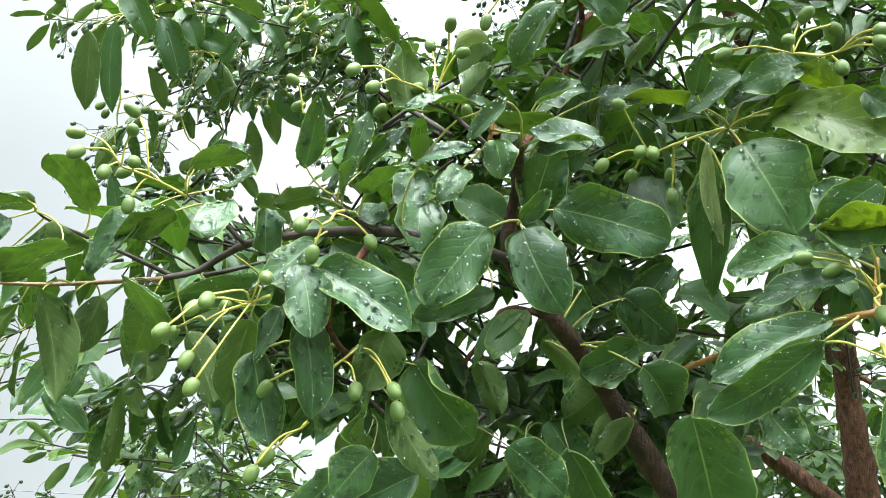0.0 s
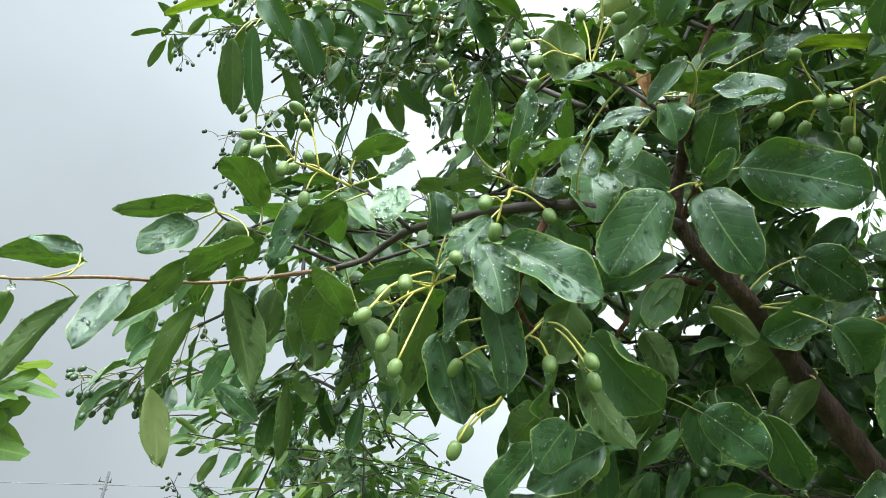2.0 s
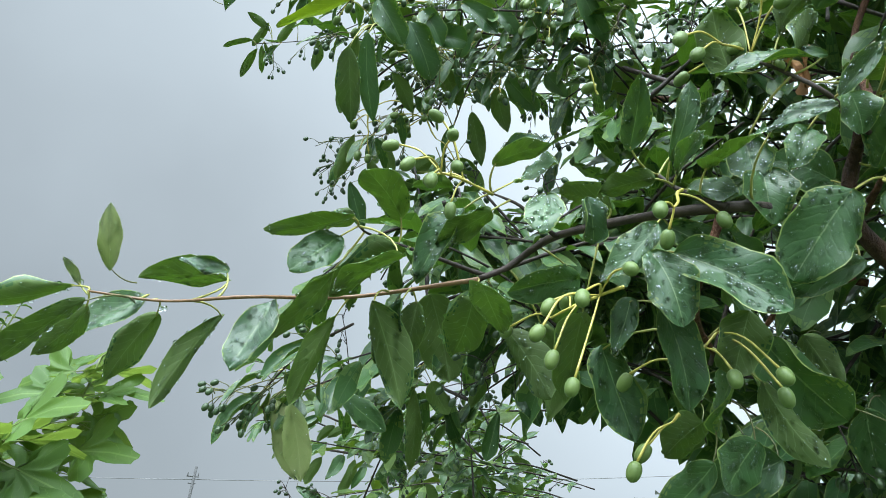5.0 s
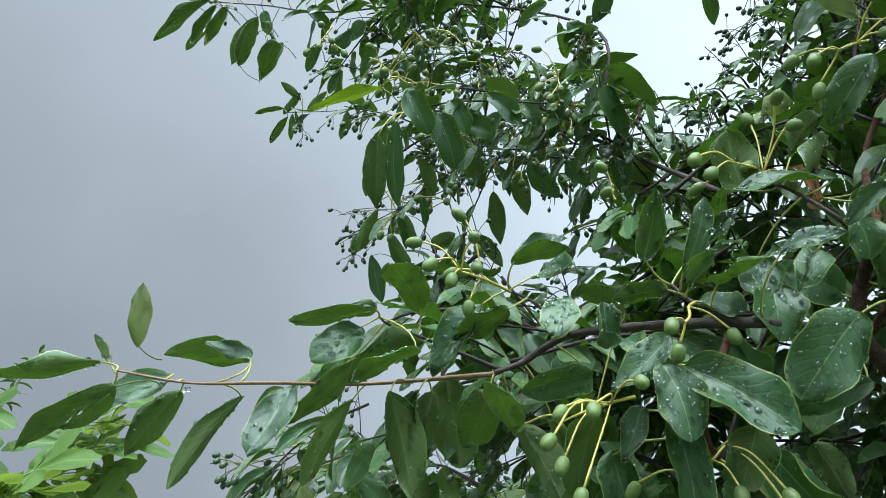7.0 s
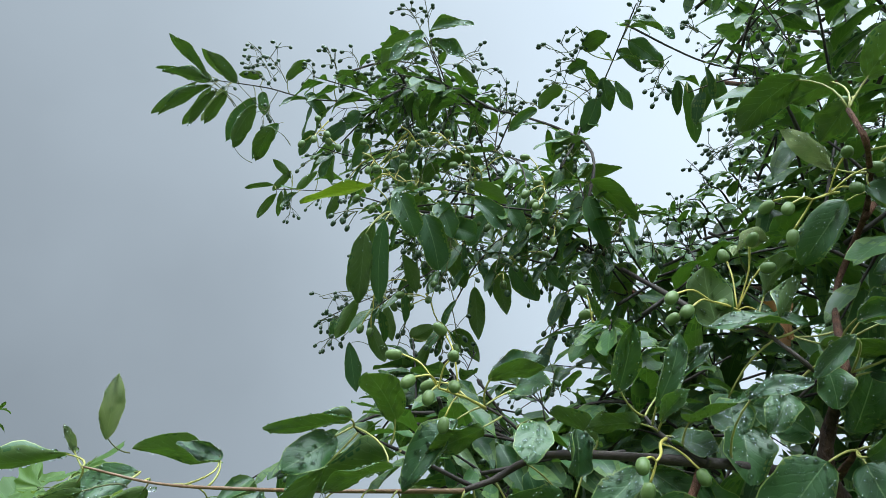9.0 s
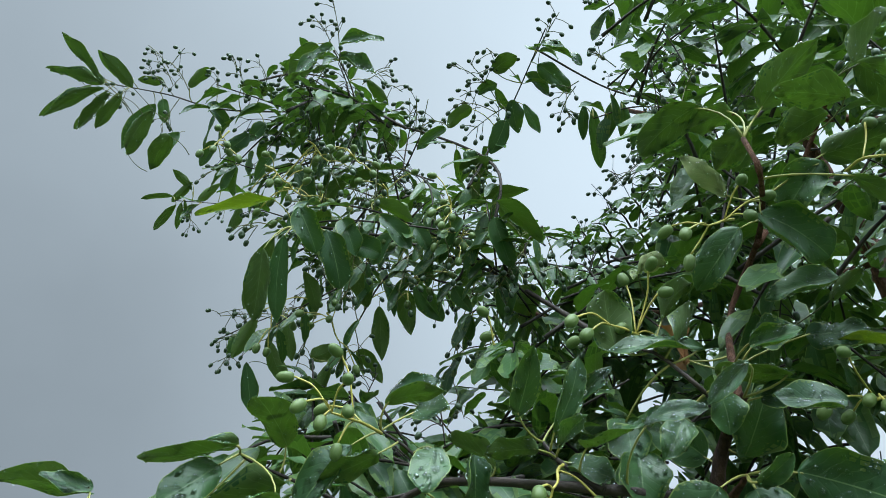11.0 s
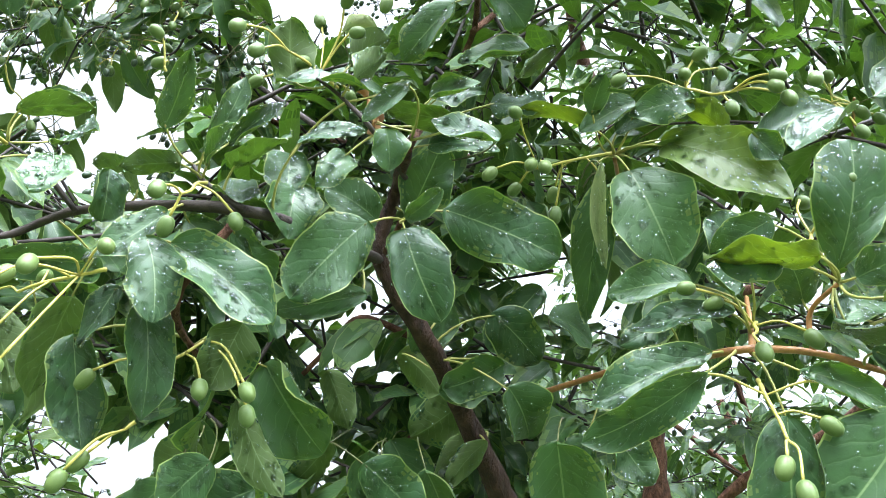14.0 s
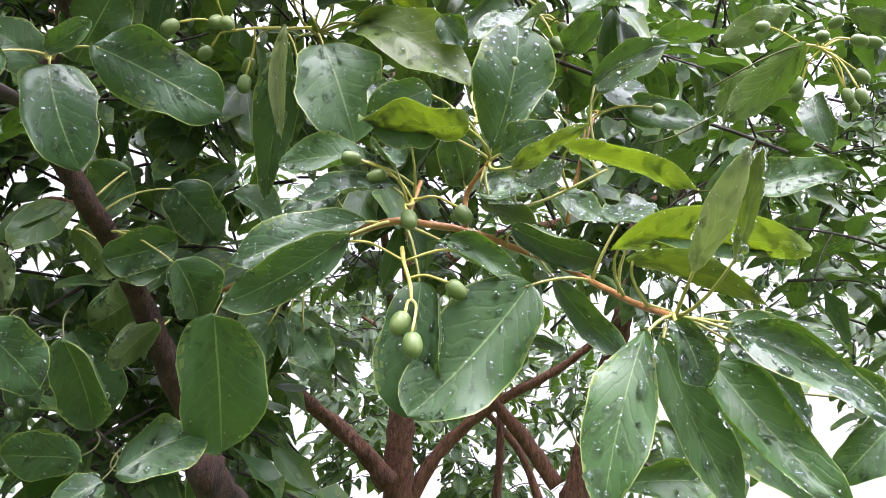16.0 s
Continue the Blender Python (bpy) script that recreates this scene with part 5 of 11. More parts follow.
spray([(-0.219, 0.976, 2.445), (-0.250, 1.322, 2.530), (-0.318, 1.332, 2.500), (-0.348, 1.353, 2.455)], 0.0014, 0.061, 4, near=True, narrow=.75, fruit=3, droop=1.35)
spray([(-0.456, 1.038, 2.728), (-0.368, 0.908, 2.572), (-0.349, 0.901, 2.456), (-0.398, 0.921, 2.408)], 0.0014, 0.065, 4, near=True, narrow=.75, fruit=3, droop=1.35)
spray([(-0.515, 0.868, 1.948), (-0.593, 0.898, 1.917), (-0.663, 0.932, 1.861)], .002, .08, 4, near=True, narrow=.65, fruit=1, droop=.5)
spray([(-0.495, 1.036, 1.975), (-0.577, 1.019, 1.922), (-0.630, 0.949, 1.867)], .002, .075, 4, near=True, narrow=.6, fruit=2, droop=.7)
spray([(-0.427, 1.107, 1.992), (-0.493, 1.097, 1.959), (-0.521, 1.105, 1.888)], .002, .08, 4, near=True, narrow=.6, fruit=2, droop=.7)
panicle((-1.059, 1.074, 2.977), 8, True, None, (-0.025, -0.049, 0.023))
panicle((-1.002, 1.060, 2.945), 6, True, None, (-0.030, -0.054, 0.025))
panicle((-0.822, 1.001, 2.855), 7, True, None, (-0.009, -0.056, 0.044))
panicle((-0.802, 1.017, 2.856), 5, True, None, (0.026, -0.045, 0.054))
panicle((-0.626, 0.918, 2.923), 9, True, None, (-0.028, -0.055, 0.030))
panicle((-0.613, 0.909, 2.923), 6, True, None, (-0.010, -0.067, 0.047))
panicle((-0.574, 0.983, 2.908), 6, True, None, (0.049, -0.017, 0.031))
panicle((-0.519, 0.964, 2.890), 4, True, None, (0.036, 0.015, -0.003))
panicle((-0.444, 1.009, 2.810), 7, True, None, (-0.003, -0.050, 0.046))
panicle((-0.440, 1.024, 2.777), 6, True, None, (0.045, -0.019, 0.030))
panicle((-0.280, 0.938, 2.829), 8, True, None, (-0.057, -0.057, 0.040))
panicle((-0.278, 0.944, 2.803), 8, True, None, (-0.070, -0.018, 0.006))
panicle((-0.220, 0.880, 2.880), 9, True, None, (0.044, -0.072, 0.056))
panicle((-0.162, 0.917, 2.815), 8, True, None, (0.023, 0.022, -0.020))
panicle((-0.065, 0.860, 2.851), 8, True, None, (-0.055, -0.021, 0.019))
panicle((0.020, 0.963, 2.773), 9, True, None, (-0.040, 0.012, -0.006))
panicle((0.024, 0.995, 2.745), 9, True, None, (-0.070, 0.030, -0.022))
panicle((-0.601, 0.874, 2.433), 6, True, None, (-0.042, -0.011, -0.014))
panicle((-0.666, 1.248, 2.491), 9, True, None, (-0.135, -0.038, -0.040))
panicle((-0.694, 1.349, 2.508), 9, True, None, (-0.152, -0.038, -0.055))
panicle((-0.717, 1.344, 2.502), 9, True, None, (-0.117, -0.006, -0.088))
panicle((-0.525, 1.139, 2.387), 7, True, None, (0.018, 0.034, -0.054))
panicle((-0.518, 0.964, 2.324), 6, True, None, (-0.020, 0.038, -0.081))
panicle((-0.611, 0.927, 1.902), 10, True, None, (-0.068, -0.019, -0.086))
panicle((-0.597, 0.936, 1.897), 8, True, None, (-0.098, -0.044, -0.048))
panicle((-0.612, 0.952, 1.893), 8, True, None, (-0.051, -0.015, -0.054))
panicle((-0.521, 1.204, 1.931), 7, True, None, (0.024, 0.022, -0.069))
panicle((-0.449, 1.219, 1.958), 8, True, None, (-0.024, 0.007, -0.057))
panicle((-0.809, 1.724, 2.050), 8, True, None, (0.058, 0.037, -0.070))

wood_part("twig", [(-1.058, 1.959, 1.962), (-0.989, 1.991, 1.964), (-0.925, 2.018, 1.964), (-0.808, 2.062, 1.966), (-0.688, 2.099, 1.968)], 0.0028, 0.004, bark_dark)
wood_part("twig", [(-1.013, 1.963, 2.054), (-0.962, 1.989, 2.041), (-0.904, 2.014, 2.035), (-0.813, 2.052, 2.012)], 0.0028, 0.004, bark_dark)
panicle((-1.071, 1.049, 3.005), 4, True, None, (-0.032, -0.056, 0.009))
panicle((-1.064, 1.042, 3.006), 4, True, None, (0.033, -0.028, 0.031))
panicle((-0.844, 0.969, 2.902), 4, True, None, (-0.005, -0.039, 0.016))
panicle((-0.779, 0.974, 2.900), 4, True, None, (-0.015, -0.038, 0.010))
panicle((-0.547, 0.948, 2.902), 4, True, None, (0.038, -0.012, 0.009))
panicle((-0.464, 1.028, 2.837), 4, True, None, (-0.001, -0.050, 0.032))
panicle((-0.433, 1.014, 2.759), 4, True, None, (0.018, -0.077, 0.064))
panicle((-0.317, 0.904, 2.848), 4, True, None, (-0.041, -0.026, 0.002))
panicle((-0.316, 0.917, 2.832), 4, True, None, (-0.034, -0.000, -0.019))
panicle((-0.359, 0.930, 2.740), 4, True, None, (-0.030, -0.018, -0.004))
panicle((-0.134, 0.894, 2.833), 4, True, None, (-0.022, 0.025, -0.035))
panicle((-0.129, 0.886, 2.839), 4, True, None, (-0.035, 0.019, -0.029))
panicle((-0.019, 0.891, 2.827), 4, True, None, (0.011, 0.019, -0.031))
panicle((0.016, 0.946, 2.786), 4, True, None, (-0.036, 0.018, -0.027))
panicle((0.013, 0.988, 2.758), 4, True, None, (-0.056, 0.034, -0.042))
panicle((-0.819, 1.403, 2.592), 4, True, None, (-0.077, -0.026, -0.039))
panicle((-0.838, 1.425, 2.539), 4, True, None, (-0.053, -0.013, -0.044))
panicle((-0.843, 1.437, 2.514), 4, True, None, (-0.035, 0.005, -0.066))
panicle((-0.715, 0.958, 2.921), 4, True, None, (-0.031, 0.003, -0.032))
panicle((-0.691, 1.017, 2.924), 4, True, None, (0.022, -0.034, 0.025))

# the leaves of these branches that stand against the sky
leaf_on((-1.2319, 1.0329, 2.9659), (-1.2860, 0.9466, 2.9905), 0.0286, (-0.55, 0.53, 0.64), drops=25)
leaf_on((-1.1608, 1.0804, 2.9822), (-1.2260, 1.0001, 2.9987), 0.0357, (-0.52, 0.56, 0.65), drops=25)
leaf_on((-1.2611, 1.0280, 2.9447), (-1.3164, 0.9954, 2.9223), 0.0171, (-0.36, -0.03, 0.93), drops=25)
leaf_on((-1.2154, 1.0540, 2.9613), (-1.2743, 1.0250, 2.9355), 0.0249, (-0.39, -0.04, 0.92), drops=25)
leaf_on((-1.2386, 1.0549, 2.9405), (-1.3298, 1.0682, 2.8412), 0.0342, (-0.70, 0.25, 0.67), drops=25)
leaf_on((-1.2102, 1.0742, 2.9475), (-1.2715, 1.1149, 2.8524), 0.0342, (-0.74, 0.30, 0.60), drops=25)
leaf_on((-1.1848, 1.0880, 2.9624), (-1.2336, 1.1233, 2.8728), 0.0302, (0.44, -0.73, -0.53), pale=True, drops=25)
leaf_on((-1.1225, 1.1327, 2.9701), (-1.1838, 1.1796, 2.8591), 0.0482, (0.25, -0.83, -0.49), drops=25)
leaf_on((-1.0745, 1.1963, 2.9438), (-1.1287, 1.2326, 2.8485), 0.0457, (0.23, -0.86, -0.46), drops=25)
leaf_on((-1.1034, 1.0962, 3.0115), (-1.1544, 1.0759, 2.9913), 0.0275, (-0.41, 0.13, 0.90), drops=25)
leaf_on((-1.1074, 1.1283, 2.9856), (-1.1010, 1.1663, 2.9412), 0.0339, (0.61, -0.64, -0.46), drops=25)
leaf_on((-1.1823, 1.4462, 2.9459), (-1.2545, 1.4235, 2.9111), 0.0229, (-0.48, 0.25, 0.84), drops=25)
leaf_on((-1.1406, 1.4348, 2.9927), (-1.1863, 1.4548, 2.9321), 0.0295, (-0.57, 0.55, 0.61), drops=25)
leaf_on((-1.1751, 1.4631, 2.9312), (-1.2217, 1.4889, 2.8570), 0.0282, (-0.59, 0.57, 0.57), drops=25)
leaf_on((-1.1640, 1.4632, 2.9402), (-1.1707, 1.5062, 2.8794), 0.0251, (-0.46, 0.70, 0.55), drops=25)
leaf_on((-1.1571, 1.4597, 2.9501), (-1.1432, 1.5028, 2.9070), 0.0198, (-0.45, 0.70, 0.55), drops=25)
leaf_on((-1.1405, 1.4494, 2.9757), (-1.1881, 1.3965, 2.9994), 0.0251, (-0.46, 0.67, 0.58), drops=25)
leaf_on((-0.5588, 0.7699, 2.4030), (-0.6615, 0.7562, 2.3501), 0.0296, (-0.46, 0.02, 0.89), vivid=True, drops=25)
leaf_on((-1.0239, 1.5108, 2.9862), (-1.0453, 1.5541, 2.9156), 0.0376, (-0.24, 0.79, 0.56), drops=25)
leaf_on((-1.0747, 1.4573, 3.0149), (-1.1287, 1.4741, 2.9550), 0.0349, (-0.53, 0.56, 0.64), drops=25)
leaf_on((-0.5302, 0.7504, 2.3192), (-0.5586, 0.7996, 2.2274), 0.0322, (-0.58, 0.63, 0.52), drops=25)
leaf_on((-0.5149, 0.7456, 2.3183), (-0.5099, 0.8073, 2.2143), 0.0327, (0.64, -0.68, -0.37), drops=25)
leaf_on((-0.4922, 0.7077, 2.3399), (-0.4620, 0.7456, 2.2933), 0.0436, (0.59, -0.77, -0.24), drops=25)
leaf_on((-0.4627, 0.7547, 2.3407), (-0.4347, 0.8009, 2.2759), 0.0501, (0.61, -0.75, -0.27), drops=25)
leaf_on((-0.4546, 0.7808, 2.3834), (-0.4291, 0.8116, 2.3407), 0.0372, (0.55, -0.80, -0.25), drops=25)
leaf_on((-0.4414, 0.8236, 2.3705), (-0.3999, 0.8311, 2.3635), 0.0406, (0.13, -0.96, -0.25), form="broad", drops=25)
leaf_on((-0.4130, 0.8190, 2.4281), (-0.3614, 0.8508, 2.3916), 0.0368, (0.39, -0.89, -0.22), drops=25)
leaf_on((-0.3739, 0.8719, 2.4575), (-0.3439, 0.8934, 2.4252), 0.0311, (0.34, -0.90, -0.28), drops=25)
leaf_on((-0.3005, 0.8875, 2.4903), (-0.3279, 0.9262, 2.4212), 0.0405, (-0.08, -0.88, -0.46), drops=25)
leaf_on((-0.2482, 0.8832, 2.4938), (-0.2115, 0.9267, 2.4290), 0.0422, (0.26, -0.86, -0.43), drops=25)
leaf_on((-0.2804, 0.9502, 2.5898), (-0.2006, 0.9399, 2.6095), 0.0358, (-0.22, 0.15, 0.96), drops=25)
leaf_on((-0.2629, 1.0087, 2.6391), (-0.1687, 1.0581, 2.5863), 0.0456, (0.16, 0.56, 0.81), drops=25)
leaf_on((-0.3016, 0.9513, 2.4986), (-0.2891, 0.9700, 2.4630), 0.0400, (0.53, -0.82, -0.24), form="broad", drops=25)
leaf_on((-0.3752, 1.0042, 2.4318), (-0.3225, 1.0354, 2.3839), 0.0458, (0.21, -0.91, -0.36), drops=25)
leaf_on((-0.3096, 0.9937, 2.4292), (-0.2743, 1.0124, 2.3936), 0.0294, (0.14, -0.93, -0.35), drops=25)
leaf_on((-0.4049, 1.0565, 2.4537), (-0.3857, 1.1014, 2.3889), 0.0376, (-0.01, 0.82, 0.57), drops=25)
leaf_on((-0.4796, 1.1923, 2.5000), (-0.4630, 1.2489, 2.4105), 0.0425, (0.05, 0.84, 0.54), drops=25)
leaf_on((-0.5239, 1.2702, 2.4395), (-0.4663, 1.3097, 2.3924), 0.0438, (-0.03, 0.78, 0.62), drops=25)
leaf_on((-0.5863, 1.1957, 2.3712), (-0.5425, 1.1932, 2.4022), 0.0363, (-0.36, 0.74, 0.57), drops=25)
leaf_on((-0.6656, 1.1598, 2.3815), (-0.6272, 1.2070, 2.3203), 0.0393, (-0.10, 0.82, 0.56), drops=25)
leaf_on((-0.6982, 1.1740, 2.3380), (-0.6709, 1.2158, 2.2538), 0.0363, (0.49, -0.83, -0.26), drops=25)
leaf_on((-0.6370, 1.1508, 2.4177), (-0.6184, 1.1912, 2.3579), 0.0272, (-0.16, 0.84, 0.52), drops=25)
leaf_on((-0.6868, 1.1305, 2.4165), (-0.7217, 1.1599, 2.3354), 0.0370, (-0.58, 0.66, 0.49), drops=25)
leaf_on((-0.5464, 1.2073, 2.3740), (-0.5698, 1.2330, 2.3075), 0.0370, (-0.50, 0.73, 0.46), drops=25)
leaf_on((-0.6734, 0.9195, 2.9557), (-0.7259, 0.9712, 2.8892), 0.0510, (-0.46, 0.49, 0.74), drops=25)
leaf_on((-0.5629, 0.9715, 2.9119), (-0.5165, 1.0172, 2.8864), 0.0314, (0.02, 0.47, 0.88), drops=25)
leaf_on((-0.8284, 0.9757, 2.8778), (-0.7676, 1.0014, 2.8880), 0.0381, (-0.27, 0.27, 0.92), drops=25)
leaf_on((-0.6057, 1.0720, 2.9356), (-0.5490, 1.1088, 2.9207), 0.0304, (-0.05, 0.45, 0.89), drops=25)
leaf_on((-0.5278, 1.1632, 2.9515), (-0.5710, 1.1887, 2.8998), 0.0415, (0.09, -0.86, -0.50), drops=25)
leaf_on((-0.6424, 1.1648, 2.9783), (-0.6081, 1.2210, 2.9228), 0.0341, (0.45, -0.75, -0.49), drops=25)
leaf_on((-0.3248, 0.9239, 2.6285), (-0.2672, 0.9129, 2.6490), 0.0339, (-0.25, 0.37, 0.90), drops=25)
leaf_on((-0.2560, 0.9087, 2.7463), (-0.2786, 0.9465, 2.6956), 0.0376, (-0.12, -0.82, -0.56), drops=25)
leaf_on((-0.2523, 0.9258, 2.8223), (-0.2343, 0.9668, 2.7750), 0.0348, (0.28, -0.78, -0.57), drops=25)
leaf_on((-0.2284, 0.9217, 2.8082), (-0.1927, 0.9563, 2.7673), 0.0252, (0.19, -0.83, -0.53), drops=25)
leaf_on((-0.2288, 0.8990, 2.8691), (-0.1811, 0.9264, 2.8376), 0.0361, (0.17, -0.86, -0.49), drops=25)
leaf_on((-0.2085, 0.8772, 2.8706), (-0.1432, 0.9104, 2.8339), 0.0430, (0.15, -0.85, -0.51), drops=25)
leaf_on((-0.2935, 0.8963, 2.8676), (-0.2489, 0.8755, 2.8890), 0.0400, (-0.22, 0.43, 0.88), drops=25)
leaf_on((-0.0994, 0.9389, 2.8292), (-0.0737, 1.0151, 2.7432), 0.0321, (0.11, -0.76, -0.64), drops=25)
leaf_on((-0.1160, 0.9248, 2.8196), (-0.1117, 0.9681, 2.7683), 0.0226, (0.14, -0.76, -0.63), drops=25)
leaf_on((-0.0670, 0.9253, 2.8287), (-0.0681, 0.9716, 2.7752), 0.0251, (-0.23, -0.74, -0.63), drops=25)
leaf_on((-0.0481, 0.9206, 2.8291), (-0.0435, 0.9635, 2.7785), 0.0250, (0.10, -0.76, -0.64), drops=25)
leaf_on((-0.3716, 0.9526, 2.7626), (-0.4210, 0.9730, 2.7193), 0.0331, (0.01, -0.90, -0.44), drops=25)
leaf_on((-0.3985, 0.8666, 2.4310), (-0.4250, 0.8858, 2.3819), 0.0318, (0.05, -0.92, -0.39), drops=25)
leaf_on((-0.2211, 0.9612, 2.4678), (-0.2179, 0.9821, 2.4253), 0.0451, (0.22, -0.88, -0.42), form="broad", drops=25)
leaf_on((-0.1785, 1.0023, 2.4537), (-0.1877, 1.0444, 2.3896), 0.0497, (-0.20, 0.81, 0.56), drops=25)
leaf_on((-0.2116, 0.9845, 2.4621), (-0.2198, 1.0256, 2.3863), 0.0394, (-0.11, -0.88, -0.46), drops=25)
leaf_on((-0.3421, 0.9371, 2.4365), (-0.3182, 0.9195, 2.4655), 0.0341, (-0.41, 0.59, 0.69), drops=25)
leaf_on((-0.7716, 0.9860, 2.7456), (-0.8113, 0.9956, 2.6981), 0.0347, (0.31, -0.85, -0.43), drops=25)
leaf_on((-0.6795, 0.9404, 2.6559), (-0.7085, 0.9638, 2.6005), 0.0321, (0.20, -0.86, -0.47), drops=25)
leaf_on((-0.7119, 1.0982, 2.9307), (-0.6599, 1.1355, 2.9055), 0.0468, (0.37, -0.81, -0.45), drops=25)
leaf_on((-0.6060, 0.9039, 2.5805), (-0.5734, 0.9386, 2.5445), 0.0364, (0.44, -0.81, -0.38), drops=25)
leaf_on((-0.5138, 0.8911, 2.5581), (-0.5460, 0.9116, 2.5200), 0.0362, (-0.52, 0.48, 0.70), drops=25)
leaf_on((-0.4357, 0.8304, 2.4634), (-0.3687, 0.8587, 2.4516), 0.0320, (-0.04, 0.46, 0.89), drops=25)
leaf_on((-0.5840, 1.1230, 2.7418), (-0.5323, 1.1056, 2.7811), 0.0406, (-0.47, 0.38, 0.79), drops=25)
leaf_on((-0.3201, 0.9114, 2.6632), (-0.2886, 0.9250, 2.6426), 0.0320, (0.11, -0.90, -0.42), drops=25)
leaf_on((-0.3227, 0.9104, 2.7781), (-0.3650, 0.9366, 2.7459), 0.0295, (-0.31, 0.50, 0.81), drops=25)
leaf_on((-0.3196, 0.9290, 2.8376), (-0.2826, 0.9107, 2.8477), 0.0305, (-0.19, -0.74, -0.65), drops=25)
leaf_on((-0.9823, 1.0287, 2.9215), (-0.9397, 1.0095, 2.9661), 0.0370, (-0.58, 0.38, 0.72), drops=25)
leaf_on((-0.9049, 1.0106, 2.8556), (-0.8634, 1.0531, 2.8290), 0.0378, (0.51, -0.76, -0.41), drops=25)
leaf_on((-0.8843, 1.0639, 2.7957), (-0.9093, 1.0872, 2.7403), 0.0348, (0.26, -0.84, -0.47), drops=25)
leaf_on((-0.7723, 1.0265, 2.8200), (-0.8035, 1.0412, 2.7749), 0.0338, (0.26, -0.85, -0.46), drops=25)
leaf_on((-0.5167, 0.8567, 2.3382), (-0.4919, 0.8961, 2.2920), 0.0274, (-0.06, 0.78, 0.63), drops=25)
leaf_on((-0.4734, 0.9399, 2.4126), (-0.4417, 0.9825, 2.3631), 0.0336, (-0.01, 0.76, 0.65), drops=25)
leaf_on((-1.0490, 1.9612, 1.9769), (-1.1164, 1.9190, 2.0202), 0.0283, (-0.35, 0.88, 0.31), drops=25)
leaf_on((-1.0596, 1.9583, 1.9634), (-1.1412, 1.9178, 1.9544), 0.0171, (-0.36, 0.56, 0.74), drops=25)
leaf_on((-1.0575, 1.9603, 1.9578), (-1.1029, 1.9428, 1.9243), 0.0227, (-0.57, 0.71, 0.41), drops=25)
leaf_on((-0.9973, 1.9885, 1.9843), (-1.0494, 1.9627, 1.9392), 0.0296, (0.30, -0.94, 0.19), drops=25)
leaf_on((-1.0036, 1.9876, 1.9454), (-1.0384, 1.9821, 1.8672), 0.0356, (-0.61, 0.76, 0.22), drops=25)
leaf_on((-0.9529, 2.0125, 1.9566), (-0.9888, 1.9981, 1.8867), 0.0401, (0.15, -0.98, 0.13), drops=25)
leaf_on((-0.9208, 2.0222, 1.9514), (-0.9532, 2.0221, 1.8501), 0.0373, (-0.59, 0.78, 0.19), drops=25)
leaf_on((-0.8939, 2.0383, 1.9440), (-0.9220, 2.0284, 1.8696), 0.0288, (0.17, -0.98, 0.07), drops=25)
leaf_on((-0.9796, 1.9835, 2.0293), (-1.0219, 1.9733, 1.9811), 0.0288, (-0.56, 0.76, 0.33), drops=25)
leaf_on((-0.9386, 2.0002, 2.0340), (-0.9970, 1.9822, 1.9953), 0.0254, (-0.49, 0.78, 0.38), drops=25)
leaf_on((-0.9311, 2.0082, 2.0316), (-0.9700, 1.9941, 1.9703), 0.0288, (0.24, -0.97, 0.07), drops=25)
leaf_on((-1.0192, 1.9646, 2.0555), (-1.0800, 1.9351, 2.0107), 0.0221, (0.38, -0.92, 0.09), drops=25)
leaf_on((-1.0081, 1.9648, 2.0578), (-1.0568, 1.9517, 2.0081), 0.0187, (-0.56, 0.75, 0.35), drops=25)
leaf_on((-1.0073, 1.9638, 2.0639), (-1.0653, 1.9243, 2.1139), 0.0344, (-0.42, 0.88, 0.21), drops=25)
leaf_on((-1.0220, 1.9555, 2.0705), (-1.0730, 1.9343, 2.0544), 0.0221, (-0.46, 0.78, 0.43), drops=25)
leaf_on((-1.0591, 1.9776, 1.8591), (-0.9780, 2.0100, 1.8202), 0.0418, (0.46, -0.85, 0.26), drops=25)
leaf_on((-0.8429, 2.0550, 1.9598), (-0.8605, 2.0546, 1.8469), 0.0390, (0.10, -0.99, -0.01), drops=25)
leaf_on((-0.8304, 2.0582, 1.9674), (-0.8292, 2.0599, 1.8992), 0.0441, (0.56, -0.83, -0.01), drops=25)
leaf_on((-0.7429, 2.0868, 1.9417), (-0.7774, 2.0862, 1.8606), 0.0458, (-0.51, 0.83, 0.21), drops=25)
leaf_on((-0.8243, 2.0589, 1.9495), (-0.7860, 2.0755, 1.9245), 0.0356, (-0.17, 0.92, 0.35), drops=25)
leaf_on((-0.8654, 2.0399, 1.9754), (-0.9555, 2.0032, 1.9792), 0.0470, (-0.29, 0.78, 0.56), drops=25)
leaf_on((-0.3246, 0.9061, 1.8545), (-0.3346, 0.9075, 1.7950), 0.0273, (0.09, -0.99, -0.04), drops=25)
leaf_on((-0.5723, 2.1176, 2.0274), (-0.6377, 2.1084, 1.9915), 0.0227, (-0.36, 0.81, 0.45), drops=25)
leaf_on((-0.5096, 2.1425, 1.9555), (-0.4709, 2.1555, 1.9118), 0.0373, (0.02, 0.95, 0.30), drops=25)
leaf_on((-0.5053, 2.1350, 2.0071), (-0.4370, 2.1539, 1.9627), 0.0339, (-0.02, 0.93, 0.37), drops=25)
leaf_on((-0.4036, 0.8722, 1.8788), (-0.3813, 0.8886, 1.8434), 0.0316, (-0.16, 0.93, 0.33), drops=25)
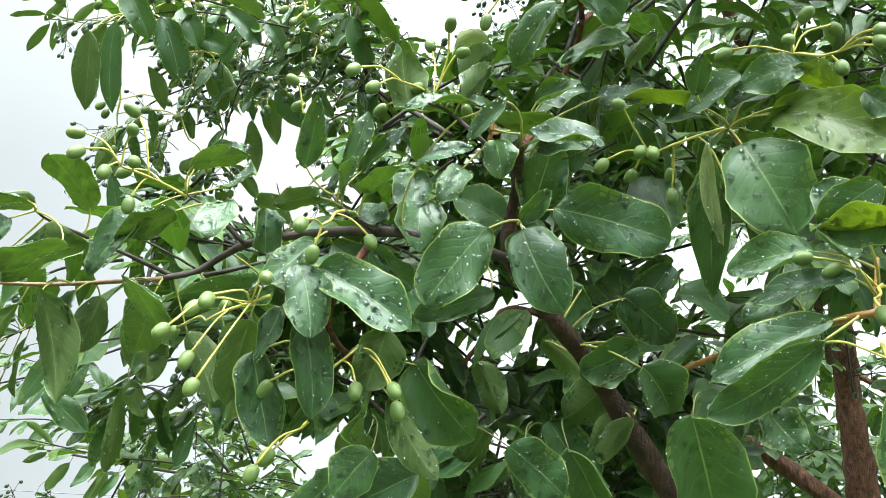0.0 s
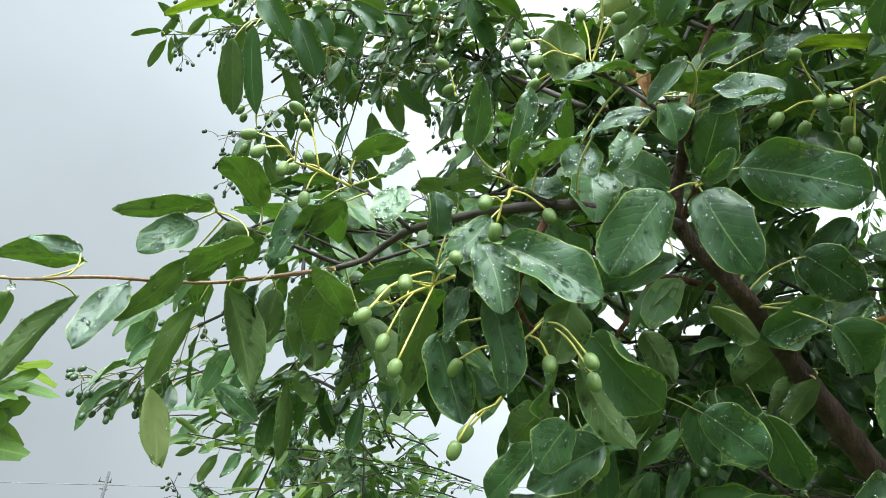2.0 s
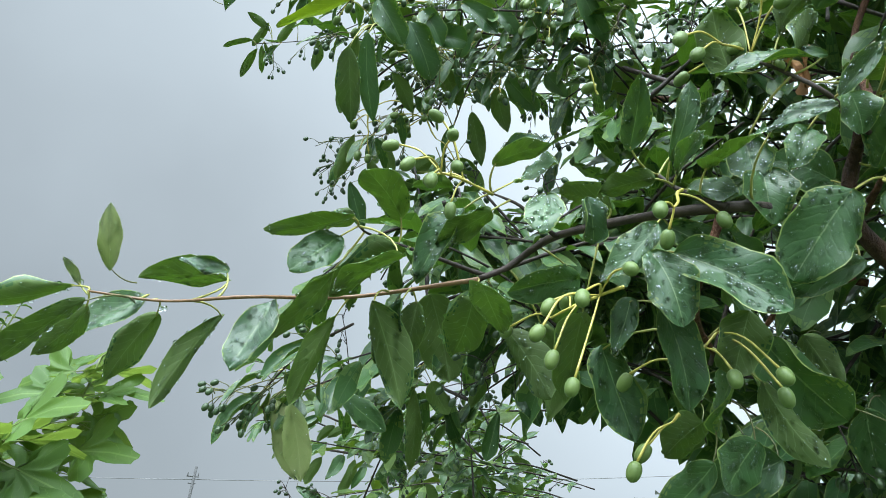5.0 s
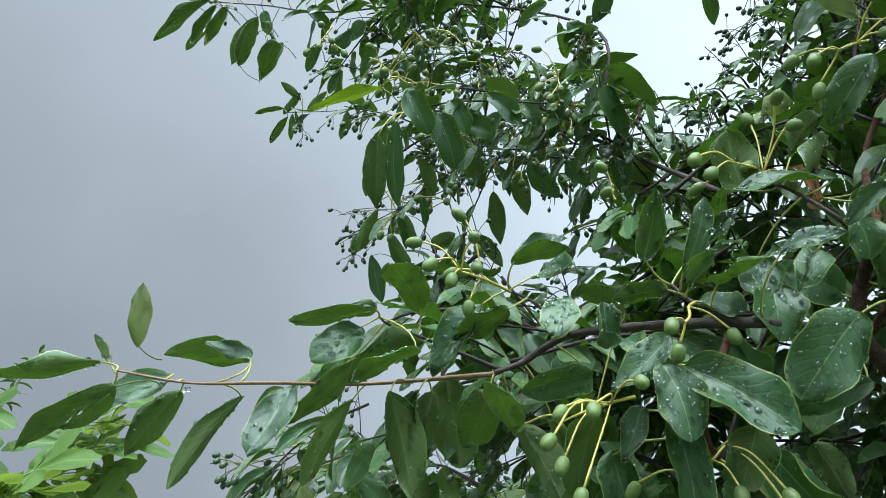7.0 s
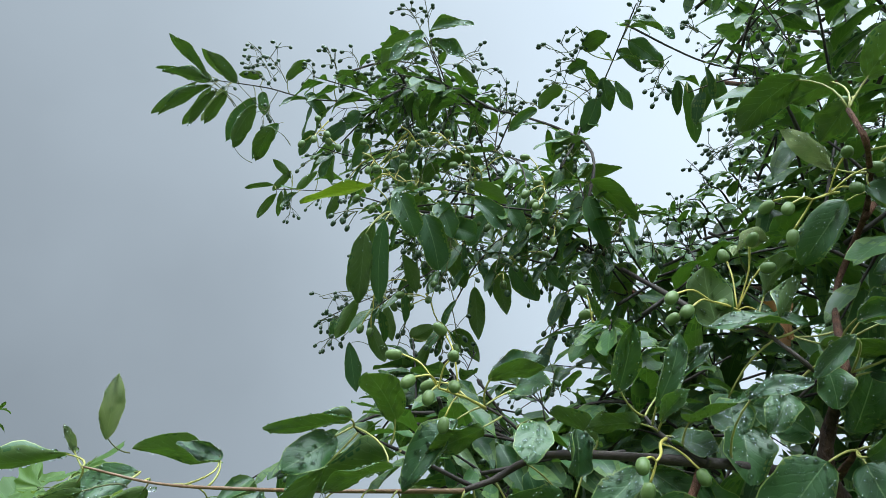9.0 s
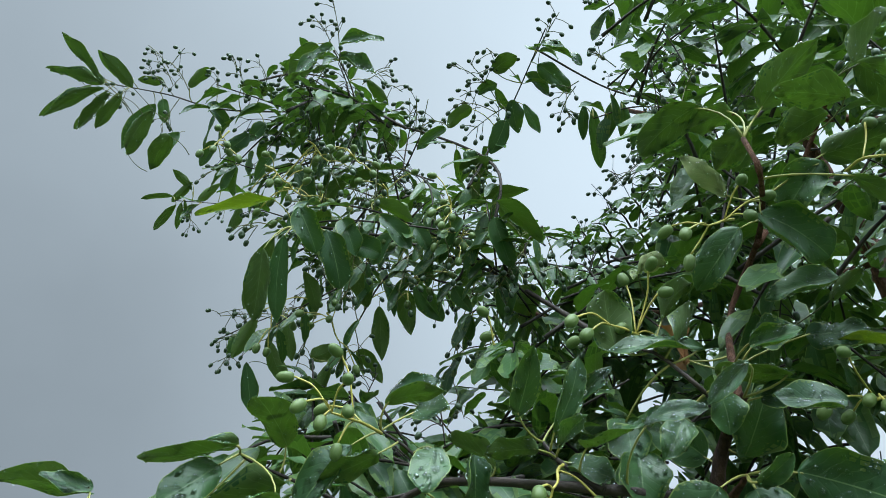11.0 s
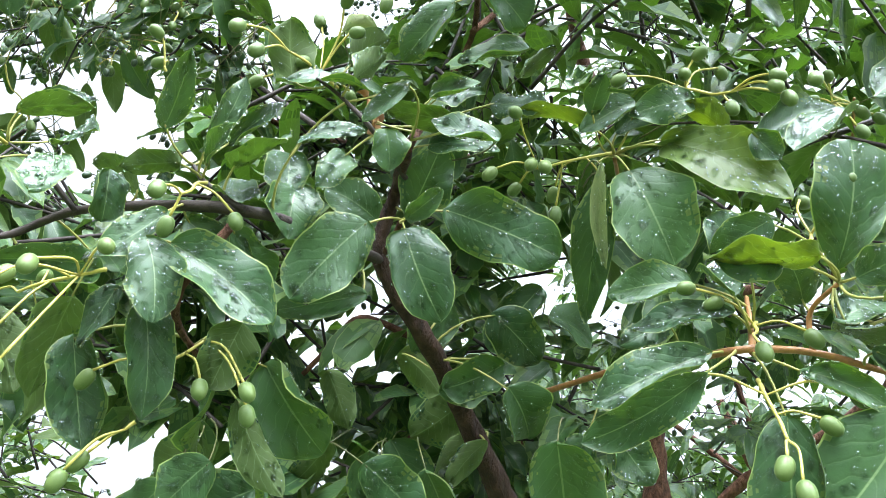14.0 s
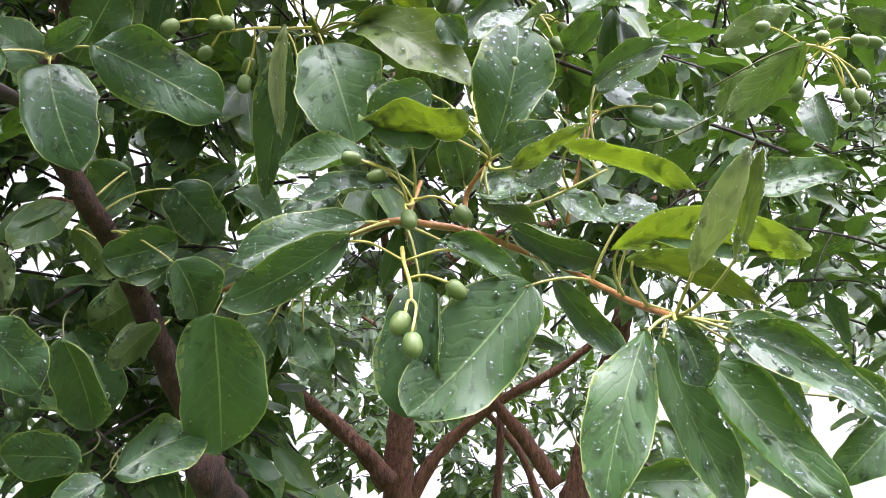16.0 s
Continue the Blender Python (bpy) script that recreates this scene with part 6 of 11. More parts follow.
leaf_on((-0.3364, 0.8873, 1.8973), (-0.3567, 0.8935, 1.8538), 0.0244, (-0.40, 0.86, 0.31), drops=25)
leaf_on((-0.2932, 0.8563, 1.8705), (-0.2669, 0.8632, 1.8310), 0.0272, (0.25, -0.97, -0.00), drops=25)
leaf_on((-0.8691, 2.0373, 1.9824), (-0.7500, 2.0782, 1.9828), 0.0523, (-0.29, 0.83, 0.49), drops=25)
leaf_on((-0.7350, 2.0825, 1.9846), (-0.6529, 2.1154, 1.9194), 0.0593, (-0.04, 0.91, 0.41), drops=25)
leaf_on((-0.6582, 2.1052, 1.9786), (-0.5618, 2.1357, 1.9293), 0.0593, (-0.06, 0.90, 0.44), drops=25)
leaf_on((-0.5910, 2.1316, 1.9113), (-0.6630, 2.1192, 1.8665), 0.0523, (-0.39, 0.83, 0.40), drops=25)
leaf_on((-0.7426, 2.0914, 1.9090), (-0.6920, 2.1124, 1.8559), 0.0523, (-0.02, 0.94, 0.35), drops=25)


def low_branches(joined):
    spray([(-0.372, 2.064, 1.949), (-0.617, 1.810, 1.944), (-0.762, 1.660, 1.919), (-0.858, 1.509, 1.907)], .0024, .085, 10, narrow=.9, fruit=1, droop=.25, joined=joined)
    spray([(-0.393, 2.269, 1.917), (-0.659, 2.116, 1.921), (-0.803, 1.973, 1.874), (-0.933, 1.820, 1.816)], .0022, .085, 9, narrow=.9, fruit=2, droop=.3, joined=joined)
    spray([(-0.366, 2.864, 2.037), (-0.675, 2.813, 2.086), (-0.849, 2.559, 2.106)], .0022, .08, 8, narrow=.8, fruit=3, droop=.3, joined=joined)
    spray([(-0.248, 2.582, 1.935), (-0.521, 2.551, 1.962), (-0.691, 2.424, 1.880)], .0022, .08, 8, narrow=.8, fruit=3, droop=.3, joined=joined)
    spray([(-0.435, 2.174, 1.784), (-0.681, 2.020, 1.791), (-0.836, 1.865, 1.763), (-0.934, 1.712, 1.776)], .0022, .085, 8, narrow=.8, fruit=2, droop=.3, joined=joined)
    spray([(-0.355, 1.837, 2.076), (-0.471, 1.721, 2.041), (-0.573, 1.596, 2.017)], .003, .08, 6, narrow=.7, fruit=3, droop=.4, joined=joined)
    spray([(-0.435, 1.942, 2.010), (-0.543, 1.815, 2.018), (-0.667, 1.770, 2.070)], .003, .08, 6, narrow=.7, fruit=3, droop=.4, joined=joined)


crown("narrow leaves of the lower branches, backlight put into their light green", low_branches, (low_lit_upper, low_lit_under))


# ---- stems and limbs behind ----
wood_part("trunk", [(1.250, 2.300, 0.000), (1.182, 2.186, 1.000), (1.089, 2.094, 1.837), (1.067, 2.079, 2.010), (1.044, 2.046, 2.196), (1.014, 1.996, 2.382), (0.963, 1.905, 2.629), (0.863, 1.955, 3.400)], 0.062, 0.02, bark, 12)
wood_part("trunk", [(1.280, 2.320, 0.100), (1.468, 2.180, 1.000), (1.470, 1.907, 1.832), (1.511, 1.841, 2.038), (1.532, 1.769, 2.226), (1.537, 1.673, 2.442), (1.520, 1.564, 2.653), (1.670, 1.564, 3.500)], 0.06, 0.02, bark, 12)
wood_part("limb", [(1.012, 2.021, 2.031), (0.925, 2.040, 2.121), (0.788, 2.068, 2.213), (0.595, 1.902, 2.241), (0.429, 1.902, 2.346)], 0.03, 0.012, bark, 12)
wood_part("limb", [(1.460, 1.855, 2.071), (1.372, 1.886, 2.192), (1.269, 1.914, 2.314), (1.226, 1.985, 2.506)], 0.025, 0.012, bark, 12)
wood_part("limb", [(0.951, 1.951, 2.499), (1.073, 1.783, 2.691), (1.274, 1.607, 2.752), (1.447, 1.208, 2.740), (1.516, 1.000, 2.840)], 0.024, 0.01, bark, 12)
wood_part("limb", [(0.967, 2.087, 3.257), (0.890, 2.022, 3.386), (0.783, 1.931, 3.543), (0.657, 1.818, 3.703), (0.554, 1.657, 3.870)], 0.04, 0.012, bark, 12)
wood_part("limb", [(0.749, 1.736, 3.144), (0.547, 1.846, 3.114), (0.066, 1.399, 2.677), (-0.149, 1.128, 2.467), (-0.226, 1.087, 2.514)], 0.009, 0.0042, bark, 12)
wood_part("limb", [(1.200, 2.200, 0.750), (0.950, 1.800, 1.150), (0.600, 1.300, 1.420), (0.353, 0.935, 1.688), (0.236, 0.744, 1.738), (0.225, 0.744, 1.759)], 0.024, 0.015, bark_shaded, 12)
wood_part("limb", [(0.111, 0.949, 2.050), (0.040, 0.950, 2.061), (0.009, 0.969, 2.019), (-0.016, 0.983, 1.984)], 0.005, 0.003, bark, 12)
wood_part("limb", [(0.175, 0.938, 1.972), (0.147, 0.952, 1.949), (0.115, 0.970, 1.909)], 0.004, 0.002, bark, 12)
wood_part("limb", [(0.708, 1.363, 3.316), (0.387, 1.435, 3.389), (0.137, 1.476, 3.412), (-0.060, 1.010, 2.911)], 0.012, 0.004, bark, 12)
wood_part("limb", [(0.783, 1.603, 2.304), (0.496, 1.051, 2.233), (0.289, 0.669, 2.087), (0.252, 0.613, 2.070)], 0.008, 0.0026, bark, 12)
wood_part("limb", [(1.085, 2.114, 1.945), (1.158, 2.037, 2.134), (1.263, 1.932, 2.274), (1.411, 1.783, 2.388), (1.488, 1.678, 2.473)], 0.022, 0.01, bark, 12)
wood_part("limb", [(1.406, 2.107, 1.934), (1.397, 2.056, 2.194), (1.358, 2.013, 2.393), (1.279, 1.974, 2.592)], 0.015, 0.008, bark, 12)
wood_part("limb", [(1.611, 2.126, 2.060), (1.503, 2.149, 2.265), (1.223, 2.234, 2.501), (0.983, 2.293, 2.625)], 0.014, 0.006, bark, 12)


def bough(joined, start, end, size, pairs, narrow, fruit, droop):
    """A slightly arched spray from start to end."""
    middle = ((start[0] + end[0]) / 2, (start[1] + end[1]) / 2, (start[2] + end[2]) / 2 + 0.025)
    spray([start, middle, end], 0.003, size * 0.94, pairs, narrow=narrow, fruit=fruit, joined=joined, droop=droop)


# ---- the dense crown behind the near branch ----
def inner_crown(joined):
    bough(joined, (2.21, 2.42, 2.72), (2.05, 2.47, 2.76), 0.09, 4, 0.35, 0, 1.0)
    bough(joined, (2.01, 2.43, 2.36), (1.83, 2.41, 2.29), 0.09, 4, 0.35, 1, 0.3)
    bough(joined, (2.42, 3.34, 2.73), (2.15, 3.41, 2.78), 0.09, 6, 0.35, 0, 0.5)
    bough(joined, (2.01, 2.89, 2.30), (2.16, 2.96, 2.19), 0.09, 4, 0.35, 0, 0.6)
    bough(joined, (2.14, 2.10, 2.44), (2.19, 2.23, 2.33), 0.09, 4, 0.35, 1, 1.0)
    bough(joined, (2.13, 2.39, 2.68), (1.99, 2.27, 2.73), 0.09, 4, 0.35, 0, 0.6)
    bough(joined, (1.61, 2.68, 2.27), (1.64, 2.49, 2.26), 0.09, 4, 0.35, 1, 1.0)
    bough(joined, (2.80, 3.07, 2.85), (2.58, 2.97, 2.97), 0.09, 6, 0.35, 1, 1.0)
    bough(joined, (2.05, 3.41, 2.82), (1.94, 3.31, 2.72), 0.09, 4, 0.35, 0, 0.5)
    bough(joined, (2.21, 2.77, 2.62), (2.51, 2.69, 2.66), 0.09, 7, 0.35, 1, 0.4)
    bough(joined, (2.30, 2.38, 2.28), (2.14, 2.42, 2.39), 0.09, 4, 0.35, 0, 0.9)
    bough(joined, (1.90, 2.38, 2.44), (1.65, 2.50, 2.38), 0.09, 6, 0.35, 1, 0.9)
    bough(joined, (1.95, 2.45, 2.54), (2.03, 2.21, 2.47), 0.09, 6, 0.35, 0, 0.7)
    bough(joined, (1.76, 2.74, 2.20), (1.60, 2.67, 2.19), 0.09, 4, 0.35, 1, 0.6)
    bough(joined, (2.08, 2.65, 2.72), (2.28, 2.84, 2.79), 0.09, 6, 0.35, 0, 0.4)
    bough(joined, (1.89, 3.66, 3.05), (1.97, 3.85, 2.86), 0.09, 6, 0.35, 0, 0.8)
    bough(joined, (1.69, 2.57, 2.12), (1.65, 2.67, 2.39), 0.09, 6, 0.35, 0, 0.9)
    bough(joined, (2.71, 2.77, 2.73), (2.97, 2.93, 2.70), 0.09, 6, 0.35, 0, 0.7)
    bough(joined, (2.35, 2.90, 2.66), (2.37, 2.57, 2.74), 0.09, 7, 0.35, 0, 0.8)
    bough(joined, (0.23, 0.66, 2.37), (0.55, 0.69, 2.35), 0.085, 7, 0.35, 1, 0.8)
    bough(joined, (0.14, 0.90, 2.53), (0.36, 1.04, 2.49), 0.085, 6, 0.35, 1, 0.4)
    bough(joined, (0.27, 0.92, 2.49), (0.35, 1.08, 2.43), 0.085, 4, 0.35, 0, 0.5)
    bough(joined, (0.13, 0.85, 2.48), (0.04, 0.61, 2.69), 0.085, 8, 0.35, 0, 0.4)
    bough(joined, (0.08, 0.83, 2.40), (0.15, 0.89, 2.72), 0.085, 8, 0.35, 0, 0.4)
    bough(joined, (0.16, 0.64, 2.33), (0.05, 0.71, 2.17), 0.085, 5, 0.35, 1, 0.8)
    bough(joined, (0.26, 0.87, 2.50), (0.16, 0.94, 2.62), 0.085, 4, 0.35, 0, 0.8)
    bough(joined, (1.50, 2.55, 2.05), (1.66, 2.37, 2.25), 0.085, 7, 0.9, 1, 0.4)
    bough(joined, (1.23, 2.38, 2.20), (1.11, 2.48, 2.33), 0.085, 4, 0.9, 0, 1.0)
    bough(joined, (1.35, 2.46, 2.40), (1.07, 2.38, 2.52), 0.085, 7, 0.9, 0, 0.5)
    bough(joined, (1.07, 2.83, 2.09), (1.26, 2.62, 2.20), 0.085, 7, 0.9, 0, 0.5)
    bough(joined, (0.81, 1.38, 2.13), (0.74, 1.12, 2.09), 0.09, 6, 0.9, 0, 0.5)
    bough(joined, (0.75, 1.22, 2.08), (0.91, 1.23, 2.19), 0.09, 4, 0.9, 0, 0.5)
    bough(joined, (1.17, 0.83, 2.64), (0.91, 0.68, 2.77), 0.08, 8, 0.35, 0, 0.5)
    bough(joined, (1.55, 0.84, 2.71), (1.55, 0.93, 2.54), 0.08, 5, 0.35, 0, 0.4)
    bough(joined, (1.30, 0.82, 2.68), (1.24, 0.61, 2.72), 0.08, 5, 0.35, 0, 0.3)
    bough(joined, (1.97, 0.98, 3.15), (2.16, 1.12, 3.12), 0.08, 6, 0.35, 0, 0.9)
    bough(joined, (1.51, 0.87, 2.83), (1.71, 0.72, 2.68), 0.08, 7, 0.35, 0, 0.8)
    bough(joined, (1.47, 0.84, 2.67), (1.48, 0.62, 2.57), 0.08, 6, 0.35, 0, 0.6)
    bough(joined, (1.98, 0.88, 2.97), (1.79, 1.05, 2.81), 0.08, 7, 0.35, 0, 0.9)
    bough(joined, (1.21, 0.93, 2.60), (1.18, 1.07, 2.46), 0.08, 5, 0.35, 1, 0.5)
    bough(joined, (1.67, 1.31, 2.95), (1.56, 1.19, 2.99), 0.08, 4, 0.35, 1, 0.9)
    bough(joined, (1.40, 1.02, 2.71), (1.31, 0.74, 2.89), 0.08, 8, 0.35, 1, 0.7)
    bough(joined, (-0.10, 0.95, 2.34), (-0.03, 1.11, 2.33), 0.075, 4, 0.35, 1, 0.5)
    bough(joined, (-0.10, 1.06, 2.42), (0.03, 0.94, 2.48), 0.075, 5, 0.35, 0, 0.5)
    bough(joined, (-0.06, 1.03, 2.50), (0.19, 1.11, 2.56), 0.075, 7, 0.35, 0, 0.6)
    bough(joined, (-0.10, 1.00, 2.44), (0.06, 0.88, 2.27), 0.075, 7, 0.35, 0, 0.7)
    bough(joined, (-0.11, 1.14, 2.44), (-0.30, 1.28, 2.63), 0.075, 8, 0.35, 0, 0.4)
    bough(joined, (-0.06, 1.16, 2.44), (-0.12, 1.40, 2.25), 0.075, 8, 0.35, 0, 0.5)
    bough(joined, (-0.12, 1.03, 2.47), (0.06, 0.83, 2.40), 0.075, 7, 0.35, 1, 0.7)
    bough(joined, (-0.13, 0.96, 2.40), (0.04, 1.10, 2.53), 0.075, 7, 0.35, 0, 0.9)
    bough(joined, (-0.05, 1.02, 2.54), (0.19, 1.09, 2.41), 0.075, 7, 0.35, 0, 0.3)
    bough(joined, (-0.33, 1.11, 2.62), (-0.18, 1.24, 2.53), 0.075, 5, 0.35, 0, 0.4)
    bough(joined, (-0.10, 1.04, 2.41), (0.12, 0.93, 2.51), 0.075, 7, 0.35, 0, 0.3)
    bough(joined, (-0.20, 1.24, 2.44), (0.03, 1.14, 2.55), 0.075, 7, 0.35, 0, 1.0)
    bough(joined, (-0.19, 0.99, 2.36), (-0.05, 1.05, 2.46), 0.075, 5, 0.35, 0, 0.3)
    bough(joined, (-0.20, 1.05, 2.33), (-0.19, 0.81, 2.21), 0.075, 7, 0.35, 0, 0.5)
    bough(joined, (0.32, 0.71, 2.42), (0.23, 0.57, 2.49), 0.09, 4, 0.35, 0, 0.9)
    bough(joined, (0.06, 0.77, 2.34), (0.33, 0.79, 2.14), 0.09, 7, 0.35, 0, 0.7)
    bough(joined, (0.05, 0.76, 2.30), (0.09, 0.89, 2.41), 0.09, 4, 0.35, 0, 0.6)
    bough(joined, (0.16, 0.68, 2.26), (0.24, 0.50, 2.29), 0.09, 4, 0.35, 1, 0.4)
    bough(joined, (0.16, 0.73, 2.35), (0.01, 0.71, 2.51), 0.09, 5, 0.35, 0, 0.6)
    bough(joined, (0.36, 0.64, 2.40), (0.16, 0.49, 2.48), 0.09, 6, 0.35, 1, 0.3)
    bough(joined, (0.73, 1.19, 2.09), (0.64, 1.02, 2.05), 0.09, 4, 0.9, 1, 0.7)
    bough(joined, (0.90, 1.75, 2.29), (0.84, 1.64, 2.45), 0.09, 4, 0.9, 1, 0.7)
    bough(joined, (0.53, 1.20, 2.01), (0.22, 1.08, 2.02), 0.09, 7, 0.9, 0, 0.6)
    bough(joined, (0.70, 1.71, 2.17), (0.60, 1.47, 2.15), 0.09, 6, 0.9, 0, 0.6)
    bough(joined, (-0.49, 1.48, 3.10), (-0.77, 1.34, 3.02), 0.074, 8, 0.6, 2, 0.7)
    bough(joined, (-0.63, 1.45, 3.00), (-0.84, 1.54, 3.08), 0.074, 6, 0.6, 2, 0.6)
    bough(joined, (-0.59, 1.48, 2.97), (-0.73, 1.29, 3.21), 0.074, 9, 0.6, 2, 0.8)
    bough(joined, (-0.60, 1.48, 2.83), (-0.81, 1.54, 3.01), 0.074, 7, 0.6, 2, 0.8)
    bough(joined, (-0.51, 1.23, 2.66), (-0.39, 1.20, 2.84), 0.074, 6, 0.6, 2, 0.8)
    bough(joined, (-0.61, 1.44, 2.85), (-0.44, 1.54, 2.91), 0.074, 5, 0.6, 2, 0.8)
    bough(joined, (-0.51, 1.56, 2.99), (-0.78, 1.64, 2.94), 0.074, 8, 0.6, 2, 1.0)
    bough(joined, (-0.67, 1.33, 2.77), (-0.75, 1.03, 2.85), 0.074, 9, 0.6, 2, 0.8)
    bough(joined, (-0.38, 1.55, 2.89), (-0.53, 1.35, 2.84), 0.074, 7, 0.6, 2, 0.3)
    bough(joined, (-0.54, 1.19, 2.62), (-0.67, 1.29, 2.75), 0.074, 5, 0.6, 2, 0.4)
    bough(joined, (-0.85, 1.25, 3.02), (-0.71, 1.00, 3.03), 0.074, 8, 0.6, 2, 0.3)
    bough(joined, (-0.24, 1.30, 2.62), (0.00, 1.43, 2.46), 0.074, 8, 0.6, 2, 0.5)
    bough(joined, (-0.74, 1.25, 2.93), (-0.94, 1.37, 2.89), 0.074, 6, 0.6, 2, 0.6)
    bough(joined, (-0.25, 1.55, 2.75), (-0.42, 1.46, 2.80), 0.074, 5, 0.6, 2, 0.9)
    bough(joined, (-0.14, 1.53, 2.97), (-0.35, 1.37, 2.86), 0.074, 8, 0.6, 2, 0.4)
    bough(joined, (-0.21, 1.47, 2.81), (-0.03, 1.62, 2.84), 0.074, 6, 0.6, 2, 0.6)
    bough(joined, (-0.51, 1.32, 2.85), (-0.55, 1.42, 3.02), 0.074, 5, 0.6, 2, 0.3)
    bough(joined, (-0.71, 1.26, 3.09), (-0.68, 0.99, 2.92), 0.074, 8, 0.6, 2, 0.9)
    bough(joined, (-0.38, 1.51, 2.86), (-0.57, 1.27, 2.92), 0.074, 8, 0.6, 2, 1.0)
    bough(joined, (-0.63, 1.42, 2.65), (-0.53, 1.31, 2.73), 0.074, 4, 0.6, 2, 0.4)
    bough(joined, (-0.38, 0.75, 2.06), (-0.41, 1.04, 2.04), 0.075, 8, 0.6, 0, 0.7)
    bough(joined, (-0.38, 0.94, 2.18), (-0.20, 1.03, 1.94), 0.075, 8, 0.6, 1, 0.4)
    bough(joined, (-0.43, 0.96, 2.20), (-0.34, 1.23, 2.10), 0.075, 8, 0.6, 0, 0.6)
    bough(joined, (-0.46, 0.96, 2.14), (-0.34, 1.20, 2.07), 0.075, 7, 0.6, 1, 0.5)
    bough(joined, (-0.46, 0.90, 2.08), (-0.27, 1.07, 2.18), 0.075, 7, 0.6, 0, 0.8)
    bough(joined, (-0.37, 0.93, 2.11), (-0.11, 1.10, 1.99), 0.075, 9, 0.6, 1, 0.9)
    bough(joined, (-0.42, 0.93, 2.21), (-0.58, 1.11, 2.11), 0.075, 7, 0.6, 1, 0.3)
    bough(joined, (-0.44, 1.00, 2.19), (-0.37, 0.79, 2.08), 0.075, 6, 0.6, 1, 0.7)
    bough(joined, (-0.38, 1.08, 2.16), (-0.17, 1.25, 2.08), 0.075, 7, 0.35, 1, 0.8)
    bough(joined, (-0.51, 1.03, 2.15), (-0.36, 0.96, 2.14), 0.075, 4, 0.35, 0, 0.7)
    bough(joined, (-0.33, 0.99, 2.12), (-0.15, 0.99, 2.10), 0.075, 4, 0.35, 1, 0.7)
    bough(joined, (-0.33, 0.93, 2.10), (-0.49, 0.96, 2.13), 0.075, 4, 0.35, 0, 0.3)
    bough(joined, (-0.54, 1.02, 2.10), (-0.75, 1.06, 2.01), 0.075, 6, 0.35, 1, 0.5)
    bough(joined, (-0.40, 0.82, 2.07), (-0.57, 0.85, 2.00), 0.075, 5, 0.35, 0, 0.5)
    bough(joined, (-0.33, 1.01, 2.12), (-0.14, 0.99, 2.13), 0.075, 5, 0.35, 0, 0.6)
    bough(joined, (-0.42, 0.99, 2.11), (-0.27, 1.12, 1.91), 0.075, 7, 0.35, 0, 0.5)
    bough(joined, (-0.37, 1.10, 2.17), (-0.48, 0.97, 2.21), 0.075, 5, 0.35, 1, 0.4)
    bough(joined, (-0.38, 1.11, 2.17), (-0.51, 1.22, 2.19), 0.075, 4, 0.35, 1, 1.0)
    bough(joined, (-0.33, 0.83, 2.06), (-0.11, 1.03, 2.01), 0.075, 8, 0.35, 0, 0.7)
    bough(joined, (-0.41, 0.79, 2.04), (-0.11, 0.95, 2.03), 0.075, 9, 0.35, 0, 0.9)
    bough(joined, (-0.42, 0.88, 1.97), (-0.51, 0.99, 2.26), 0.075, 8, 0.6, 0, 1.0)
    bough(joined, (-0.32, 0.79, 1.99), (-0.07, 0.78, 2.02), 0.075, 6, 0.6, 0, 0.9)
    bough(joined, (-0.24, 1.00, 2.10), (-0.14, 0.84, 2.21), 0.075, 6, 0.6, 0, 0.4)
    bough(joined, (-0.19, 1.07, 1.97), (-0.00, 1.19, 1.89), 0.075, 6, 0.6, 0, 1.0)
    bough(joined, (-0.27, 0.95, 1.96), (-0.51, 0.84, 1.89), 0.075, 7, 0.6, 0, 0.7)
    bough(joined, (-0.21, 0.93, 2.05), (-0.05, 0.74, 2.15), 0.075, 7, 0.6, 0, 0.3)
    bough(joined, (-0.37, 0.97, 1.88), (-0.57, 1.16, 1.92), 0.075, 7, 0.6, 0, 0.7)
    bough(joined, (-0.35, 0.89, 2.01), (-0.51, 0.92, 1.91), 0.075, 5, 0.6, 0, 1.0)
    bough(joined, (-0.23, 1.13, 2.01), (-0.44, 1.08, 1.87), 0.075, 7, 0.6, 1, 0.4)
    bough(joined, (-0.30, 1.22, 1.96), (-0.07, 1.02, 2.08), 0.075, 9, 0.6, 0, 1.0)
    bough(joined, (-0.24, 1.12, 1.97), (-0.38, 1.09, 2.19), 0.075, 7, 0.6, 1, 0.6)
    bough(joined, (-0.19, 1.02, 1.96), (0.07, 1.10, 1.86), 0.075, 7, 0.6, 0, 0.3)
    bough(joined, (0.72, 1.62, 2.26), (0.54, 1.55, 2.23), 0.085, 4, 0.35, 0, 0.9)
    bough(joined, (0.38, 1.21, 1.91), (0.15, 1.08, 2.05), 0.085, 7, 0.35, 0, 0.9)
    bough(joined, (0.30, 1.27, 2.11), (0.40, 1.19, 2.20), 0.085, 4, 0.35, 0, 0.3)
    bough(joined, (0.64, 1.54, 2.32), (0.50, 1.61, 2.38), 0.085, 4, 0.35, 0, 0.6)
    bough(joined, (0.40, 1.63, 2.16), (0.21, 1.56, 2.36), 0.085, 6, 0.35, 1, 0.4)
    bough(joined, (0.25, 1.46, 1.92), (0.41, 1.61, 1.99), 0.085, 5, 0.35, 0, 0.7)
    bough(joined, (0.39, 1.71, 2.12), (0.11, 1.57, 2.03), 0.085, 8, 0.35, 0, 0.6)
    bough(joined, (0.32, 1.47, 2.15), (0.49, 1.44, 2.08), 0.085, 4, 0.35, 0, 0.7)
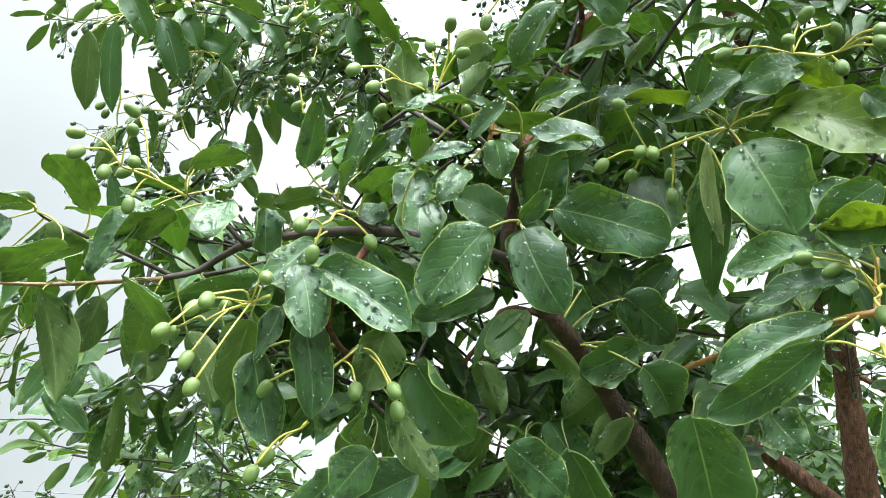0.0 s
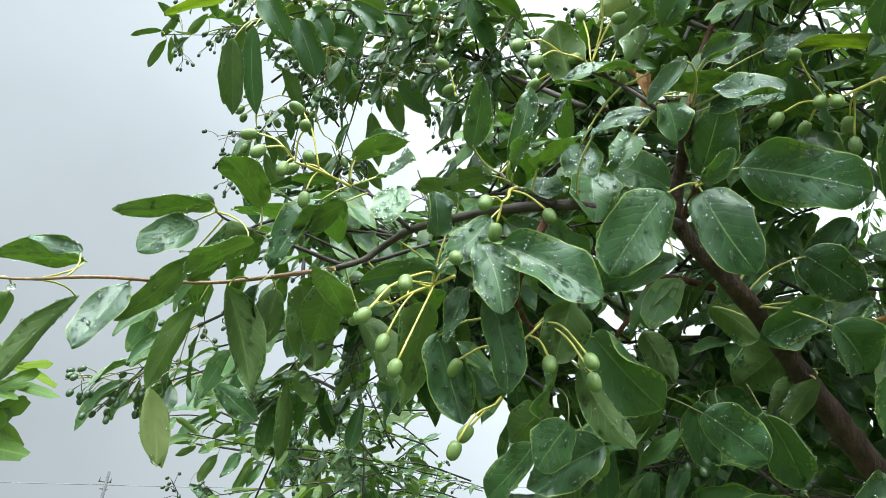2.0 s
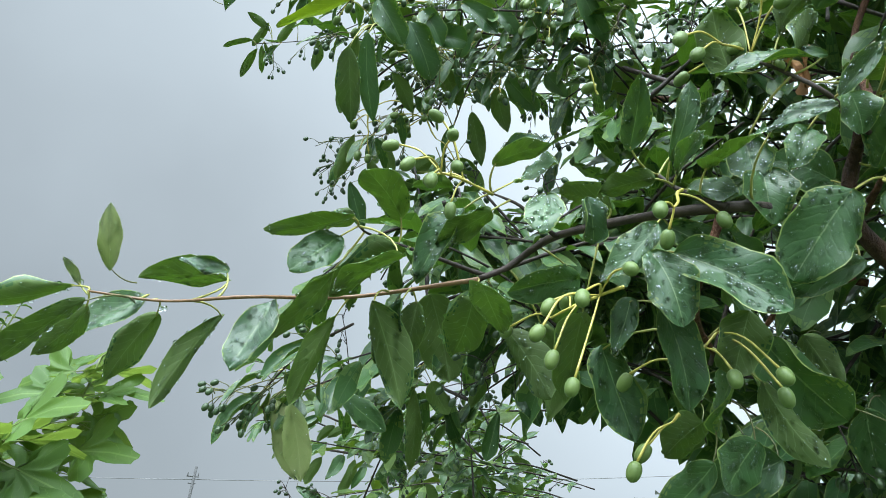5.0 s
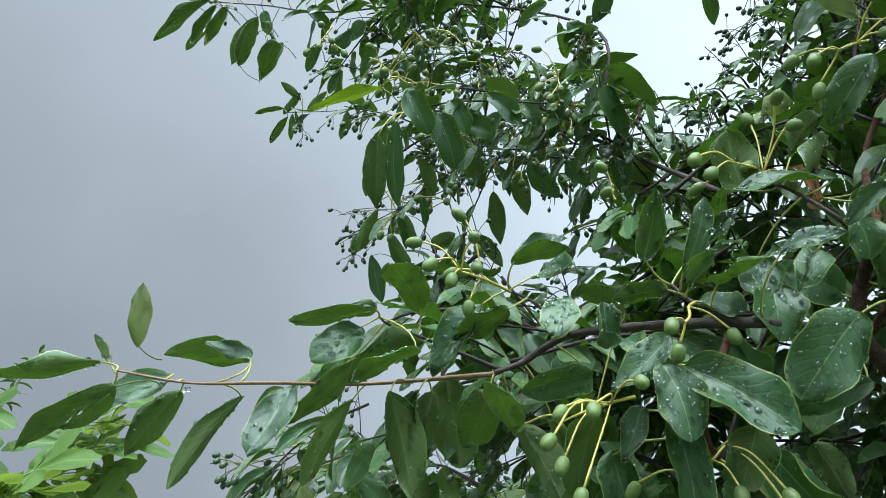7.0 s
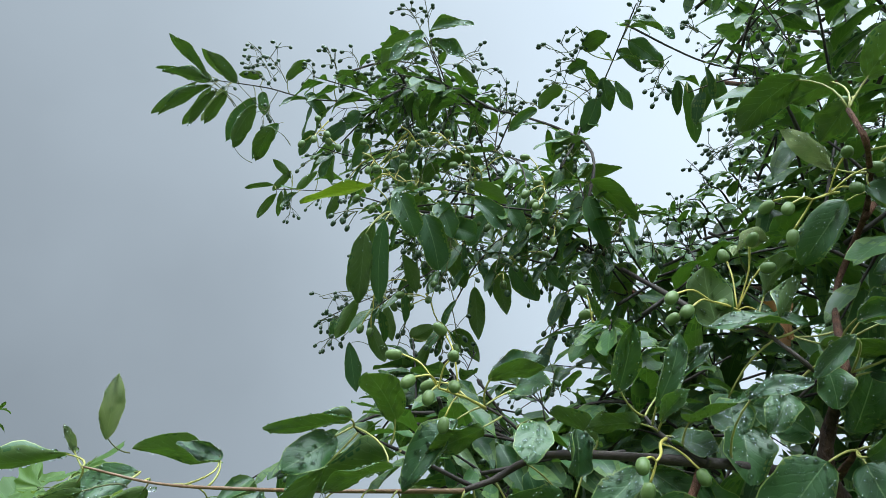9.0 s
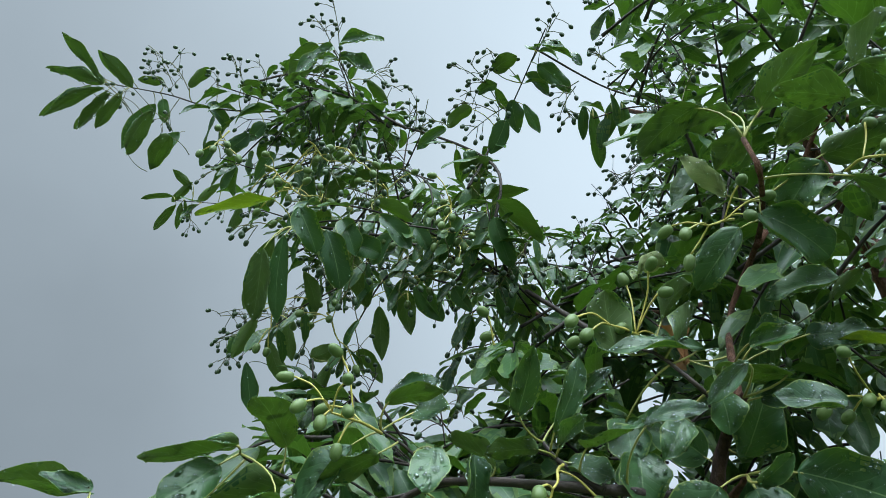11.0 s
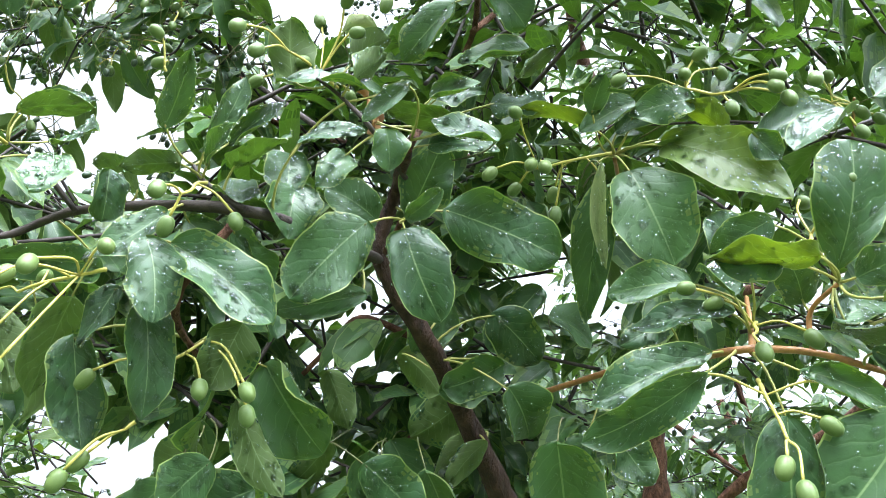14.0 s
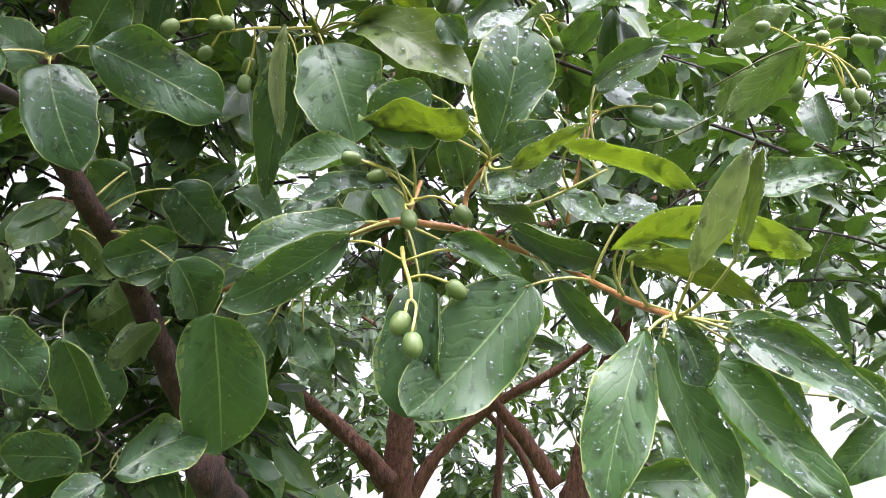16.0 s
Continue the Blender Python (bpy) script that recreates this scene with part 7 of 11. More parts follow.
    bough(joined, (0.32, 1.42, 2.12), (0.40, 1.40, 1.88), 0.085, 6, 0.35, 1, 0.7)
    bough(joined, (0.28, 1.33, 2.05), (0.39, 1.30, 2.16), 0.085, 4, 0.35, 0, 0.5)
    bough(joined, (0.49, 1.73, 2.36), (0.28, 1.49, 2.38), 0.085, 7, 0.35, 0, 0.9)
    bough(joined, (0.40, 1.30, 2.09), (0.17, 1.23, 2.19), 0.085, 6, 0.35, 0, 0.9)
    bough(joined, (0.41, 1.62, 2.24), (0.45, 1.41, 2.25), 0.085, 5, 0.35, 0, 0.4)
    bough(joined, (-0.25, 1.52, 2.09), (-0.50, 1.52, 2.11), 0.09, 5, 0.35, 0, 0.7)
    bough(joined, (0.35, 1.88, 2.76), (0.03, 1.78, 2.76), 0.09, 7, 0.35, 1, 0.5)
    bough(joined, (0.36, 1.14, 2.52), (0.52, 1.07, 2.42), 0.09, 4, 0.35, 1, 0.7)
    bough(joined, (-0.06, 1.56, 2.40), (-0.15, 1.31, 2.42), 0.09, 6, 0.35, 0, 0.8)
    bough(joined, (0.00, 1.92, 2.71), (-0.21, 1.82, 2.70), 0.09, 5, 0.35, 1, 0.9)
    bough(joined, (-0.11, 1.76, 2.26), (-0.34, 1.69, 2.17), 0.09, 5, 0.35, 0, 0.9)
    bough(joined, (0.29, 1.62, 2.93), (0.20, 1.79, 3.07), 0.085, 5, 0.35, 0, 0.7)
    bough(joined, (-0.13, 1.77, 2.75), (-0.02, 1.67, 2.82), 0.085, 4, 0.35, 0, 0.5)
    bough(joined, (0.37, 1.26, 2.87), (0.22, 1.37, 2.97), 0.085, 5, 0.35, 1, 0.5)
    bough(joined, (0.12, 1.31, 2.79), (0.23, 1.48, 2.72), 0.085, 5, 0.35, 0, 0.3)
    bough(joined, (0.05, 1.61, 2.81), (-0.08, 1.73, 2.71), 0.085, 4, 0.35, 0, 0.7)
    bough(joined, (0.86, 1.27, 3.13), (0.96, 1.39, 3.26), 0.085, 4, 0.35, 0, 1.0)
    bough(joined, (-0.25, 1.21, 2.60), (-0.42, 1.26, 2.65), 0.085, 4, 0.35, 0, 0.9)
    bough(joined, (0.16, 1.58, 2.67), (-0.10, 1.54, 2.66), 0.085, 6, 0.35, 1, 0.9)
    bough(joined, (0.33, 1.17, 2.53), (0.56, 1.13, 2.56), 0.085, 5, 0.35, 0, 0.7)
    bough(joined, (0.59, 0.67, 2.57), (0.84, 0.72, 2.47), 0.085, 6, 0.35, 1, 0.7)
    bough(joined, (0.07, 1.47, 2.84), (0.25, 1.28, 2.87), 0.085, 6, 0.35, 0, 0.6)
    bough(joined, (0.82, 1.08, 2.58), (0.68, 1.29, 2.63), 0.085, 6, 0.35, 0, 0.7)
    bough(joined, (0.56, 0.91, 2.78), (0.74, 0.70, 2.90), 0.085, 7, 0.35, 1, 0.4)
    bough(joined, (0.49, 0.86, 2.44), (0.45, 0.65, 2.58), 0.085, 6, 0.35, 1, 0.6)
    bough(joined, (-0.29, 1.82, 2.73), (-0.24, 1.65, 2.83), 0.085, 5, 0.35, 0, 0.8)
    bough(joined, (0.60, 1.15, 3.03), (0.50, 1.06, 2.91), 0.085, 4, 0.35, 0, 0.7)
    bough(joined, (0.15, 1.25, 2.34), (-0.04, 1.31, 2.31), 0.085, 5, 0.35, 0, 0.5)
    bough(joined, (-0.42, 1.11, 2.19), (-0.31, 1.36, 2.08), 0.085, 7, 0.35, 1, 0.7)
    bough(joined, (-0.25, 1.31, 2.15), (-0.44, 1.23, 2.28), 0.085, 5, 0.35, 0, 0.7)
    bough(joined, (0.02, 1.22, 2.11), (-0.06, 0.94, 2.13), 0.085, 7, 0.35, 1, 0.6)
    bough(joined, (0.11, 1.18, 2.32), (-0.08, 1.03, 2.42), 0.085, 6, 0.35, 1, 0.4)
    bough(joined, (0.07, 0.99, 2.22), (-0.05, 1.14, 2.27), 0.085, 4, 0.35, 1, 0.6)
    bough(joined, (-0.07, 1.11, 2.08), (-0.26, 1.04, 2.15), 0.085, 5, 0.35, 1, 0.4)
    bough(joined, (0.02, 1.26, 2.30), (-0.14, 1.30, 2.27), 0.085, 4, 0.35, 0, 0.5)
    bough(joined, (0.05, 1.30, 2.21), (0.29, 1.52, 2.27), 0.085, 7, 0.35, 0, 1.0)
    bough(joined, (-0.13, 0.99, 1.87), (-0.37, 0.85, 2.01), 0.085, 7, 0.35, 0, 0.4)
    bough(joined, (-0.00, 1.00, 2.03), (-0.23, 1.11, 2.17), 0.085, 7, 0.35, 0, 0.4)
    bough(joined, (-0.32, 1.36, 2.00), (-0.29, 1.57, 2.15), 0.085, 6, 0.35, 0, 0.8)
    bough(joined, (-0.19, 0.99, 2.17), (0.02, 1.03, 1.95), 0.085, 7, 0.35, 1, 0.7)
    bough(joined, (0.07, 1.01, 2.10), (0.16, 0.87, 2.11), 0.085, 4, 0.35, 0, 0.9)
    bough(joined, (-0.07, 1.12, 2.15), (-0.23, 0.95, 2.32), 0.085, 7, 0.35, 0, 1.0)
    bough(joined, (0.15, 1.17, 1.99), (0.31, 0.93, 1.88), 0.085, 7, 0.35, 0, 0.3)
    bough(joined, (0.00, 0.87, 2.11), (0.14, 0.74, 2.20), 0.085, 5, 0.35, 0, 0.6)
    bough(joined, (0.03, 0.96, 2.15), (-0.18, 0.94, 2.07), 0.085, 5, 0.35, 0, 0.6)
    bough(joined, (-0.12, 0.87, 2.14), (-0.30, 0.87, 2.07), 0.085, 4, 0.35, 1, 0.8)
    bough(joined, (-0.04, 0.93, 2.08), (-0.22, 0.90, 2.11), 0.085, 4, 0.35, 1, 0.7)
    bough(joined, (-0.22, 0.89, 1.92), (-0.40, 0.73, 2.01), 0.085, 6, 0.35, 1, 0.5)
    bough(joined, (-0.02, 1.22, 2.23), (-0.21, 1.20, 2.25), 0.085, 4, 0.35, 0, 0.7)
    bough(joined, (-0.27, 0.80, 1.87), (-0.20, 0.93, 1.94), 0.085, 4, 0.35, 1, 0.9)
    bough(joined, (0.13, 1.26, 2.24), (0.20, 1.14, 2.31), 0.085, 4, 0.35, 1, 0.4)
    bough(joined, (0.50, 0.82, 2.09), (0.68, 0.77, 2.08), 0.085, 4, 0.35, 0, 0.7)
    bough(joined, (0.31, 1.17, 1.86), (0.33, 0.97, 1.87), 0.085, 5, 0.35, 1, 0.4)
    bough(joined, (0.32, 0.84, 2.01), (0.10, 1.02, 2.03), 0.085, 6, 0.35, 1, 1.0)
    bough(joined, (0.53, 0.75, 2.36), (0.39, 0.66, 2.40), 0.085, 4, 0.35, 0, 0.9)
    bough(joined, (-0.05, 1.06, 2.00), (0.26, 0.98, 1.95), 0.085, 7, 0.35, 1, 0.9)
    bough(joined, (0.31, 0.91, 2.32), (0.01, 0.97, 2.22), 0.085, 7, 0.35, 0, 0.5)
    bough(joined, (-0.07, 0.97, 2.05), (-0.26, 1.06, 1.98), 0.085, 5, 0.35, 1, 0.5)
    bough(joined, (0.44, 0.73, 2.12), (0.54, 0.59, 2.10), 0.085, 4, 0.35, 0, 0.8)
    bough(joined, (0.49, 0.76, 2.21), (0.39, 0.91, 2.36), 0.085, 5, 0.35, 1, 0.5)
    bough(joined, (0.35, 0.97, 2.05), (0.29, 1.00, 1.82), 0.085, 6, 0.35, 0, 0.8)
    bough(joined, (0.47, 0.85, 2.40), (0.64, 0.85, 2.49), 0.085, 4, 0.35, 1, 0.5)
    bough(joined, (0.23, 0.95, 1.86), (0.35, 1.01, 1.77), 0.085, 4, 0.35, 0, 0.6)
    bough(joined, (0.47, 0.84, 2.12), (0.32, 0.69, 2.06), 0.085, 5, 0.35, 0, 1.0)
    bough(joined, (0.53, 0.70, 2.39), (0.38, 0.60, 2.36), 0.085, 4, 0.35, 1, 0.5)
    bough(joined, (0.17, 0.91, 1.79), (-0.03, 0.89, 1.87), 0.085, 5, 0.35, 1, 0.6)
    bough(joined, (0.52, 0.72, 2.47), (0.48, 0.99, 2.41), 0.085, 6, 0.35, 1, 0.5)
    bough(joined, (0.04, 0.69, 2.41), (-0.04, 0.54, 2.39), 0.085, 4, 0.35, 0, 0.7)
    bough(joined, (0.00, 0.98, 2.12), (-0.26, 1.18, 2.11), 0.085, 7, 0.35, 0, 0.8)
    bough(joined, (-0.11, 1.18, 2.03), (-0.04, 1.04, 2.00), 0.085, 4, 0.35, 0, 0.9)
    bough(joined, (-0.22, 1.10, 2.13), (-0.53, 1.15, 2.21), 0.085, 7, 0.35, 0, 0.7)
    bough(joined, (-0.16, 0.79, 2.04), (-0.39, 1.00, 2.00), 0.085, 7, 0.35, 1, 0.6)
    bough(joined, (0.45, 0.62, 2.22), (0.76, 0.60, 2.36), 0.085, 8, 0.35, 0, 0.5)
    bough(joined, (0.03, 0.98, 1.93), (-0.14, 1.05, 1.90), 0.085, 4, 0.35, 0, 0.4)
    bough(joined, (0.70, 1.07, 2.67), (0.49, 1.15, 2.81), 0.088, 6, 0.35, 0, 1.0)
    bough(joined, (0.42, 1.32, 2.44), (0.64, 1.11, 2.35), 0.088, 7, 0.35, 1, 0.4)
    bough(joined, (0.43, 1.30, 2.73), (0.24, 1.31, 2.65), 0.088, 5, 0.35, 1, 0.8)
    bough(joined, (-0.03, 1.14, 2.15), (-0.04, 1.01, 2.30), 0.088, 4, 0.35, 1, 0.9)
    bough(joined, (-0.35, 1.66, 2.45), (-0.46, 1.54, 2.46), 0.088, 4, 0.35, 1, 0.5)
    bough(joined, (0.25, 1.72, 2.99), (-0.02, 1.71, 3.09), 0.088, 6, 0.35, 0, 0.7)
    bough(joined, (0.48, 1.70, 1.92), (0.38, 1.88, 2.13), 0.088, 7, 0.35, 0, 0.6)
    bough(joined, (0.04, 2.04, 3.22), (-0.22, 1.90, 3.15), 0.088, 7, 0.35, 0, 0.5)
    bough(joined, (-0.23, 2.20, 2.98), (-0.07, 2.26, 3.06), 0.088, 4, 0.35, 0, 0.9)
    bough(joined, (-0.02, 2.31, 1.99), (0.12, 2.41, 1.90), 0.088, 4, 0.35, 0, 0.4)
    bough(joined, (0.83, 1.05, 2.13), (1.05, 0.93, 2.35), 0.088, 7, 0.35, 1, 0.3)
    bough(joined, (-0.34, 1.77, 2.20), (-0.31, 1.61, 2.25), 0.088, 4, 0.35, 1, 0.8)
    bough(joined, (0.88, 0.99, 2.75), (0.98, 0.90, 2.84), 0.088, 4, 0.35, 1, 0.6)
    bough(joined, (0.25, 0.99, 2.33), (0.10, 1.11, 2.44), 0.088, 5, 0.35, 0, 0.8)
    bough(joined, (-0.30, 1.36, 2.16), (-0.50, 1.41, 2.06), 0.088, 5, 0.35, 1, 0.5)
    bough(joined, (1.10, 1.43, 2.54), (0.92, 1.50, 2.60), 0.088, 4, 0.35, 0, 0.4)
    bough(joined, (0.43, 1.55, 2.83), (0.27, 1.53, 2.78), 0.088, 4, 0.35, 1, 0.9)
    bough(joined, (-0.37, 2.20, 2.21), (-0.60, 2.12, 2.08), 0.088, 6, 0.35, 0, 0.3)
    bough(joined, (1.01, 1.60, 3.13), (0.94, 1.41, 3.22), 0.088, 5, 0.35, 1, 0.3)
    bough(joined, (0.10, 1.66, 2.55), (0.10, 1.39, 2.38), 0.088, 7, 0.35, 0, 0.8)
    bough(joined, (1.21, 1.68, 2.48), (0.96, 1.47, 2.50), 0.088, 7, 0.35, 0, 0.5)
    bough(joined, (0.58, 1.26, 2.63), (0.41, 1.43, 2.61), 0.088, 5, 0.35, 1, 0.9)
    bough(joined, (0.23, 1.83, 2.92), (-0.01, 1.91, 3.10), 0.088, 7, 0.35, 1, 0.8)
    bough(joined, (0.74, 1.14, 2.72), (0.78, 1.33, 2.97), 0.088, 7, 0.35, 1, 0.6)
    bough(joined, (0.35, 1.09, 2.28), (0.14, 1.33, 2.23), 0.088, 7, 0.35, 0, 0.7)
    bough(joined, (0.63, 1.76, 2.45), (0.86, 1.71, 2.48), 0.088, 5, 0.35, 1, 1.0)
    bough(joined, (0.49, 1.07, 2.25), (0.51, 0.88, 2.25), 0.088, 4, 0.35, 1, 0.5)
    bough(joined, (-0.03, 1.19, 2.32), (-0.30, 1.26, 2.15), 0.088, 7, 0.35, 0, 0.4)
    bough(joined, (0.78, 1.25, 2.53), (0.57, 1.14, 2.62), 0.088, 5, 0.35, 0, 0.7)
    bough(joined, (-0.44, 1.79, 3.20), (-0.41, 1.64, 3.35), 0.088, 5, 0.35, 0, 0.8)
    bough(joined, (0.80, 1.23, 2.70), (0.88, 1.42, 2.59), 0.088, 5, 0.35, 0, 0.5)
    bough(joined, (0.43, 1.45, 1.89), (0.59, 1.59, 1.89), 0.088, 5, 0.35, 1, 0.7)
    bough(joined, (0.78, 1.10, 2.43), (0.94, 0.86, 2.46), 0.088, 7, 0.35, 0, 0.5)
    bough(joined, (0.84, 0.97, 2.74), (1.10, 1.04, 2.55), 0.088, 7, 0.35, 0, 0.9)
    bough(joined, (0.00, 1.47, 2.43), (-0.33, 1.44, 2.47), 0.085, 8, 0.6, 0, 0.5)
    bough(joined, (-0.16, 0.92, 2.19), (-0.28, 1.06, 2.11), 0.085, 4, 0.6, 0, 0.7)
    bough(joined, (0.24, 1.19, 2.52), (0.16, 1.32, 2.63), 0.085, 4, 0.6, 1, 0.6)
    bough(joined, (0.01, 1.27, 2.37), (-0.20, 1.28, 2.46), 0.085, 5, 0.6, 1, 0.5)
    bough(joined, (-0.15, 0.80, 2.23), (0.02, 0.75, 2.32), 0.085, 5, 0.6, 1, 0.4)
    bough(joined, (-0.04, 1.21, 2.26), (-0.21, 0.98, 2.19), 0.085, 7, 0.6, 1, 1.0)
    bough(joined, (-0.05, 0.97, 2.16), (0.22, 0.86, 2.20), 0.085, 7, 0.6, 1, 0.8)
    bough(joined, (0.10, 1.06, 2.13), (-0.14, 1.04, 2.12), 0.085, 6, 0.6, 0, 0.8)
    bough(joined, (-0.02, 1.05, 2.13), (-0.21, 0.94, 2.18), 0.085, 5, 0.6, 0, 0.4)
    bough(joined, (-0.04, 1.34, 2.11), (-0.17, 1.23, 2.04), 0.085, 4, 0.6, 0, 0.7)
    bough(joined, (0.07, 0.70, 2.29), (0.32, 0.55, 2.40), 0.085, 7, 0.6, 1, 0.4)
    bough(joined, (0.14, 1.04, 2.43), (-0.06, 1.03, 2.42), 0.085, 4, 0.6, 1, 0.9)
    bough(joined, (-0.15, 1.03, 2.04), (-0.05, 1.26, 1.88), 0.085, 7, 0.6, 0, 0.5)
    bough(joined, (0.14, 1.32, 2.28), (0.28, 1.07, 2.37), 0.085, 7, 0.6, 0, 0.4)
    bough(joined, (0.06, 1.19, 2.81), (0.11, 0.99, 2.86), 0.085, 5, 0.6, 0, 0.9)
    bough(joined, (-0.25, 1.35, 2.26), (-0.16, 1.07, 2.20), 0.085, 7, 0.6, 1, 0.4)
    bough(joined, (0.15, 1.03, 2.33), (-0.13, 1.06, 2.34), 0.085, 7, 0.6, 0, 0.9)
    bough(joined, (0.05, 0.99, 2.42), (-0.12, 1.10, 2.30), 0.085, 5, 0.6, 0, 0.7)
    bough(joined, (-0.22, 1.36, 2.17), (0.02, 1.35, 2.20), 0.085, 5, 0.6, 0, 0.5)
    bough(joined, (-0.16, 1.34, 2.41), (0.01, 1.44, 2.45), 0.085, 4, 0.6, 0, 0.4)
    bough(joined, (-0.17, 1.02, 2.06), (-0.38, 0.99, 2.00), 0.085, 5, 0.6, 0, 1.0)
    bough(joined, (0.09, 1.30, 2.51), (0.30, 1.44, 2.35), 0.085, 7, 0.6, 0, 0.8)
    bough(joined, (-0.46, 0.89, 2.69), (-0.58, 0.75, 2.63), 0.068, 5, 0.6, 2, 0.4)
    bough(joined, (-0.49, 1.20, 2.79), (-0.42, 1.32, 2.91), 0.068, 5, 0.6, 2, 0.8)
    bough(joined, (-0.61, 1.33, 2.71), (-0.89, 1.25, 2.78), 0.068, 9, 0.6, 2, 0.7)
    bough(joined, (-0.59, 0.77, 2.67), (-0.63, 1.02, 2.75), 0.068, 8, 0.6, 2, 0.6)
    bough(joined, (-0.31, 1.22, 2.62), (-0.08, 1.10, 2.56), 0.068, 8, 0.6, 2, 1.0)
    bough(joined, (-0.47, 1.22, 2.71), (-0.56, 0.99, 2.89), 0.068, 9, 0.6, 2, 0.6)
    bough(joined, (-0.42, 0.86, 2.66), (-0.62, 0.88, 2.73), 0.068, 6, 0.6, 2, 0.4)
    bough(joined, (-0.58, 1.10, 2.82), (-0.83, 0.90, 2.79), 0.068, 9, 0.6, 2, 0.8)
    bough(joined, (-0.51, 0.93, 2.79), (-0.70, 0.98, 2.79), 0.068, 6, 0.6, 2, 0.4)
    bough(joined, (-0.33, 1.25, 2.73), (-0.49, 1.20, 2.65), 0.068, 5, 0.6, 2, 0.5)
    bough(joined, (-0.84, 1.01, 2.92), (-0.67, 1.04, 2.99), 0.068, 5, 0.6, 2, 0.4)
    bough(joined, (-0.62, 1.40, 2.61), (-0.79, 1.30, 2.77), 0.068, 7, 0.6, 2, 0.4)
    bough(joined, (-0.70, 1.09, 2.82), (-0.51, 1.10, 2.97), 0.068, 7, 0.6, 2, 0.7)
    bough(joined, (-0.76, 1.30, 2.66), (-0.57, 1.17, 2.63), 0.068, 7, 0.6, 2, 0.4)
    bough(joined, (-0.30, 1.23, 2.76), (-0.36, 1.07, 2.69), 0.068, 5, 0.6, 2, 0.8)
    bough(joined, (-0.56, 1.25, 2.87), (-0.70, 1.12, 2.78), 0.068, 6, 0.6, 2, 0.5)
    bough(joined, (-0.17, 1.34, 2.80), (-0.33, 1.10, 2.69), 0.068, 9, 0.6, 2, 0.4)
    bough(joined, (-0.25, 1.43, 2.58), (-0.38, 1.25, 2.66), 0.068, 7, 0.6, 2, 0.6)
    bough(joined, (-0.59, 0.76, 2.58), (-0.56, 0.89, 2.74), 0.068, 6, 0.6, 2, 0.4)
    bough(joined, (-0.69, 1.00, 2.84), (-0.89, 1.17, 2.81), 0.068, 7, 0.6, 2, 0.8)
    bough(joined, (-0.51, 1.10, 2.72), (-0.69, 1.34, 2.59), 0.068, 9, 0.6, 2, 0.3)
    bough(joined, (-0.50, 1.41, 2.68), (-0.25, 1.53, 2.75), 0.068, 8, 0.6, 2, 0.9)
    bough(joined, (-0.69, 1.31, 2.62), (-0.50, 1.29, 2.66), 0.068, 5, 0.6, 2, 0.9)
    bough(joined, (-0.15, 1.37, 2.51), (-0.14, 1.55, 2.23), 0.068, 10, 0.6, 2, 0.6)
    bough(joined, (0.06, 0.66, 2.87), (-0.10, 0.79, 2.92), 0.07, 6, 0.6, 2, 0.7)
    bough(joined, (0.09, 1.38, 2.89), (0.31, 1.24, 2.74), 0.07, 8, 0.6, 2, 0.4)
    bough(joined, (0.32, 1.12, 2.97), (0.18, 1.07, 3.05), 0.07, 5, 0.6, 2, 0.6)
    bough(joined, (-0.04, 0.68, 2.74), (0.04, 0.56, 2.91), 0.07, 6, 0.6, 2, 0.8)
    bough(joined, (-0.10, 0.74, 2.78), (0.04, 0.61, 2.76), 0.07, 5, 0.6, 2, 0.8)
    bough(joined, (0.28, 1.04, 2.92), (0.28, 0.77, 2.97), 0.07, 8, 0.6, 2, 0.9)
    bough(joined, (0.26, 1.18, 3.25), (0.31, 1.33, 2.98), 0.07, 9, 0.6, 2, 0.9)
    bough(joined, (0.15, 0.81, 2.52), (0.15, 1.02, 2.76), 0.07, 9, 0.6, 2, 0.9)
    bough(joined, (0.31, 1.08, 3.15), (0.57, 1.24, 3.21), 0.07, 9, 0.6, 2, 0.8)
    bough(joined, (0.39, 1.44, 3.03), (0.25, 1.37, 3.04), 0.07, 4, 0.6, 2, 0.5)
    bough(joined, (0.27, 1.17, 2.74), (0.21, 0.84, 2.76), 0.07, 9, 0.6, 2, 0.5)


crown("dense wet green leaves of the inner crown", inner_crown, (crown_upper, crown_under))


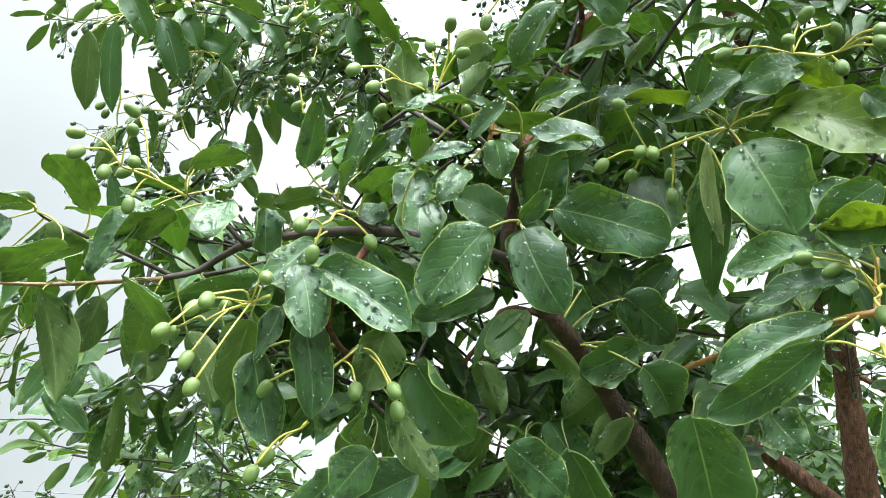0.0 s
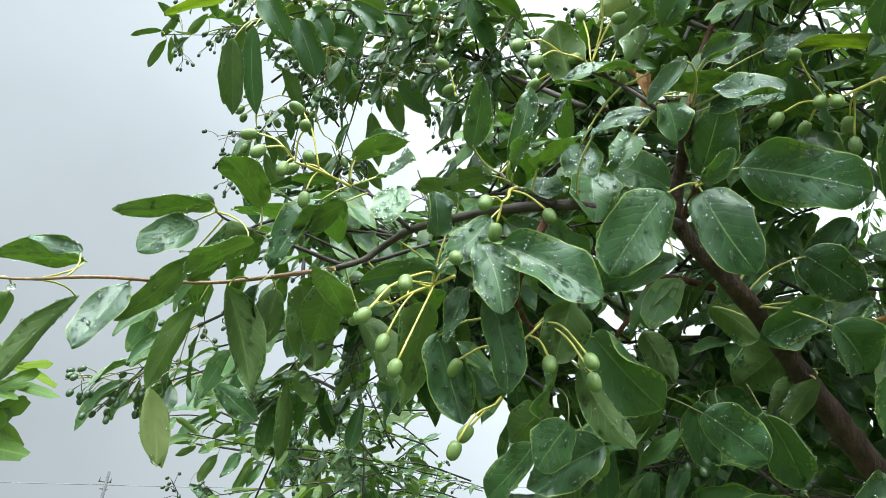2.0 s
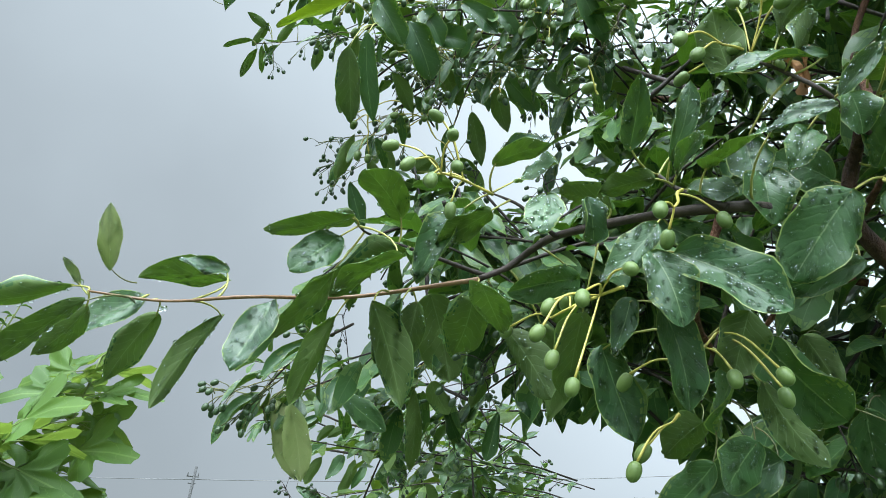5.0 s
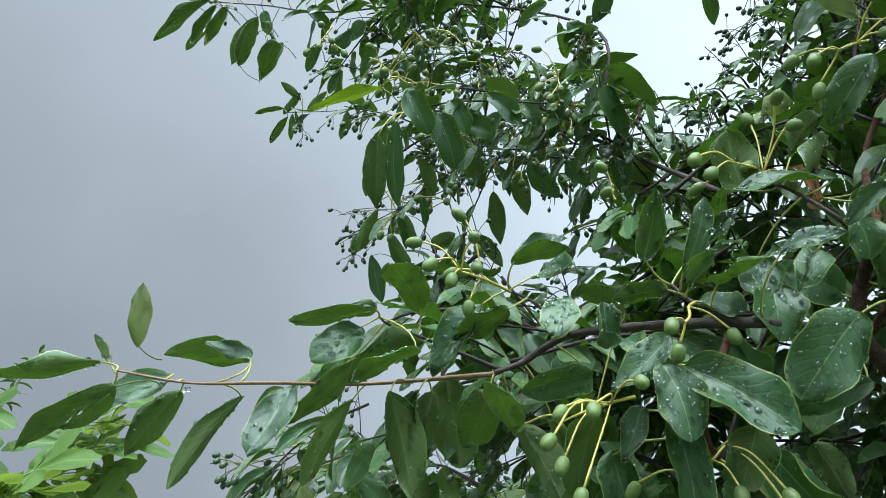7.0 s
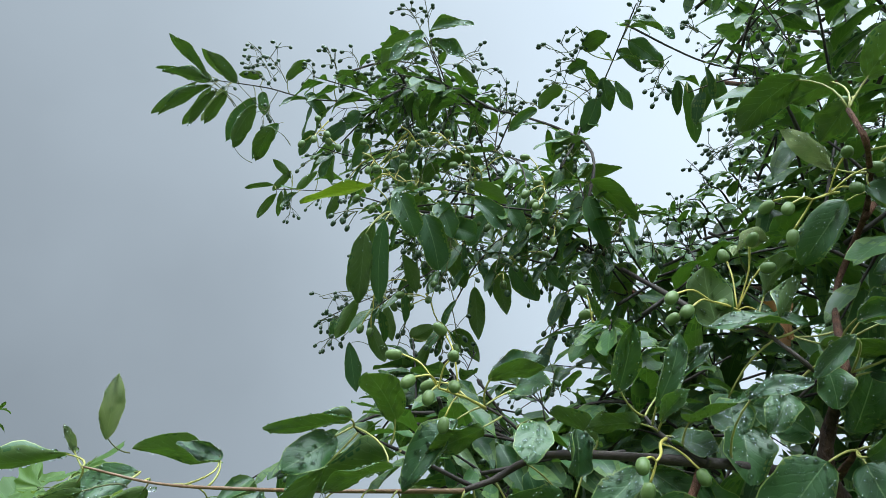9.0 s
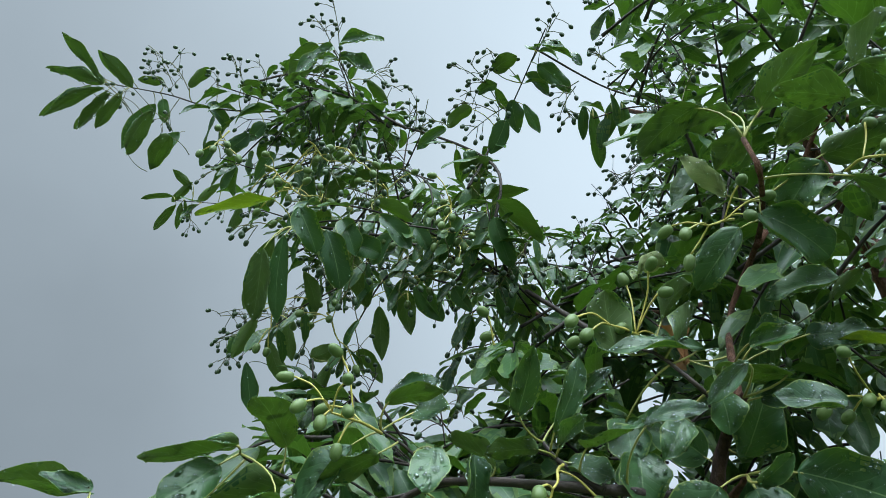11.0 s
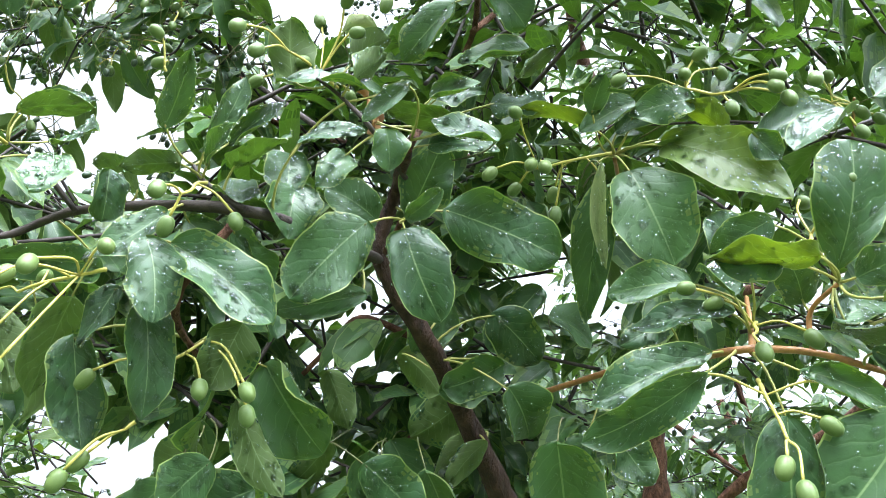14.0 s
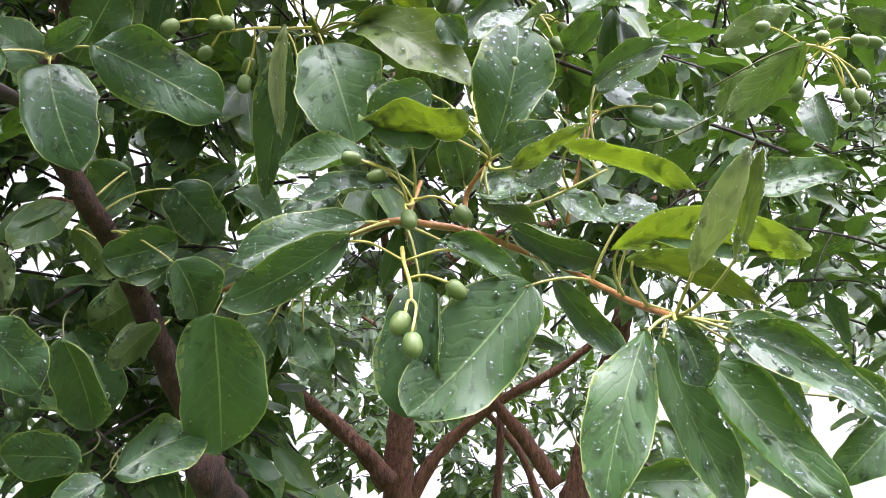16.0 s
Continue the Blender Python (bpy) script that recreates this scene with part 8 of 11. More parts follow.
def crown_edge(joined):
    bough(joined, (-0.06, 1.35, 2.80), (-0.11, 1.28, 2.80), 0.055, 4, 0.6, 1, 0.5)
    bough(joined, (-0.01, 1.37, 2.85), (-0.07, 1.31, 2.85), 0.055, 4, 0.6, 1, 0.5)
    bough(joined, (0.03, 1.35, 2.87), (-0.03, 1.29, 2.87), 0.055, 4, 0.6, 1, 0.5)
    bough(joined, (0.06, 1.36, 2.92), (-0.00, 1.30, 2.93), 0.055, 4, 0.6, 1, 0.5)
    bough(joined, (0.10, 1.38, 2.98), (0.03, 1.32, 2.98), 0.055, 4, 0.6, 1, 0.5)
    bough(joined, (0.11, 1.35, 3.00), (0.05, 1.29, 3.00), 0.055, 4, 0.6, 1, 0.5)
    bough(joined, (0.11, 1.26, 2.80), (0.05, 1.21, 2.80), 0.055, 4, 0.6, 1, 0.5)
    bough(joined, (0.06, 1.29, 2.77), (0.00, 1.23, 2.78), 0.055, 4, 0.6, 1, 0.5)
    bough(joined, (0.01, 1.27, 2.73), (-0.05, 1.21, 2.73), 0.055, 4, 0.6, 1, 0.5)
    bough(joined, (-0.04, 1.28, 2.72), (-0.09, 1.22, 2.72), 0.055, 4, 0.6, 1, 0.5)
    bough(joined, (0.12, 1.32, 3.03), (0.06, 1.26, 3.04), 0.055, 4, 0.6, 1, 0.5)
    bough(joined, (0.12, 1.30, 2.91), (0.06, 1.24, 2.91), 0.055, 4, 0.6, 1, 0.5)
    bough(joined, (-0.08, 1.24, 2.70), (-0.13, 1.18, 2.70), 0.055, 4, 0.6, 1, 0.5)


def deep_crown(joined):
    bough(joined, (1.74, 3.14, 2.61), (1.47, 3.20, 2.59), 0.115, 5, 0.5, 0, 0.8)
    bough(joined, (1.45, 2.54, 2.38), (1.23, 2.62, 2.35), 0.115, 7, 0.5, 0, 0.7)
    bough(joined, (1.70, 2.61, 2.63), (1.68, 2.31, 2.63), 0.115, 7, 0.5, 0, 0.3)
    bough(joined, (1.05, 3.20, 2.20), (1.09, 2.94, 2.19), 0.115, 5, 0.5, 0, 0.6)
    bough(joined, (1.88, 2.75, 2.61), (1.64, 2.82, 2.67), 0.115, 5, 0.5, 0, 0.7)
    bough(joined, (1.23, 2.65, 2.70), (1.51, 2.79, 2.65), 0.115, 6, 0.5, 0, 0.5)
    bough(joined, (1.26, 2.99, 2.17), (1.52, 2.96, 2.07), 0.115, 7, 0.5, 0, 0.4)
    bough(joined, (1.72, 2.42, 2.64), (1.99, 2.45, 2.69), 0.115, 5, 0.5, 0, 0.4)
    bough(joined, (1.04, 3.16, 2.99), (1.16, 3.42, 2.95), 0.115, 5, 0.5, 0, 0.9)
    bough(joined, (1.88, 2.41, 2.60), (1.61, 2.62, 2.48), 0.115, 7, 0.5, 0, 0.5)
    bough(joined, (1.99, 2.25, 2.77), (2.17, 2.02, 2.66), 0.115, 5, 0.5, 0, 0.4)
    bough(joined, (1.25, 2.82, 2.27), (1.19, 3.04, 2.16), 0.115, 7, 0.5, 0, 0.7)
    bough(joined, (0.93, 3.14, 2.64), (1.13, 3.35, 2.67), 0.115, 5, 0.5, 0, 0.8)
    bough(joined, (1.22, 3.23, 2.96), (1.33, 3.00, 2.87), 0.115, 7, 0.5, 0, 0.7)
    bough(joined, (1.66, 2.65, 2.37), (1.43, 2.68, 2.26), 0.115, 5, 0.5, 0, 0.3)
    bough(joined, (2.26, 2.39, 2.85), (2.25, 2.70, 2.83), 0.115, 6, 0.5, 0, 0.6)
    bough(joined, (1.66, 2.88, 2.45), (1.88, 3.00, 2.49), 0.115, 7, 0.5, 0, 0.3)
    bough(joined, (1.12, 2.54, 2.45), (1.24, 2.78, 2.44), 0.115, 5, 0.5, 0, 0.4)
    bough(joined, (1.04, 2.84, 2.51), (1.01, 2.56, 2.56), 0.115, 7, 0.5, 0, 0.3)
    bough(joined, (1.05, 3.30, 2.19), (1.27, 3.25, 2.18), 0.115, 6, 0.5, 0, 0.3)
    bough(joined, (1.13, 2.46, 2.69), (0.87, 2.53, 2.58), 0.115, 7, 0.5, 0, 0.7)
    bough(joined, (1.11, 2.93, 2.10), (1.35, 3.07, 2.00), 0.115, 6, 0.5, 0, 0.9)
    bough(joined, (0.82, 2.63, 2.37), (0.68, 2.40, 2.25), 0.115, 5, 0.5, 0, 0.3)
    bough(joined, (2.05, 3.00, 2.21), (2.01, 2.74, 2.22), 0.115, 7, 0.5, 0, 0.6)
    bough(joined, (1.58, 2.80, 2.52), (1.32, 2.78, 2.42), 0.115, 5, 0.5, 0, 0.4)
    bough(joined, (1.93, 2.66, 2.60), (2.15, 2.54, 2.48), 0.115, 6, 0.5, 0, 0.4)
    bough(joined, (1.89, 2.85, 2.61), (1.71, 3.13, 2.58), 0.115, 5, 0.5, 0, 0.5)
    bough(joined, (1.75, 2.48, 2.79), (1.86, 2.17, 2.83), 0.115, 6, 0.5, 0, 0.4)
    bough(joined, (1.87, 2.05, 2.68), (1.68, 2.32, 2.56), 0.115, 5, 0.5, 0, 0.9)
    bough(joined, (1.22, 2.79, 2.80), (1.18, 3.04, 2.75), 0.115, 7, 0.5, 0, 0.6)
    bough(joined, (2.05, 2.90, 2.46), (1.86, 2.72, 2.48), 0.115, 6, 0.5, 0, 0.8)
    bough(joined, (1.02, 3.15, 2.34), (0.91, 3.44, 2.22), 0.115, 5, 0.5, 0, 0.5)
    bough(joined, (1.14, 2.81, 2.25), (1.20, 2.50, 2.30), 0.115, 5, 0.5, 0, 0.6)
    bough(joined, (1.96, 2.90, 2.50), (2.25, 2.82, 2.42), 0.115, 6, 0.5, 0, 0.5)
    bough(joined, (1.94, 2.64, 2.36), (2.18, 2.69, 2.38), 0.115, 7, 0.5, 0, 0.7)
    bough(joined, (1.78, 2.95, 2.52), (1.53, 3.15, 2.56), 0.115, 5, 0.5, 0, 0.5)
    bough(joined, (2.05, 2.33, 2.64), (2.16, 2.64, 2.52), 0.115, 7, 0.5, 0, 0.6)
    bough(joined, (2.09, 2.44, 2.31), (1.95, 2.24, 2.32), 0.115, 7, 0.5, 0, 0.9)
    bough(joined, (1.00, 2.86, 2.69), (1.22, 2.99, 2.75), 0.115, 6, 0.5, 0, 0.5)
    bough(joined, (1.81, 2.43, 2.97), (2.07, 2.49, 2.93), 0.115, 6, 0.5, 0, 0.6)
    bough(joined, (0.88, 2.71, 2.16), (0.95, 2.48, 2.10), 0.115, 5, 0.5, 0, 0.6)
    bough(joined, (2.04, 2.86, 2.72), (1.77, 2.72, 2.74), 0.115, 6, 0.5, 0, 0.6)
    bough(joined, (1.41, 3.06, 2.37), (1.09, 3.01, 2.35), 0.115, 6, 0.5, 0, 0.7)
    bough(joined, (1.29, 2.84, 2.86), (1.25, 3.12, 2.81), 0.115, 5, 0.5, 0, 0.6)
    bough(joined, (1.89, 2.87, 3.14), (1.62, 2.85, 3.17), 0.115, 7, 0.5, 0, 0.4)
    bough(joined, (1.09, 3.31, 2.94), (0.77, 3.39, 2.96), 0.115, 6, 0.5, 0, 0.5)
    bough(joined, (1.48, 2.62, 2.85), (1.61, 2.32, 2.81), 0.115, 6, 0.5, 0, 0.4)
    bough(joined, (1.32, 2.50, 2.86), (1.22, 2.18, 2.74), 0.115, 5, 0.5, 0, 0.4)
    bough(joined, (1.75, 2.44, 2.67), (1.58, 2.28, 2.68), 0.115, 5, 0.5, 0, 0.8)
    bough(joined, (1.91, 2.84, 2.42), (2.07, 2.68, 2.41), 0.115, 7, 0.5, 0, 0.7)
    bough(joined, (1.73, 2.80, 2.26), (1.77, 3.04, 2.23), 0.115, 7, 0.5, 0, 0.8)
    bough(joined, (1.39, 3.25, 2.39), (1.60, 3.10, 2.32), 0.115, 5, 0.5, 0, 0.4)
    bough(joined, (1.20, 2.77, 2.29), (1.46, 2.95, 2.24), 0.115, 7, 0.5, 0, 0.4)
    bough(joined, (1.30, 2.46, 2.28), (1.39, 2.75, 2.32), 0.115, 6, 0.5, 0, 0.4)
    bough(joined, (1.66, 2.79, 2.34), (1.56, 2.57, 2.23), 0.115, 5, 0.5, 0, 0.3)
    bough(joined, (2.19, 2.83, 2.57), (1.95, 2.86, 2.47), 0.115, 5, 0.5, 0, 0.8)
    bough(joined, (1.06, 3.07, 2.12), (1.08, 2.81, 2.09), 0.115, 7, 0.5, 0, 0.5)
    bough(joined, (1.23, 3.04, 2.67), (1.46, 3.10, 2.63), 0.115, 6, 0.5, 0, 0.7)
    bough(joined, (1.29, 2.48, 2.69), (1.07, 2.47, 2.73), 0.115, 7, 0.5, 0, 0.8)
    bough(joined, (1.14, 2.85, 2.41), (1.16, 2.59, 2.31), 0.115, 7, 0.5, 0, 0.8)
    bough(joined, (2.22, 2.72, 2.76), (2.44, 2.51, 2.78), 0.115, 5, 0.5, 0, 0.5)
    bough(joined, (1.75, 2.33, 2.86), (1.53, 2.37, 2.81), 0.115, 7, 0.5, 0, 0.8)
    bough(joined, (1.55, 2.94, 2.50), (1.30, 3.14, 2.46), 0.105, 5, 0.4, 0, 0.8)
    bough(joined, (0.98, 2.51, 2.74), (1.25, 2.45, 2.73), 0.105, 6, 0.4, 0, 0.6)
    bough(joined, (1.40, 2.68, 2.52), (1.19, 2.81, 2.46), 0.105, 5, 0.4, 0, 0.8)
    bough(joined, (1.33, 2.43, 2.38), (1.55, 2.17, 2.42), 0.105, 7, 0.4, 0, 0.4)
    bough(joined, (1.47, 3.02, 2.57), (1.45, 3.25, 2.54), 0.105, 7, 0.4, 0, 0.9)
    bough(joined, (1.05, 2.78, 2.34), (1.20, 2.99, 2.35), 0.105, 5, 0.4, 0, 0.3)
    bough(joined, (1.35, 2.70, 2.93), (1.19, 2.99, 2.99), 0.105, 7, 0.4, 0, 0.4)
    bough(joined, (0.92, 2.41, 2.79), (0.60, 2.34, 2.85), 0.105, 6, 0.4, 0, 0.7)
    bough(joined, (1.17, 2.89, 2.99), (1.04, 3.20, 3.03), 0.105, 6, 0.4, 0, 0.5)
    bough(joined, (1.53, 2.83, 2.72), (1.43, 2.62, 2.78), 0.105, 7, 0.4, 0, 0.5)
    bough(joined, (1.45, 3.01, 2.50), (1.22, 3.11, 2.43), 0.105, 6, 0.4, 0, 0.3)
    bough(joined, (1.07, 2.43, 2.41), (0.85, 2.23, 2.30), 0.105, 7, 0.4, 0, 0.5)
    bough(joined, (1.22, 2.89, 2.29), (1.17, 3.16, 2.28), 0.105, 7, 0.4, 0, 0.3)
    bough(joined, (1.14, 2.63, 2.43), (0.94, 2.48, 2.35), 0.105, 6, 0.4, 0, 0.8)
    bough(joined, (1.04, 2.54, 2.30), (1.17, 2.23, 2.30), 0.105, 5, 0.4, 0, 0.5)
    bough(joined, (1.06, 2.64, 2.31), (1.17, 2.90, 2.31), 0.105, 5, 0.4, 0, 0.7)
    bough(joined, (1.34, 2.48, 2.39), (1.46, 2.16, 2.29), 0.105, 7, 0.4, 0, 0.7)
    bough(joined, (1.31, 2.44, 2.53), (1.52, 2.64, 2.44), 0.105, 7, 0.4, 0, 0.4)
    bough(joined, (0.90, 2.41, 3.62), (0.99, 2.16, 3.52), 0.105, 6, 0.4, 0, 0.6)
    bough(joined, (1.15, 2.14, 3.77), (1.08, 2.42, 3.66), 0.105, 6, 0.4, 0, 0.4)
    bough(joined, (0.81, 2.65, 3.65), (1.08, 2.63, 3.70), 0.105, 7, 0.4, 0, 0.4)
    bough(joined, (1.15, 2.33, 3.59), (0.90, 2.30, 3.53), 0.105, 5, 0.4, 0, 0.8)
    bough(joined, (1.05, 2.07, 3.28), (1.06, 2.29, 3.30), 0.105, 7, 0.4, 0, 0.9)
    bough(joined, (1.20, 2.28, 3.51), (1.51, 2.31, 3.42), 0.105, 6, 0.4, 0, 0.4)
    bough(joined, (0.61, 2.02, 3.50), (0.81, 1.90, 3.40), 0.105, 7, 0.4, 0, 0.6)
    bough(joined, (0.98, 1.89, 3.62), (0.67, 1.82, 3.53), 0.105, 6, 0.4, 0, 0.9)
    bough(joined, (0.98, 1.97, 3.31), (0.76, 1.73, 3.19), 0.105, 6, 0.4, 0, 0.4)
    bough(joined, (0.89, 1.91, 3.48), (0.75, 2.20, 3.51), 0.105, 5, 0.4, 0, 0.3)
    bough(joined, (0.62, 1.98, 3.51), (0.55, 1.71, 3.48), 0.105, 5, 0.4, 0, 0.5)
    bough(joined, (0.91, 2.29, 3.68), (0.75, 2.48, 3.62), 0.105, 5, 0.4, 0, 0.4)
    bough(joined, (0.77, 2.51, 3.75), (0.57, 2.42, 3.71), 0.105, 7, 0.4, 0, 0.8)
    bough(joined, (0.95, 2.37, 3.61), (0.71, 2.48, 3.58), 0.105, 7, 0.4, 0, 0.5)
    bough(joined, (-0.32, 2.08, 1.95), (-0.59, 1.93, 1.94), 0.08, 6, 0.8, 1, 0.4)
    bough(joined, (-0.34, 2.29, 1.92), (-0.61, 2.19, 1.91), 0.08, 6, 0.8, 1, 0.4)
    bough(joined, (-0.32, 2.88, 2.04), (-0.59, 2.78, 2.03), 0.08, 6, 0.8, 1, 0.4)
    bough(joined, (-0.20, 2.60, 1.94), (-0.47, 2.48, 1.93), 0.08, 6, 0.8, 1, 0.4)
    bough(joined, (-0.39, 2.19, 1.78), (-0.66, 2.05, 1.77), 0.08, 6, 0.8, 1, 0.4)
    bough(joined, (2.32, 1.35, 3.08), (2.07, 1.34, 2.96), 0.105, 6, 0.4, 0, 0.9)
    bough(joined, (2.09, 1.42, 3.68), (2.35, 1.27, 3.64), 0.105, 7, 0.4, 0, 0.8)
    bough(joined, (2.30, 1.64, 3.61), (2.00, 1.56, 3.60), 0.105, 6, 0.4, 0, 0.3)
    bough(joined, (2.27, 1.23, 3.69), (2.51, 1.26, 3.70), 0.105, 6, 0.4, 0, 0.6)
    bough(joined, (1.96, 1.57, 3.86), (1.99, 1.88, 3.77), 0.105, 7, 0.4, 0, 0.8)
    bough(joined, (2.39, 1.37, 3.34), (2.59, 1.56, 3.36), 0.105, 5, 0.4, 0, 0.5)
    bough(joined, (1.79, 1.53, 3.23), (2.06, 1.45, 3.17), 0.105, 6, 0.4, 0, 0.5)
    bough(joined, (1.80, 1.62, 3.75), (2.08, 1.61, 3.72), 0.105, 7, 0.4, 0, 0.7)
    bough(joined, (2.01, 1.35, 3.18), (2.24, 1.32, 3.18), 0.105, 7, 0.4, 0, 0.5)
    bough(joined, (2.31, 1.15, 3.38), (2.23, 1.37, 3.28), 0.105, 5, 0.4, 0, 0.8)
    bough(joined, (2.18, 1.63, 3.30), (2.45, 1.43, 3.25), 0.105, 5, 0.4, 0, 0.9)
    bough(joined, (2.23, 1.48, 3.05), (2.05, 1.66, 3.09), 0.105, 5, 0.4, 0, 0.6)
    bough(joined, (2.18, 1.51, 3.51), (2.41, 1.60, 3.54), 0.105, 7, 0.4, 0, 0.5)
    bough(joined, (1.70, 1.17, 3.27), (1.53, 1.45, 3.33), 0.105, 7, 0.4, 0, 0.7)
    bough(joined, (1.80, 1.60, 3.68), (2.03, 1.45, 3.73), 0.105, 6, 0.4, 0, 0.8)
    bough(joined, (2.25, 1.20, 3.16), (1.96, 1.04, 3.09), 0.105, 7, 0.4, 0, 0.7)
    bough(joined, (0.66, 1.56, 3.64), (0.62, 1.80, 3.68), 0.1, 5, 0.4, 0, 0.9)
    bough(joined, (0.65, 1.35, 3.20), (0.56, 1.14, 3.13), 0.1, 5, 0.4, 0, 0.5)
    bough(joined, (0.37, 1.12, 3.19), (0.17, 0.96, 3.14), 0.1, 6, 0.4, 0, 0.9)
    bough(joined, (0.47, 1.19, 3.17), (0.73, 1.29, 3.10), 0.1, 5, 0.4, 0, 0.9)
    bough(joined, (0.40, 1.42, 3.65), (0.43, 1.19, 3.59), 0.1, 6, 0.4, 0, 0.6)
    bough(joined, (0.39, 1.16, 3.30), (0.53, 1.28, 3.34), 0.1, 5, 0.4, 0, 0.3)
    bough(joined, (0.30, 1.19, 3.08), (0.12, 1.31, 3.12), 0.1, 6, 0.4, 0, 0.6)
    bough(joined, (0.53, 1.32, 3.54), (0.58, 1.12, 3.44), 0.1, 6, 0.4, 0, 0.5)
    bough(joined, (0.67, 1.37, 3.61), (0.68, 1.64, 3.60), 0.1, 6, 0.4, 0, 0.8)
    bough(joined, (0.81, 1.67, 3.59), (0.78, 1.44, 3.60), 0.1, 6, 0.4, 0, 0.6)
    bough(joined, (0.45, 1.23, 3.32), (0.65, 1.03, 3.28), 0.1, 5, 0.4, 0, 0.8)
    bough(joined, (0.42, 1.32, 3.14), (0.68, 1.24, 3.07), 0.1, 6, 0.4, 0, 0.8)
    bough(joined, (0.40, 1.37, 3.33), (0.16, 1.49, 3.27), 0.1, 6, 0.4, 0, 0.8)
    bough(joined, (0.67, 1.53, 3.70), (0.49, 1.36, 3.62), 0.1, 5, 0.4, 0, 0.8)
    bough(joined, (0.52, 1.00, 3.29), (0.64, 0.85, 3.28), 0.1, 5, 0.4, 0, 0.9)
    bough(joined, (1.13, 1.89, 3.36), (1.05, 1.73, 3.41), 0.1, 6, 0.4, 0, 0.3)
    bough(joined, (0.73, 1.73, 2.99), (0.78, 1.50, 2.91), 0.1, 5, 0.4, 0, 0.7)
    bough(joined, (0.89, 1.72, 3.54), (0.68, 1.73, 3.42), 0.1, 5, 0.4, 0, 0.8)
    bough(joined, (0.77, 1.44, 3.12), (0.52, 1.40, 3.01), 0.1, 6, 0.4, 0, 0.6)
    bough(joined, (0.66, 1.28, 3.00), (0.72, 1.46, 2.90), 0.1, 6, 0.4, 0, 0.6)
    bough(joined, (0.72, 1.63, 3.14), (0.61, 1.85, 3.02), 0.1, 5, 0.4, 0, 0.3)
    bough(joined, (0.21, 1.54, 1.97), (0.15, 1.49, 1.94), 0.09, 5, 0.2, 0, 0.5)
    bough(joined, (0.19, 1.15, 1.88), (0.14, 1.09, 1.86), 0.09, 5, 0.2, 0, 0.5)
    bough(joined, (0.24, 1.10, 1.82), (0.22, 1.05, 1.78), 0.09, 5, 0.2, 0, 0.5)
    bough(joined, (0.10, 1.44, 1.85), (0.15, 1.38, 1.83), 0.09, 5, 0.2, 0, 0.5)
    bough(joined, (0.42, 1.38, 1.83), (0.36, 1.33, 1.85), 0.09, 5, 0.2, 0, 0.5)
    bough(joined, (0.05, 1.29, 2.07), (0.10, 1.24, 2.05), 0.09, 5, 0.2, 0, 0.5)
    bough(joined, (0.21, 1.34, 1.84), (0.17, 1.28, 1.85), 0.09, 5, 0.2, 0, 0.5)
    bough(joined, (0.21, 1.30, 1.89), (0.21, 1.25, 1.84), 0.09, 5, 0.2, 0, 0.5)
    bough(joined, (0.38, 1.05, 2.00), (0.40, 0.98, 1.97), 0.09, 5, 0.2, 0, 0.5)
    bough(joined, (0.40, 1.34, 1.99), (0.38, 1.30, 1.93), 0.09, 5, 0.2, 0, 0.5)
    bough(joined, (0.30, 1.26, 2.46), (0.28, 1.18, 2.48), 0.09, 5, 0.2, 0, 0.5)
    bough(joined, (0.17, 0.86, 2.24), (0.20, 0.80, 2.20), 0.09, 5, 0.2, 0, 0.5)
    bough(joined, (0.41, 0.99, 2.37), (0.34, 0.97, 2.33), 0.09, 5, 0.2, 0, 0.5)
    bough(joined, (0.20, 0.90, 2.18), (0.15, 0.85, 2.18), 0.09, 5, 0.2, 0, 0.5)
    bough(joined, (0.19, 0.92, 2.25), (0.17, 0.89, 2.19), 0.09, 5, 0.2, 0, 0.5)
    bough(joined, (0.39, 0.92, 2.21), (0.39, 0.84, 2.20), 0.09, 5, 0.2, 0, 0.5)
    bough(joined, (1.47, 1.32, 3.31), (1.37, 1.30, 3.31), 0.085, 6, 0.4, 1, 0.5)
    bough(joined, (1.14, 1.16, 2.72), (1.12, 1.15, 2.64), 0.085, 6, 0.4, 1, 0.5)
    bough(joined, (1.41, 0.77, 2.88), (1.41, 0.71, 2.81), 0.085, 6, 0.4, 1, 0.5)
    bough(joined, (1.09, 1.11, 2.86), (1.00, 1.10, 2.84), 0.085, 6, 0.4, 1, 0.5)
    bough(joined, (1.65, 1.28, 3.33), (1.54, 1.33, 3.30), 0.085, 6, 0.4, 1, 0.5)
    bough(joined, (1.33, 0.90, 2.69), (1.33, 0.86, 2.62), 0.085, 6, 0.4, 1, 0.5)
    bough(joined, (1.50, 0.77, 2.70), (1.48, 0.74, 2.62), 0.085, 6, 0.4, 1, 0.5)
    bough(joined, (1.41, 0.84, 2.66), (1.40, 0.76, 2.62), 0.085, 6, 0.4, 1, 0.5)
    bough(joined, (1.58, 0.81, 2.86), (1.58, 0.76, 2.79), 0.085, 6, 0.4, 1, 0.5)
    bough(joined, (1.12, 1.20, 2.74), (1.05, 1.15, 2.75), 0.085, 6, 0.4, 1, 0.5)
    bough(joined, (1.43, 1.26, 2.99), (1.40, 1.27, 2.91), 0.085, 6, 0.4, 1, 0.5)
    bough(joined, (1.06, 1.00, 2.70), (1.05, 0.98, 2.63), 0.085, 6, 0.4, 1, 0.5)
    bough(joined, (1.61, 1.10, 2.95), (1.59, 1.11, 2.87), 0.085, 6, 0.4, 1, 0.5)
